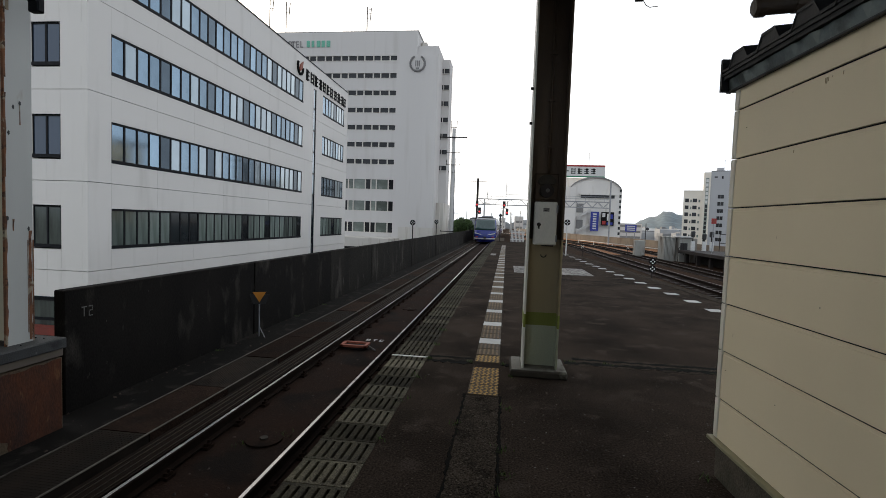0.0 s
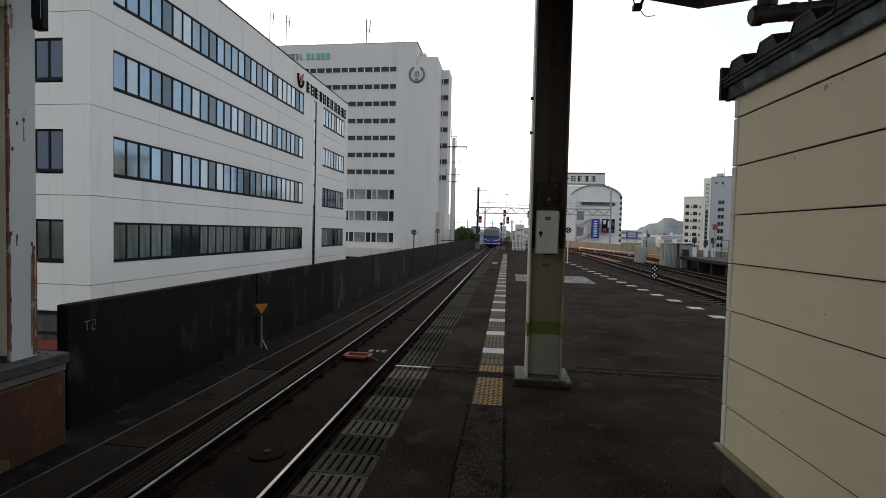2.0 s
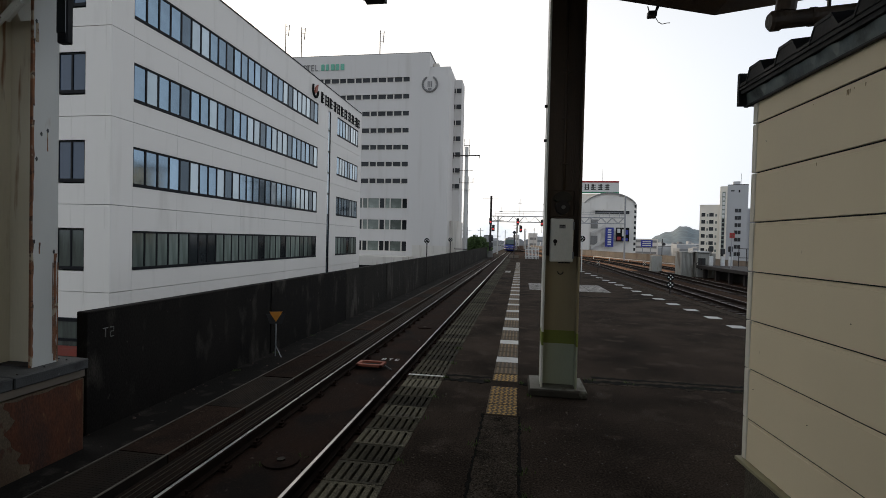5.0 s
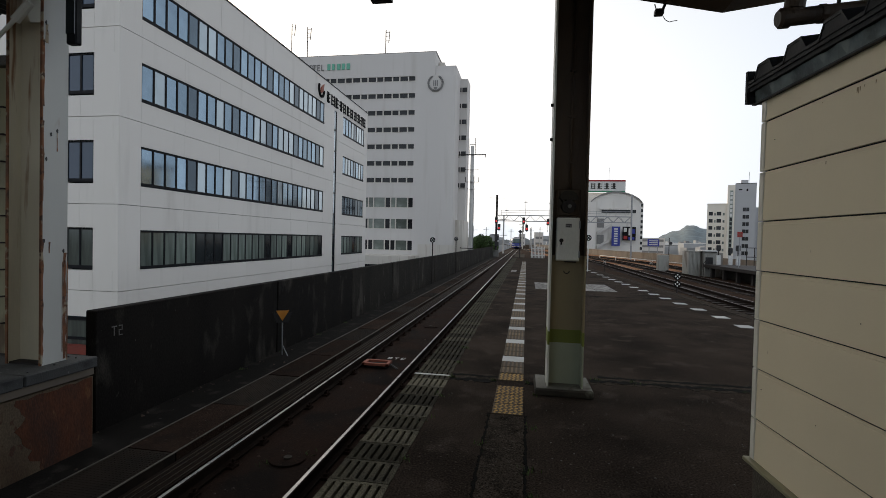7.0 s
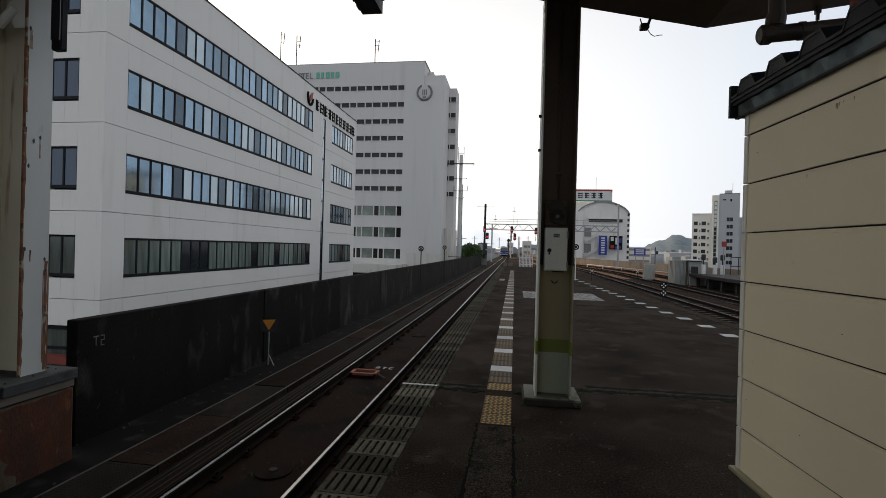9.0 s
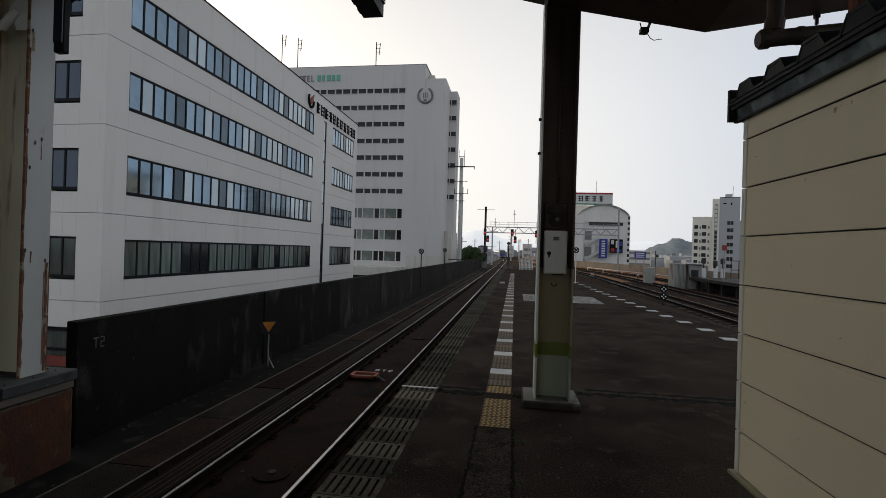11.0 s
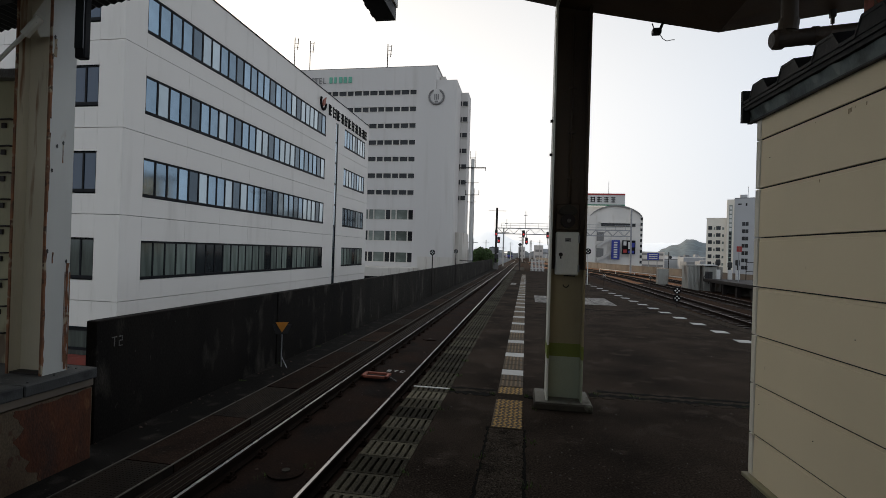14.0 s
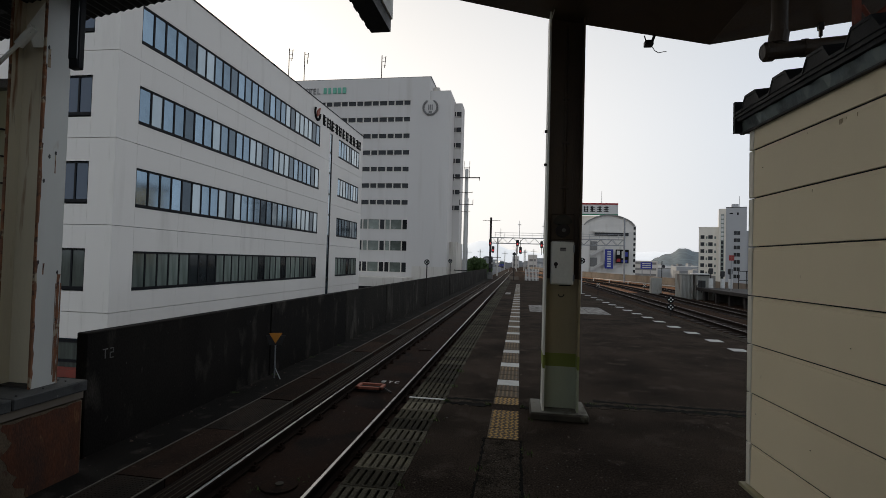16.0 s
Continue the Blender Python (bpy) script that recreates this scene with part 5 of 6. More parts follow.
def school():
    """White panel-clad building west of the line: four visible ribbon-window storeys."""
    b = thing("white_office_building", "white panel-clad building with black ribbon windows", "building")
    X, Y0, Y1, XW, TOP = -16.8, 17.67, 49.2, -34.0, 14.4
    rows = [(0.0, 1.72), (3.67, 5.40), (7.36, 9.06), (10.95, 12.66)]
    part("core", boxes((XW + 0.5, X - 0.3, Y0 + 0.3, Y1 - 0.3, -7, TOP - 0.4)), M["slot"], b)
    part("roof", boxes((XW, X - 0.26, Y0 + 0.26, Y1 - 0.26, TOP - 0.5, TOP - 0.3)), M["concrete"], b)
    g = 0.012
    solid, z = [], -1.98
    cuts = [-0.88, 0.0, None, 1.72, 2.79, 3.67, None, 5.40, 6.46, 7.36, None, 9.06, 10.17, 10.95, None, 12.66, TOP]
    prev = -2.0
    for c in cuts:
        if c is None:
            prev = None
            continue
        if prev is not None:
            solid.append((prev, c))
        prev = c
    ys = [Y0, 18.85, 21.61, 24.38, 27.14, 29.91, 32.67, 35.44, 38.2, 40.32, 40.95, 42.42, 45.3, 48.16, Y1]
    top_z = lambda y: 14.62
    for z0, z1 in solid:
        for a, c in zip(ys, ys[1:]):
            if z1 == TOP:
                bm = bmesh.new()
                extruded(bm, [(X, a + g / 4, z0 + g), (X, c - g / 4, z0 + g), (X, c - g / 4, top_z(c)), (X, a + g / 4, top_z(a))], (-0.25, 0, 0))
                part("panel", bm, M["facade"], b)
                bm = bmesh.new()
                extruded(bm, [(X + 0.03, a, top_z(a)), (X + 0.03, c, top_z(c)), (X + 0.03, c, top_z(c) + 0.08), (X + 0.03, a, top_z(a) + 0.08)], (-0.32, 0, 0))
                part("coping", bm, M["frame_black"], b, "dark metal coping")
            elif abs(a - 40.32) < 0.01:
                # black back of the tall stair window strip
                part("pipe_recess", boxes((X - 0.3, X - 0.2, a, c, z0, z1)), M["frame_black"], b)
            else:
                part("panel", boxes((X - 0.25, X, a + g / 4, c - g / 4, z0 + g, z1 - g)), M["facade"], b)
        for a, c in zip((XW, -30, -26, -24.2, -22.9, -21.1, -19.32, -18.67, -18.02), (-30, -26, -24.2, -22.9, -21.1, -19.32, -18.67, -18.02, X - 0.25)):
            part("panel", boxes((a + g / 4, c - g / 4, Y0, Y0 + 0.25, z0 + g, z1 - g)), M["facade"], b)
    part("panel", boxes((XW, X - 0.25, Y0, Y0 + 0.25, 14.4, 14.62)), M["facade"], b)
    rng = random.Random(21)
    for i, (z0, z1) in enumerate(rows):
        for a, c in ((Y0, 18.85), (38.2, 40.32), (40.95, 42.42), (48.16, Y1)):
            part("pier", boxes((X - 0.25, X, a, c, z0 - g, z1 + g)), M["facade"], b)
        window_band(b, "window", "y", X, 18.85, 38.2, z0, z1, 26, rng, glass="glass" if i else "curtain", blind="blind" if i else "dark_glass", share_blind=None if i else 0.28)
        window_band(b, "window", "y", X, 42.42, 48.16, z0, z1, 8, rng, glass="glass" if i else "curtain", blind="blind" if i else "dark_glass", share_blind=None)
        for a, c in ((XW, -24.2), (-22.9, -19.32), (-18.02, X - 0.25)):
            part("pier", boxes((a, c, Y0, Y0 + 0.25, z0 - g, z1 + g)), M["facade"], b)
        window_band(b, "window", "x", Y0, -19.32, -18.02, z0 + 0.05, z1 + 0.07, 2, rng, glass="navy" if i else "curtain", blind="navy", share_blind=0.0)
        window_band(b, "window", "x", Y0, -24.2, -22.9, z0 + 0.05, z1 + 0.07, 2, rng, glass="navy" if i else "curtain", blind="navy", share_blind=0.0)
    # ground floor: glazing and a red awning
    part("ground_floor", boxes((XW + 0.2, X - 0.2, Y0 + 0.2, Y1 - 0.2, -7, -2.0)), M["navy"], b)
    for k in range(16):
        y = Y0 + 0.3 + 2.0 * k
        part("ground_mullion", boxes((X - 0.24, X - 0.14, y, y + 0.1, -7, -2.0)), M["frame_black"], b)
    for x in (-18.0, -19.6, -21.2, -22.8):
        part("ground_mullion", boxes((x, x + 0.08, Y0 + 0.1, Y0 + 0.24, -7, -2.0)), M["frame_black"], b)
    for z in (-2.12, -2.95, -4.4):
        part("ground_transom", boxes((-24, X - 0.2, Y0 + 0.08, Y0 + 0.22, z - 0.06, z + 0.06)), M["frame_black"], b)
    part("ground_pane", boxes((-24, X - 0.25, Y0 + 0.13, Y0 + 0.17, -4.34, -2.18)), M["curtain"], b, "shopfront glass with pale curtains behind")
    part("awning", boxes((-24, -17.2, Y0 - 0.4, Y0 + 0.06, -3.5, -3.2)), M["awning"], b, "red awning strip")
    part("awning", boxes((-24, -17.2, Y0 - 0.6, Y0 + 0.06, -4.15, -3.85)), M["awning"], b, "red awning strip")
    # narrow full-height stair window, one pane a half storey
    strip = part("stair_window", boxes((X - 0.2, X - 0.03, 40.32, 40.41, -2, 12.95), (X - 0.2, X - 0.03, 40.86, 40.95, -2, 12.95), (X - 0.2, X - 0.03, 40.41, 40.86, 12.86, 12.95)), M["frame_black"], b, "tall narrow black-framed stair window")
    for k in range(8):
        z = -1.9 + 1.845 * k
        # upper panes carry the same painted sky reflection
        part("pane", boxes((X - 0.1, X - 0.07, 40.41, 40.86, z + 0.06, z + 1.76)), M["sky_pane" if k > 2 else "blind"], strip)
        part("transom", boxes((X - 0.2, X - 0.04, 40.41, 40.86, z + 1.76, z + 1.905)), M["frame_black"], strip)
    part("coping", boxes((XW, X + 0.04, Y0 - 0.04, Y0 + 0.3, 14.63, 14.71)), M["frame_black"], b, "dark metal coping")
    # sign: a mark and a row of characters drawn as plain strokes
    rng = random.Random(4)
    for k in range(11):
        y = 39.0 + 0.91 * k
        bm = bmesh.new()
        for j in range(3):
            w = rng.uniform(0.2, 0.36)
            box(bm, X, X + 0.06, y - w, y + w, 13.0 + 0.32 * j, 13.09 + 0.32 * j)
        for u in rng.sample((-0.32, -0.1, 0.1, 0.24), 2):
            box(bm, X, X + 0.062, y + u, y + u + 0.1, 12.92, 13.82)
        part("sign_character", bm, M["letter_dark"], b)
    bm = bmesh.new()
    for a in range(7):
        t0, t1 = radians(150 + 30 * a), radians(180 + 30 * a)
        tube(bm, (X + 0.06, 37.45 + 0.5 * math.cos(t0), 13.6 + 0.6 * math.sin(t0)), (X + 0.06, 37.45 + 0.5 * math.cos(t1), 13.6 + 0.6 * math.sin(t1)), 0.1, 6)
    part("sign_mark", bm, M["letter_dark"], b)
    bm = bmesh.new()
    extruded(bm, [(X, 37.3, 13.2), (X, 37.75, 13.5), (X, 37.95, 14.15), (X, 37.4, 13.75)], (0.1, 0, 0))
    part("sign_mark", bm, M["orange"], b, "orange leaf mark")


def letter(parent, text, at, size, material, squash=1.0):
    cu = bpy.data.curves.new("letter", "FONT")
    cu.body, cu.size, cu.extrude, cu.align_x = text, size, 0.12, "LEFT"
    ob = bpy.data.objects.new("letter", cu)
    scene.collection.objects.link(ob)
    me = bpy.data.meshes.new_from_object(ob.evaluated_get(bpy.context.evaluated_depsgraph_get()))
    bpy.data.objects.remove(ob)
    me.materials.clear()
    me.materials.append(material)
    o = new("letter", me)
    o.parent = parent
    o.matrix_basis = pose(*at, 90, 0, 0) @ Matrix.Diagonal((squash, 1, 1, 1))
    return o


def hotel():
    h = thing("hotel", "tall grey concrete hotel with rows of small dark windows", "building")
    Y, XR, XL = 85.0, -13.0, -62.0
    part("main_block", boxes((XL, XR, Y + 0.3, Y + 14, -7, 32.3)), M["hotel"], h)
    part("upper_block", boxes((XL, -16.7, Y + 0.3, Y + 13.5, 32.3, 34.75)), M["hotel"], h)
    part("parapet", boxes((XL, -16.6, Y + 0.2, Y + 13.6, 34.75, 34.95)), M["sign_grey"], h)
    part("lift_house", boxes((-16.6, -15.6, Y + 3, Y + 9, 32.3, 33.9)), M["hotel_pale"], h)
    # front skin in storeys, with the windows set into it
    rows = [(30.18 - 3.02 * k, 0.42) for k in range(7)]
    big = [(8.05, 0.86), (4.2, 0.86), (0.35, 0.86)]
    edges = []
    for zc, hh in rows + big:
        edges.append((zc - hh, zc + hh))
    edges.sort()
    xw1 = -20.3
    prev = -2.9
    for z0, z1 in edges + [(34.75, 34.75)]:
        part("storey_band", boxes((XL, XR if z0 < 32.3 else -16.7, Y, Y + 0.3, prev, min(z0, 32.3))), M["hotel"], h)
        if z0 > 32.3:
            part("storey_band", boxes((XL, -16.7, Y, Y + 0.3, 32.3, 34.75)), M["hotel"], h)
        else:
            part("storey_band", boxes((xw1, XR, Y, Y + 0.3, z0, z1)), M["hotel"], h)
        prev = z1
    rng = random.Random(33)

    def pane_mesh(w, hh, mat):
        bm = boxes((-w / 2, w / 2, 0.16, 0.2, -hh, hh))
        me = bpy.data.meshes.new("pane")
        bm.to_mesh(me)
        bm.free()
        me.materials.append(M[mat])
        return me

    for zc, hh in rows:
        bm = bmesh.new()
        x, k = xw1, 0
        wide, narrow = pane_mesh(1.42, hh, "hotel_glass"), pane_mesh(1.12, hh, "hotel_glass")
        places, posts = [], []
        while x > -46:
            w = (1.15, 1.42)[k % 2]
            places.append((x - w / 2, k))
            posts.append(x - w)
            x -= w + 0.2
            k += 1
        box(bm, x, xw1, Y - 0.04, Y + 0.02, zc - hh - 0.1, zc - hh)
        win = part("ribbon_window", bm, M["hotel_pale"], h, "row of small dark hotel windows")
        pm = bpy.data.meshes.new("mullion")
        bq = boxes((-0.2, 0, 0, 0.3, -hh, hh))
        bq.to_mesh(pm)
        bq.free()
        pm.materials.append(M["hotel_pale"])
        for xc in posts:
            share("mullion", pm, win, (xc, Y, zc))
        for xc, k in places:
            share("pane", wide if k % 2 else narrow, win, (xc, Y, zc))
    for zc, hh in big:
        bm = bmesh.new()
        x, k = xw1, 0
        meshes = {w: (pane_mesh(w, hh, "hotel_pane"), pane_mesh(w, hh, "hotel_glass")) for w in (0.85, 2.0, 0.8)}
        places, posts = [], []
        while x > -46:
            w = (0.85, 2.0, 0.8)[k % 3]
            places.append((x - w / 2, w))
            posts.append(x - w)
            x -= w + 0.18
            k += 1
        box(bm, x, xw1, Y - 0.04, Y + 0.02, zc - hh - 0.1, zc - hh)
        win = part("ribbon_window", bm, M["hotel_pale"], h, "row of larger hotel windows")
        pm = bpy.data.meshes.new("mullion")
        bq = boxes((-0.18, 0, 0, 0.3, -hh, hh))
        bq.to_mesh(pm)
        bq.free()
        pm.materials.append(M["hotel_pale"])
        for xc in posts:
            share("mullion", pm, win, (xc, Y, zc))
        for xc, w in places:
            share("pane", meshes[w][1 if rng.random() < (0.6 if w < 1 else 0.15) else 0], win, (xc, Y, zc))
    # paler base at the corner, low entrance canopy
    part("pale_base", boxes((-19.2, XR + 0.06, Y - 0.05, Y + 8, -7, 0.6)), M["hotel_pale"], h, "water-streaked pale base wall")
    part("entrance_canopy", boxes((-48, -19.0, Y - 6, Y, -2.9, -1.35), bevel=0.05), M["hotel_pale"], h, "white entrance canopy")
    part("entrance_glass", boxes((-48, -19.6, Y - 5, Y - 0.1, -7, -2.9)), M["hotel_glass"], h)
    # east wing behind the corner
    part("wing", boxes((-15, -11.6, Y + 6, Y + 10, 5.2, 31.8)), M["hotel"], h, "projecting stair bay")
    part("bay_soffit", boxes((-14.2, -11.65, Y + 5.95, Y + 10, 5.0, 5.2)), M["sign_grey"], h)
    part("wing_back", boxes((-16, -12.6, Y + 10, Y + 14, -7, 29.0)), M["hotel"], h)
    for px in (-13.2, -12.2):
        bm = bmesh.new()
        tube(bm, (px, Y + 2.9, -7), (px, Y + 2.9, 5.0), 0.09, 8)
        part("down_pipe", bm, M["hotel_pale"], h, smooth=True)
    part("wing_base", boxes((-14, -11.6, Y + 3, Y + 12, -7, 5.2)), M["hotel_pale"], h)
    for k in range(7):
        z = 29.7 - 2.98 * k
        win = part("wing_window", boxes((-13.2, -11.65, Y + 5.95, Y + 6.0, z - 0.5, z + 0.5)), M["hotel"], h)
        part("pane", boxes((-13.1, -12.77, Y + 5.9, Y + 5.95, z - 0.42, z + 0.42)), M["hotel_glass"], win)
        part("pane", boxes((-12.6, -11.7, Y + 5.9, Y + 5.95, z - 0.42, z + 0.42)), M["hotel_glass"], win)
        part("sill", boxes((-13.2, -11.6, Y + 5.86, Y + 5.95, z - 0.56, z - 0.5)), M["hotel_pale"], win)
    # lettering: the first word can be read; the name after it is drawn as plain blocks
    x = -41.4
    for k, ch in enumerate("HOTEL"):
        letter(h, ch, (x + 0.8 * k, Y - 0.02, 32.15), 1.6, M["sign_grey"], 0.75)
    for k, w in enumerate((0.62, 0.5, 0.7, 0.62, 0.7)):
        x0 = -36.95 + 0.93 * k
        part("name_block", boxes((x0, x0 + w, Y - 0.14, Y, 32.15, 33.3), bevel=0.06), M["sign_green"], h, "plain pale green sign block")
    # crest: a plain wreath
    bm = bmesh.new()
    for s in (-1, 1):
        for k in range(11):
            a = radians(-80 + 14 * k)
            c = Vector((-16.6 + s * 1.25 * math.cos(a), Y - 0.08, 29.2 + 1.3 * math.sin(a)))
            d = Vector((-s * math.sin(a), 0, math.cos(a)))
            tube(bm, c - d * 0.2, c + d * 0.26 + Vector((s * 0.14, 0, 0)), 0.23, 6, 0.07)
    part("crest", bm, M["sign_grey"], h, "grey metal wreath emblem")
    bm = boxes((-17.0, -16.84, Y - 0.1, Y, 28.7, 29.7), (-16.68, -16.52, Y - 0.1, Y, 28.7, 29.7), (-16.36, -16.2, Y - 0.1, Y, 28.7, 29.7), (-16.9, -16.3, Y - 0.1, Y, 28.2, 28.5), (-17.2, -16.0, Y - 0.1, Y, 27.75, 27.95))
    part("crest_strokes", bm, M["sign_grey"], h)
    # aerials
    for x, z in ((-26.5, 39.9), (-41.9, 41.2), (-45.1, 42.0)):
        bm = bmesh.new()
        tube(bm, (x, Y + 2, 34.8), (x, Y + 2, z), 0.09, 6)
        tube(bm, (x + 0.55, Y + 2, z - 2.4), (x + 0.75, Y + 2, z - 0.2), 0.07, 6)
        for zz in (z - 0.5, z - 1.2, z - 2.0):
            tube(bm, (x, Y + 2, zz), (x + 0.8, Y + 2, zz + 0.05), 0.035, 6)
        part("aerial", bm, M["dark_steel"], h, "thin rooftop aerial")


def arched_building():
    """White building with a vaulted gable, a rooftop billboard and hanging blue banners."""
    b = thing("arched_white_building", "white building with a rounded gable and a rooftop billboard", "building")
    Y = 180.0
    bm = bmesh.new()
    pts = [(20.0, Y, -7), (40.1, Y, -7), (40.1, Y, 15.8)]
    for k in range(1, 16):
        a = k / 16
        pts.append((39.6 - 17.4 * a, Y, 15.8 + 3.6 * math.sin(math.pi * a) ** 0.7))
    pts.append((20.0, Y, 15.5))
    extruded(bm, pts, (0, 30, 0))
    part("hall", bm, M["arch_white"], b)
    for k in range(16):
        q = [(39.6 - 17.4 * a, 15.8 + 3.6 * max(0.0, math.sin(math.pi * a)) ** 0.7) for a in (k / 16, (k + 1) / 16)]
        bm = bmesh.new()
        extruded(bm, [(q[0][0], Y - 0.5, q[0][1]), (q[1][0], Y - 0.5, q[1][1]), (q[1][0], Y - 0.5, q[1][1] + 0.5), (q[0][0], Y - 0.5, q[0][1] + 0.5)], (0, 0.6, 0))
        part("arch_rim", bm, M["sign_grey"], b)
    part("side_block", boxes((14.0, 23.3, Y - 6, Y + 24, -7, 15.5)), M["arch_white"], b)
    part("recess_shadow", boxes((26.0, 37.6, Y - 0.25, Y - 0.05, 12.3, 13.4)), M["hotel_glass"], b)
    part("canopy_band", boxes((25.5, 37.8, Y - 0.6, Y, 13.4, 13.9)), M["arch_white"], b)
    for z in (7.0, 1.2):
        part("window", boxes((24.6, 27.0, Y - 0.12, Y - 0.02, z, z + 3.2)), M["sign_grey"], b)
    bm = bmesh.new()
    extruded(bm, [(24.6, Y - 1.2, 4.6), (29.5, Y - 1.2, 7.6), (29.5, Y - 1.2, 8.6), (24.6, Y - 1.2, 5.6)], (0, 1.2, 0))
    extruded(bm, [(24.6, Y - 1.2, -0.6), (29.5, Y - 1.2, 2.4), (29.5, Y - 1.2, 3.4), (24.6, Y - 1.2, 0.4)], (0, 1.2, 0))
    part("outside_stair", bm, M["hotel"], b)
    for k in range(9):
        part("side_window", boxes((39.3, 40.0, Y - 0.1, Y - 0.02, 14.6 - 1.9 * k, 15.6 - 1.9 * k)), M["hotel_glass"], b)
    bn = part("banner", boxes((29.4, 32.2, Y - 1.9, Y - 1.7, 0.6, 7.4)), M["blue_sign"], b, "tall blue banner with unreadable white strokes")
    for k in range(7):
        part("stroke", boxes((30.2, 31.4, Y - 1.93, Y - 1.9, 1.2 + 0.85 * k, 1.7 + 0.85 * k)), M["white"], bn)
    bn = part("banner", boxes((33.0, 37.4, Y - 1.9, Y - 1.7, 2.6, 7.4)), M["letter_dark"], b, "dark square banner with pale blocks")
    for x0, x1, z0, z1, m in ((33.4, 34.4, 5.6, 7.0, "white"), (35.0, 35.9, 4.4, 6.8, "white"), (36.2, 37.1, 5.0, 6.6, "blue_sign"), (33.4, 34.6, 3.0, 4.2, "red"), (35.0, 37.0, 2.9, 3.8, "blue_sign")):
        part("stroke", boxes((x0, x1, Y - 1.93, Y - 1.9, z0, z1)), M[m], bn)
    bb = part("billboard", boxes((12.0, 34.1, Y + 1, Y + 1.6, 19.7, 24.1)), M["white"], b, "white rooftop billboard with red and green stripes")
    part("stripe", boxes((12.0, 34.1, Y + 0.95, Y + 1, 23.5, 24.1)), M["red"], bb)
    part("stripe", boxes((12.0, 34.1, Y + 0.95, Y + 1, 19.7, 20.15)), M["green_line"], bb)
    rng = random.Random(2)
    for k in range(5):
        x = 20.6 + 2.35 * k
        bm = bmesh.new()
        if k == 0:
            box(bm, x - 0.85, x + 0.85, Y + 0.93, Y + 1, 21.75, 22.05)
        else:
            for j in range(3):
                box(bm, x - 0.8, x + 0.8, Y + 0.93, Y + 1, 20.95 + 0.75 * j, 21.2 + 0.75 * j)
            for u in rng.sample((-0.6, -0.2, 0.2, 0.5), 2):
                box(bm, x + u, x + u + 0.25, Y + 0.92, Y + 1, 20.9, 22.9)
        part("sign_character", bm, M["letter_dark"], bb)
    part("tank_house", boxes((12, 34, Y + 3, Y + 20, 15, 19.7)), M["arch_white"], b)
    bm = bmesh.new()
    tube(bm, (29, Y + 5, 24), (29, Y + 5, 29), 0.08, 6)
    part("aerial", bm, M["grey_steel"], b)


def tower():
    t = thing("apartment_tower", "cream apartment block with a taller grey stair tower", "building", at=(77.8, 230, 0), turn=-18.7)
    part("low_wing", boxes((0, 7.6, 0, 14, -7, 19.4)), M["tower_cream"], t)
    part("wing_parapet", boxes((-0.15, 7.6, -0.15, 0.2, 19.4, 19.8)), M["tower_cream"], t)
    part("stair_shaft", boxes((7.6, 10.3, -1.0, 4, -7, 27.6)), M["tower_cream"], t)
    part("tall_block", boxes((10.3, 18.0, -0.6, 16, -7, 28.0)), M["tower_grey"], t)
    part("side_block", boxes((18.0, 28, 6, 18, -7, 18.4)), M["tower_grey"], t)
    part("roof_box", boxes((12.6, 15.2, 3, 8, 28.0, 30.0)), M["tower_grey"], t)
    part("roof_rail", boxes((10.3, 18.0, -0.6, -0.5, 28.0, 28.3)), M["dark_steel"], t)
    bm = bmesh.new()
    tube(bm, (15.5, 4, 28), (15.5, 4, 33.5), 0.07, 6)
    part("aerial", bm, M["dark_steel"], t)
    for k in range(6):
        z = 14.6 - 3.1 * k
        for x, w, hh in ((0.7, 1.5, 1.6), (2.75, 0.6, 1.1), (3.7, 1.7, 1.6), (6.0, 0.7, 1.1)):
            win = part("window", boxes((x - 0.1, x + w + 0.1, -0.06, 0, z - 0.1, z + hh + 0.1)), M["tower_cream"], t)
            part("pane", boxes((x, x + w, -0.1, -0.06, z, z + hh)), M["hotel_glass" if w > 1 else "hotel_pane"], win)
    slit = part("stair_window", boxes((8.4, 9.6, -1.06, -1.0, -3, 25.2)), M["hotel_pane"], t, "tall strip stair window")
    for k in range(15):
        part("pane", boxes((8.55, 9.45, -1.1, -1.06, -2.6 + 1.85 * k, -1.3 + 1.85 * k)), M["hotel_glass" if k < 9 else "white"], slit)
    for k in range(7):
        z = 17.0 - 3.1 * k
        win = part("window", boxes((13.2, 15.7, -0.66, -0.6, z - 0.8, z + 1.0)), M["tower_grey"], t)
        part("pane", boxes((13.3, 14.4, -0.7, -0.66, z - 0.7, z + 0.9)), M["hotel_glass"], win)
        part("pane", boxes((14.5, 15.6, -0.7, -0.66, z - 0.7, z + 0.9)), M["hotel_glass"], win)
    part("vent", boxes((11.6, 12.9, -0.66, -0.6, 25.3, 25.8)), M["letter_dark"], t)
    part("vent", boxes((14.4, 15.0, -0.66, -0.6, 24.8, 25.9)), M["letter_dark"], t)


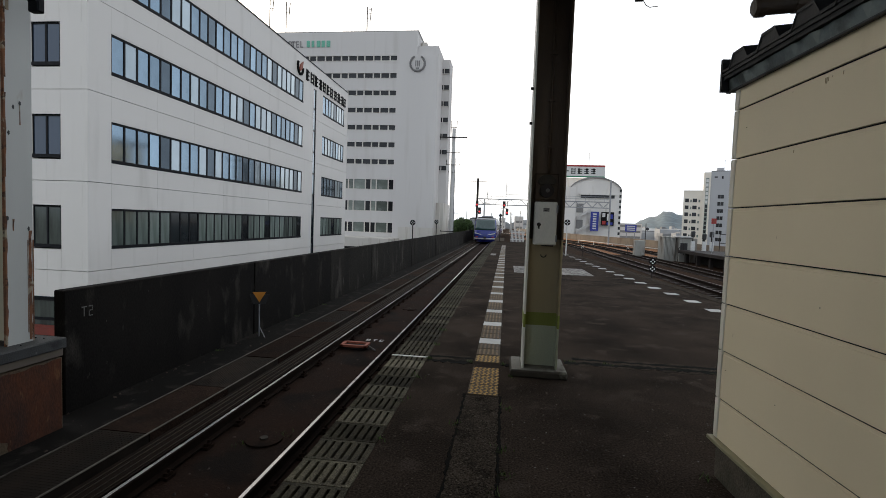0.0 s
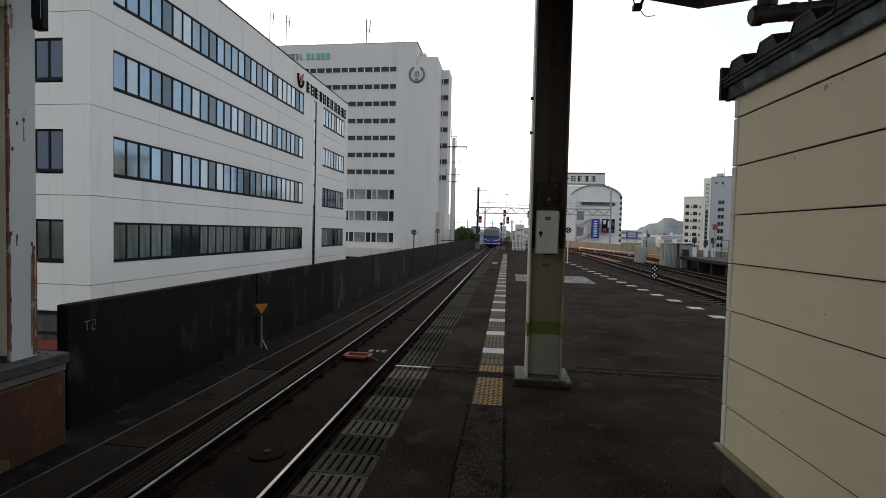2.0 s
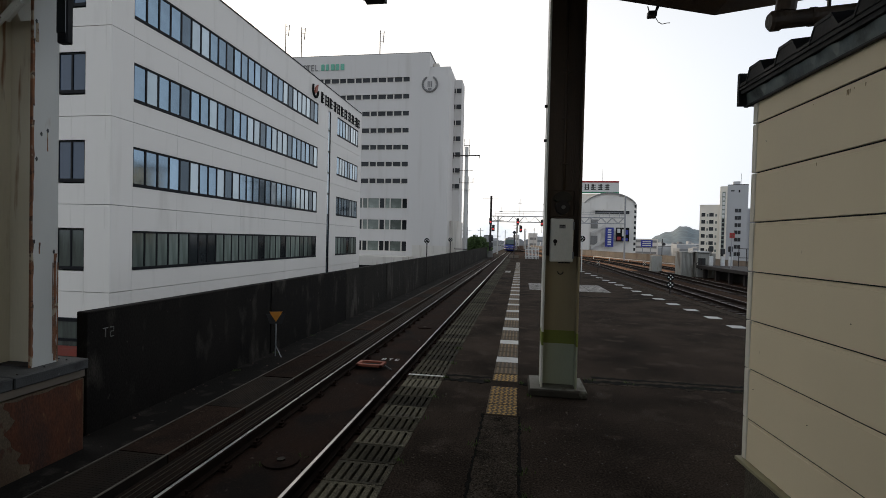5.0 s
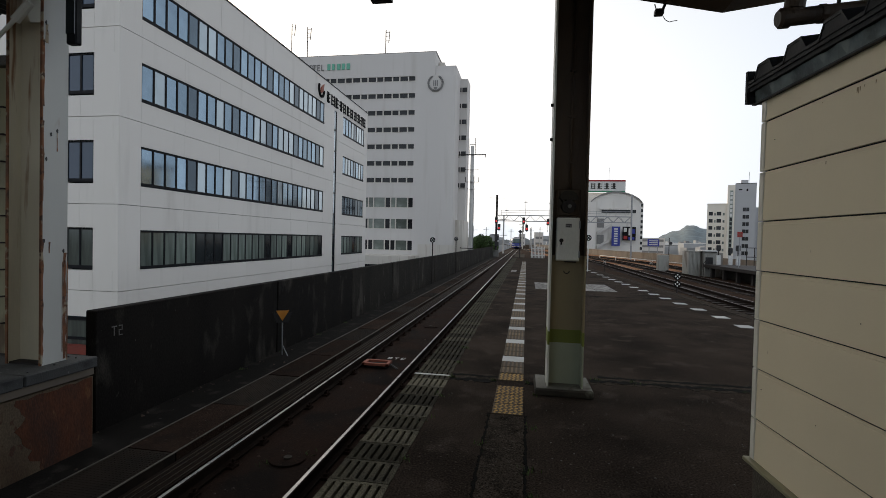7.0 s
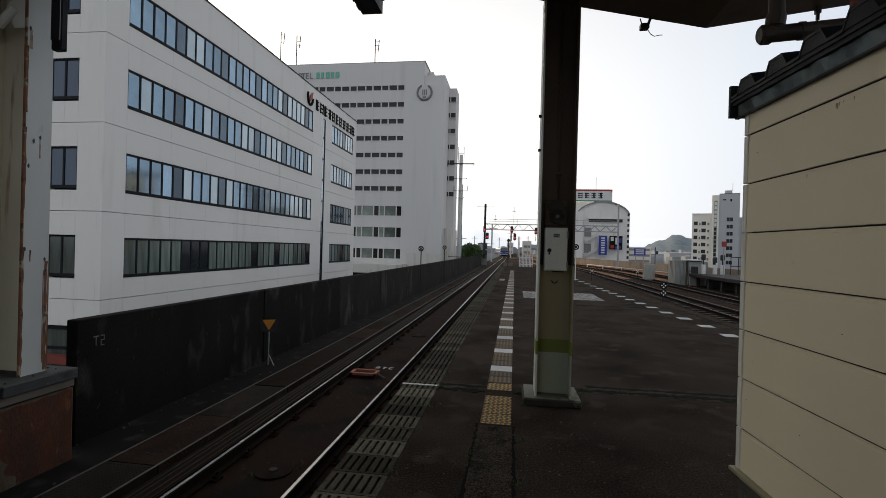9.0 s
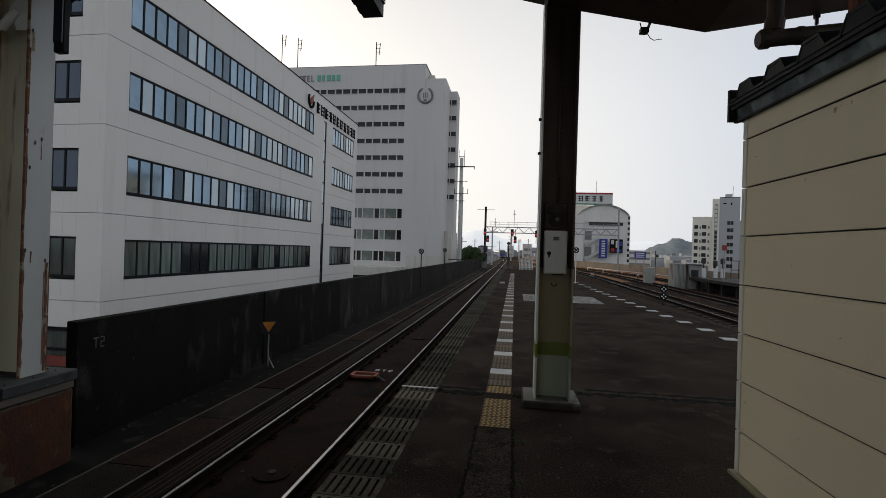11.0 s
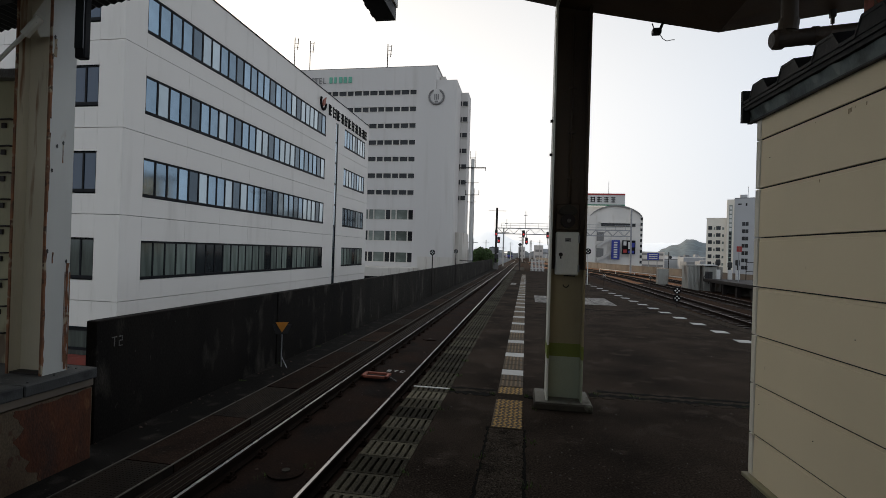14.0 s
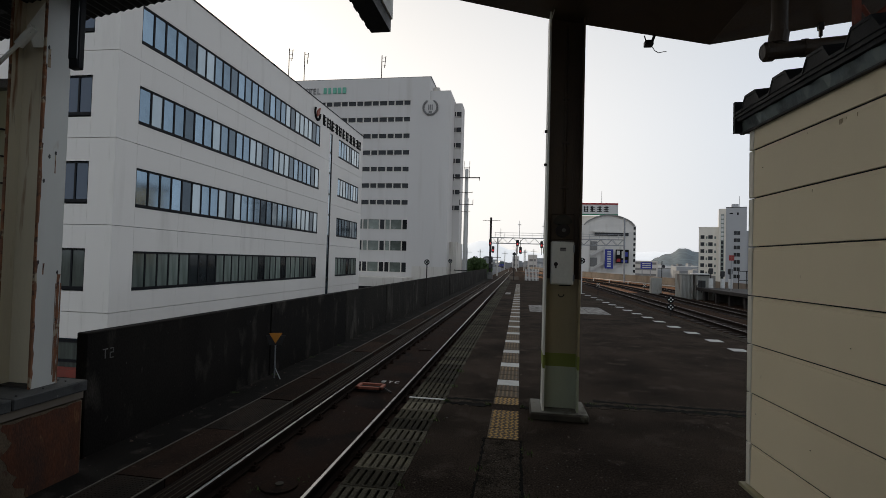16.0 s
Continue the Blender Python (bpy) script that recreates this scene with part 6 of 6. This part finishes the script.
def town():
    """Low far town between the named buildings: joined blocks that nobody could count, with a few roofs."""
    rng = random.Random(77)
    bm = bmesh.new()
    for k in range(700):
        y = rng.uniform(300, 1100)
        x = y * rng.uniform(-0.16, 0.42)
        if -0.05 * y - 6 < x < 0.02 * y + 6 and y < 420:
            continue
        w, d, hh = rng.uniform(5, 16), rng.uniform(6, 14), rng.uniform(5, 9.5) + (rng.uniform(1, 9) if rng.random() < 0.2 and y > 650 else 0)
        box(bm, x, x + w, y, y + d, -7, -7 + hh)
        if rng.random() < 0.5 and y > 500:
            extruded(bm, [(x - 0.4, y, -7 + hh), (x + w + 0.4, y, -7 + hh), (x + w / 2, y, -7 + hh + w * 0.13)], (0, d, 0))
    solo("far_town", bm, M["town"], "hazy low grey and white town roofs", "town", kind="stuff")
    for x, y, w, hh, name in ((27.5, 290, 9, 10.5, "grey"), (-4.4, 270, 3.6, 12.5, "grey"), (3.6, 235, 4.2, 12.9, "glass"), (52, 250, 14, 11.5, "grey"), (95, 380, 40, 9.8, "white")):
        b = thing("far_office_block", "grey far office block with rows of windows", "building", group="far blocks", at=(x, y, -7))
        part("block", boxes((0, w, 0, 10, 0, hh)), M["arch_white" if name == "white" else "hotel"], b)
        # windows kept pale grey, with the haze put into their colour
        for k in range(int(hh / 2.8)):
            part("ribbon_window", boxes((0.6, w - 0.6, -0.08, 0, 1.3 + 2.8 * k, 2.4 + 2.8 * k)), M["sign_grey"], b)
    bb = thing("blue_billboard", "blue billboard with unreadable white strokes", "billboard", at=(50, 215, -7))
    part("board", boxes((0, 4.6, 0, 0.3, 7.6, 10.6)), M["blue_sign"], bb)
    for u in (0.5, 3.8):
        part("leg", boxes((u, u + 0.3, 0.1, 0.3, 0, 7.6)), M["grey_steel"], bb)
    for k in range(3):
        part("stroke", boxes((0.6, 4.0, -0.03, 0, 8.1 + 0.8 * k, 8.5 + 0.8 * k)), M["white"], bb)


def ridge(name, label, material, y, x0, x1, base, rows, rough, depth, seed):
    """A wooded ridge: heights glide between a few rows (x, z)."""
    bm = bmesh.new()
    n, m = 90, 10
    grid = []
    rng = random.Random(seed)
    jag = [rng.uniform(-1, 1) for _ in range(n + 1)]
    for i in range(n + 1):
        x = x0 + (x1 - x0) * i / n
        z = rows[0][1]
        for (xa, za), (xb, zb) in zip(rows, rows[1:]):
            if xa <= x <= xb:
                u = (x - xa) / (xb - xa)
                z = za + (zb - za) * u * u * (3 - 2 * u)
        if x > rows[-1][0]:
            z = rows[-1][1]
        z += jag[i] * rough
        col = []
        for j in range(m + 1):
            v = j / m
            col.append(bm.verts.new((x * (1 - depth / y * (1 - v)), y - depth * (1 - v), base + (z - base) * math.sin(v * math.pi / 2) + jag[(i * 7 + j * 13) % n] * rough * v * (1 - v) * 2)))
        grid.append(col)
    for i in range(n):
        for j in range(m):
            bm.faces.new((grid[i][j], grid[i + 1][j], grid[i + 1][j + 1], grid[i][j + 1]))
    solo(name, bm, M[material], label, "hill", kind="structure", smooth=True)


def hills():
    ridge("hill", "low wooded hill beyond the town, haze mixed into its colour", "hill", 1800, 300, 1300, -7, [(300, 6), (400, 12), (445, 20), (475, 36), (500, 46), (522, 52), (548, 67), (565, 69), (600, 58), (640, 48), (700, 34), (800, 20), (1300, 14)], 1.6, 420, 1)
    ridge("backdrop", "pale mountains on the horizon, glowing in place of haze", "far_hill", 3000, -1500, 1700, -7, [(-1500, 60), (-700, 90), (-330, 105), (-260, 135), (-180, 128), (-60, 80), (200, 60), (560, 78), (760, 90), (1100, 70), (1700, 60)], 2.0, 500, 2)


# ---- plants ----
def tree(x, y, z, h, r, seed, label):
    rng = random.Random(seed)
    t = thing("tree", label, "tree", group="trees beyond the wall", at=(x, y, z))
    bm = bmesh.new()
    tube(bm, (0, 0, 0), (0.1, 0, h * 0.55), 0.2, 8, 0.12)
    for k in range(6):
        a = rng.uniform(0, 6.28)
        z0 = h * rng.uniform(0.3, 0.55)
        tube(bm, (0.05, 0, z0), (r * 0.6 * math.cos(a), r * 0.6 * math.sin(a), z0 + h * rng.uniform(0.15, 0.35)), 0.07, 6, 0.03)
    part("trunk", bm, M["bark"], t)
    bm = bmesh.new()
    lobes = [(rng.uniform(-0.6, 0.6) * r, rng.uniform(-0.6, 0.6) * r, h * rng.uniform(0.5, 0.85), r * rng.uniform(0.35, 0.6)) for _ in range(9)]
    for k in range(5200):
        cx, cy, cz, cr = rng.choice(lobes)
        v = Vector((rng.gauss(0, 1), rng.gauss(0, 1), rng.gauss(0, 1))).normalized() * cr * rng.uniform(0.55, 1.1)
        c = Vector((cx, cy, cz)) + v
        q = Euler((rng.uniform(0, 6.3), rng.uniform(0, 6.3), rng.uniform(0, 6.3))).to_matrix()
        s = rng.uniform(0.1, 0.22)
        vs = [bm.verts.new(c + q @ Vector(p)) for p in ((-s, 0, 0), (0, -s * 0.5, 0.02), (s, 0, 0), (0, s * 0.5, 0.02))]
        bm.faces.new(vs)
    part("crown", bm, M["leaf"], t)


# ---- east side of the line ----
def east_side():
    w = thing("wall_east", "ochre-stained concrete parapet on the far side of the line", "wall", kind="structure")
    line = [(23.5, 20), (22.6, 40), (21, 55), (18.5, 75), (15, 95), (12.2, 115), (8.5, 150), (4.5, 220)]
    for a, b in zip(line, line[1:]):
        n = max(1, int(math.hypot(b[0] - a[0], b[1] - a[1]) / 5))
        for k in range(n):
            p, q = (a[0] + (b[0] - a[0]) * k / n, a[1] + (b[1] - a[1]) * k / n), (a[0] + (b[0] - a[0]) * (k + 0.985) / n, a[1] + (b[1] - a[1]) * (k + 0.985) / n)
            bm = bmesh.new()
            swept(bm, [(-0.12, DECK), (0.12, DECK), (0.12, 0.28), (-0.12, 0.28)], [(*p, 0), (*q, 0)])
            part("wall_panel", bm, M["ochre_wall"], w)
    c = thing("relay_cabinet", "grey steel trackside cabinet", "cabinet", at=(11.8, 46.6, DECK))
    part("body", boxes((0, 0.9, 0, 0.7, 0.1, 1.55), bevel=0.03), M["corrugated"], c)
    part("base", boxes((-0.05, 0.95, -0.05, 0.75, 0, 0.1)), M["concrete"], c)
    part("door", boxes((0.05, 0.43, -0.02, 0, 0.15, 1.5)), M["corrugated"], c)
    part("door", boxes((0.47, 0.85, -0.02, 0, 0.15, 1.5)), M["corrugated"], c)
    bm = bmesh.new()
    tube(bm, (0.98, 0.4, 0), (0.98, 0.4, 3.1), 0.035, 8)
    part("post", bm, M["dark_steel"], c)
    bm = bmesh.new()
    disc(bm, (1.08, 0.3, 2.6), 0.14, (0, 1, 0), 0.15, 14)
    part("lamp_head", bm, M["black"], c)
    f = thing("corrugated_hut", "weathered white corrugated hut beside the tracks", "hut", at=(13.0, 42.2, DECK))
    for k in range(9):
        x = 0.1 * k
        part("sheet_rib", boxes((x, x + 0.07, -0.03 * (k % 2), 0.05, 0, 2.0 - 0.012 * k)), M["corrugated"], f)
    part("body", boxes((0, 0.9, 0.05, 1.6, 0, 1.95)), M["corrugated"], f)
    part("roof", boxes((-0.05, 0.95, -0.1, 1.7, 1.98, 2.03)), M["corrugated"], f, "pale sheet roof")
    k2 = thing("white_roofed_booth", "small weathered white booth with a pale roof and a dark hatch", "booth", at=(14.05, 41.7, DECK))
    part("body", boxes((0, 1.35, 0, 1.2, 0, 1.95), bevel=0.02), M["corrugated"], k2)
    part("hatch", boxes((0.05, 0.6, -0.02, 0.0, 0.7, 1.55)), M["black"], k2, "dark open hatch")
    part("roof", boxes((-0.12, 0.95, -0.25, 1.4, 2.0, 2.12), bevel=0.02), M["white"], k2, "white slab roof")
    part("roof_curb", boxes((0.0, 0.9, 0.0, 1.2, 1.95, 2.0)), M["dark_steel"], k2)
    bm = bmesh.new()
    tube(bm, (-0.25, -0.5, 0), (-0.25, -0.5, 1.1), 0.025, 6)
    tube(bm, (-0.25, -0.5, 1.1), (0.15, -0.5, 1.5), 0.025, 6)
    tube(bm, (0.15, -0.5, 0.6), (0.15, -0.5, 1.5), 0.025, 6)
    part("handrail", bm, M["dark_steel"], k2, "dark bent handrail")
    p = thing("far_platform", "dark disused platform with a rusty edge", "platform", kind="structure")
    part("slab", boxes((13.9, 22.5, 14, 41.5, -0.12, 0.12), bevel=0.02), M["dark_steel"], p)
    part("skirt", boxes((15.2, 22.5, 14, 41.4, DECK, -0.12)), M["slot"], p)
    for k in range(12):
        part("support", boxes((14.1, 14.35, 15 + 2.3 * k, 15.25 + 2.3 * k, DECK, -0.12)), M["dark_steel"], p)
    r = thing("iron_railing", "dark iron railing on the far platform", "railing")
    for k in range(10):
        bm = bmesh.new()
        tube(bm, (16.6 + 0.55 * k, 40.5, 0.12), (16.6 + 0.55 * k, 40.5, 1.5), 0.03, 6)
        part("post", bm, M["dark_steel"], r)
    for z in (0.8, 1.5):
        bm = bmesh.new()
        tube(bm, (16.6, 40.5, z), (21.6, 40.5, z), 0.03, 6)
        part("rail", bm, M["dark_steel"], r)
    for x, z in ((14.75, 1.2), (15.6, 1.0), (16.15, 1.2)):
        s = thing("shunting_signal", "small dark signal on a post", "signal", group="small signals", at=(x, 40.9, 0.12))
        bm = bmesh.new()
        tube(bm, (0, 0, 0), (0, 0, z), 0.04, 6)
        part("post", bm, M["dark_steel"], s)
        part("head", boxes((-0.15, 0.15, -0.12, 0.12, z - 0.1, z + 0.35), bevel=0.05), M["black"], s)
        part("case", boxes((-0.12, 0.16, -0.1, 0.1, 0.0, 0.75), bevel=0.02), M["white"], s, "white relay case")
    s = thing("red_cross_sign", "red square sign with a dull orange cross on a post", "railway sign", at=(14.68, 37.0, 0.12))
    bm = bmesh.new()
    tube(bm, (0, 0, 0), (0, 0, 2.3), 0.03, 6)
    part("post", bm, M["grey_steel"], s)
    part("plate", boxes((-0.17, 0.17, -0.05, -0.03, 2.12, 2.5)), M["red"], s)
    part("stroke", boxes((-0.13, 0.13, -0.06, -0.05, 2.3, 2.35), (-0.03, 0.03, -0.06, -0.05, 2.18, 2.47)), M["orange"], s)
    q = thing("white_pipe_run", "pale pipe on low posts along the far tracks", "pipe")
    bm = bmesh.new()
    tube(bm, (11.5, 80, DECK + 0.5), (17.0, 56, DECK + 0.45), 0.04, 8)
    part("pipe", bm, M["white"], q, smooth=True)
    for u in (0.0, 0.25, 0.5, 0.75, 1.0):
        bm = bmesh.new()
        tube(bm, (11.5 + 5.5 * u, 80 - 24 * u, DECK), (11.5 + 5.5 * u, 80 - 24 * u, DECK + 0.48), 0.05, 6)
        part("post", bm, M["white"], q)


# ---- the train ----
def train_car(tail):
    """One carriage, 21 m, its rear end at the origin, facing -y; running wheels level at z = 0."""
    c = thing("train_car", "blue-fronted stainless express railcar with a raked nose" if tail else "stainless express railcar with blue bands", "train", group="departing express train")
    L, W = 20.6, 1.42
    body = bmesh.new()
    sec = [(-W, 0.75), (-W, 2.0), (-W * 0.97, 2.5), (-W * 0.84, 2.95), (-W * 0.5, 3.2), (0, 3.27), (W * 0.5, 3.2), (W * 0.84, 2.95), (W * 0.97, 2.5), (W, 2.0), (W, 0.75)]
    y0 = 1.6 if tail else 0.15
    extruded(body, [(x, y0, z) for x, z in sec], (0, L - y0, 0))
    part("body", body, M["train_silver"], c, "stainless steel body")
    for s in (-1, 1):
        part("blue_band", boxes((s * W - 0.012, s * W + 0.012, y0, L, 0.76, 1.35)), M["train_blue"], c, "blue lower band")
        w = part("side_window", boxes((s * W - 0.014, s * W + 0.014, y0 + 1.6, L - 1.6, 1.6, 2.3)), M["train_glass"], c)
    part("underframe", boxes((-1.25, 1.25, 0.9, L - 0.4, 0.12, 0.75)), M["train_under"], c)
    for y in (3.2, 16.8):
        bg = part("bogie", boxes((-1.1, 1.1, y - 1.4, y + 1.4, 0.3, 0.7)), M["train_under"], c)
        for yy in (y - 1.0, y + 1.0):
            for s in (-1, 1):
                bm = bmesh.new()
                disc(bm, (s * 0.55, yy, 0.43), 0.43, (1, 0, 0), 0.12, 18)
                part("wheel", bm, M["dark_steel"], bg)
    part("roof_unit", boxes((-0.7, 0.7, 6, 9.5, 3.2, 3.45), bevel=0.05), M["grey_steel"], c)
    if tail:
        # the nose as level rings: height, half width, foremost y
        rings = [(0.1, 1.12, 0.5), (0.3, 1.27, 0.2), (0.46, 1.34, 0.05), (0.62, 1.37, 0.0), (0.85, 1.39, 0.0), (1.3, 1.42, 0.06), (1.58, 1.42, 0.18),
                 (1.95, 1.41, 0.34), (2.35, 1.38, 0.56), (2.65, 1.33, 0.78), (2.9, 1.25, 1.0), (3.07, 1.12, 1.2), (3.2, 0.9, 1.4), (3.26, 0.6, 1.55)]
        N = 16

        def spot(row, k, out=0.0):
            z, hw, f = row
            t = math.pi * (k / N - 0.5)
            u, v = math.sin(t), math.cos(t)
            return ((hw + out) * math.copysign(abs(u) ** 0.62, u), 2.0 - (2.0 - f + out) * v ** 0.42, z)

        def shell(name, r0, r1, material, label="", k0=0, k1=N, out=0.0):
            bm = bmesh.new()
            rows = [[bm.verts.new(spot(rings[r], k, out)) for k in range(k0, k1 + 1)] for r in range(r0, r1 + 1)]
            for p, q in zip(rows, rows[1:]):
                for k in range(k1 - k0):
                    bm.faces.new((p[k], p[k + 1], q[k + 1], q[k]))
            if out:
                # close the shell backwards, to give it thickness
                g = bmesh.ops.extrude_face_region(bm, geom=bm.faces[:])
                bmesh.ops.translate(bm, verts=[v for v in g["geom"] if isinstance(v, bmesh.types.BMVert)], vec=(0, 0.05, 0))
            bmesh.ops.recalc_face_normals(bm, faces=bm.faces[:])
            return part(name, bm, material, c, label, smooth=True)

        shell("skirt", 0, 2, M["train_blue"])
        shell("nose", 2, 13, M["train_blue"], "deep blue rounded nose")
        shell("front_stripe", 2, 3, M["white"], "white front stripe", out=0.012)
        shell("roof_cowl", 10, 11, M["train_silver"], "silver roof cowl", out=0.012)
        shell("windscreen", 6, 10, M["train_glass"], "large dark curved windscreen", 3, N - 3, 0.015)
        shell("roof_edge", 11, 13, M["train_under"], "dark roof edge", out=0.02)
        for s in (-1, 1):
            bm = bmesh.new()
            extruded(bm, [(s * 0.15, 0.04, 0.92), (s * 1.25, 0.04, 1.18), (s * 1.25, 0.04, 1.28), (s * 0.15, 0.04, 1.0)], (0, 0.5, 0))
            part("chest_stripe", bm, M["train_silver"], c)
            part("tail_lamp", boxes((s * 0.98 - 0.13, s * 0.98 + 0.13, -0.012, 0.5, 0.68, 0.8)), M["red"], c, "red tail lamp")
        part("coupler", boxes((-0.15, 0.15, -0.15, 0.5, 0.55, 0.8)), M["train_under"], c)
    return c


TRAIN = [train_car(True), train_car(False), train_car(False)]


def rail_point(s):
    """The place and heading on the first track at s metres along y."""
    d = (track_x(s + 0.5) - track_x(s - 0.5))
    return track_x(s), s, -math.degrees(math.atan(d))


def motions():
    rows = [(0, 60), (1, 70), (2, 81), (3, 92.5), (4, 106), (5.2, 122), (6.5, 139), (8, 159), (9, 172), (11.5, 203), (13.5, 227), (16, 255)]
    for k, car in enumerate(TRAIN):
        keys = []
        for t, s in rows:
            x0, y0, _ = rail_point(s + 21.0 * k + 2)
            x1, y1, _ = rail_point(s + 21.0 * k + 18)
            a = -math.degrees(math.atan2(x1 - x0, y1 - y0))
            xs, ys, _ = rail_point(s + 21.0 * k)
            keys.append((t, pose(xs, ys, RAIL, 0, 0, a)))
        walk(car, keys)


# ---- assembly ----
ground()
viaduct()
TOP = platform()
track("track_1", track_x, -12, 320, "main track beside the platform with polished rails", 166, fasten=64)
track("track_2", lambda y: right_x(y, 8.95), -12, 300, "track beyond the platform on ballast", 100, sleepers=0.62)
track("track_3", lambda y: right_x(y, 12.1), -12, 300, "far track on ballast", 100, sleepers=0.62)
track("track_4", lambda y: right_x(y, 15.6), 46, 300, "outermost rusty track on ballast", 90, sleepers=0.62)
walkway()
parapet()
canopy()
pillar()
shed()
rear_closure()
west_structure()
school()
hotel()
arched_building()
tower()
hills()
town()
gantry()
catenary_pole()
far_poles()
triangle_sign()
track_fittings()
debris()
mirrored_block()
weeds()
round_sign(-5.08, 26.2, DECK, 2.46, 0.15, "round quartered sign on a grey post by the wall")
round_sign(-5.08, 35.2, DECK, 2.56, 0.15, "round quartered sign on a grey post by the wall")
round_sign(3.46, 28.6, 0.0, 1.9, 0.17, "round quartered sign on a white post on the platform", "white")
round_sign(7.1, 24.6, DECK, 1.0, 0.17, "two round quartered discs on a short post beside the track", discs=2)
cross_sign(6.15, 40.2, DECK, 1.0)
cross_sign(10.6, 44.2, DECK, 0.9)
picket_fence()
east_side()
for tx, ty, tz, th, tr, ts in ((-7.9, 82, -6.5, 9.7, 1.5, 1), (-6.9, 84, -6.5, 9.9, 1.4, 2), (-6.2, 88, -6.5, 9.0, 1.2, 3), (-8.9, 92, -6.5, 9.4, 1.4, 4)):
    tree(tx, ty, tz, th, tr, ts, "leafy green tree beyond the wall")
right_edge_marks(TOP)
painted_hatch(TOP)
tactile_line(TOP)
slotted_edge(TOP)
motions()
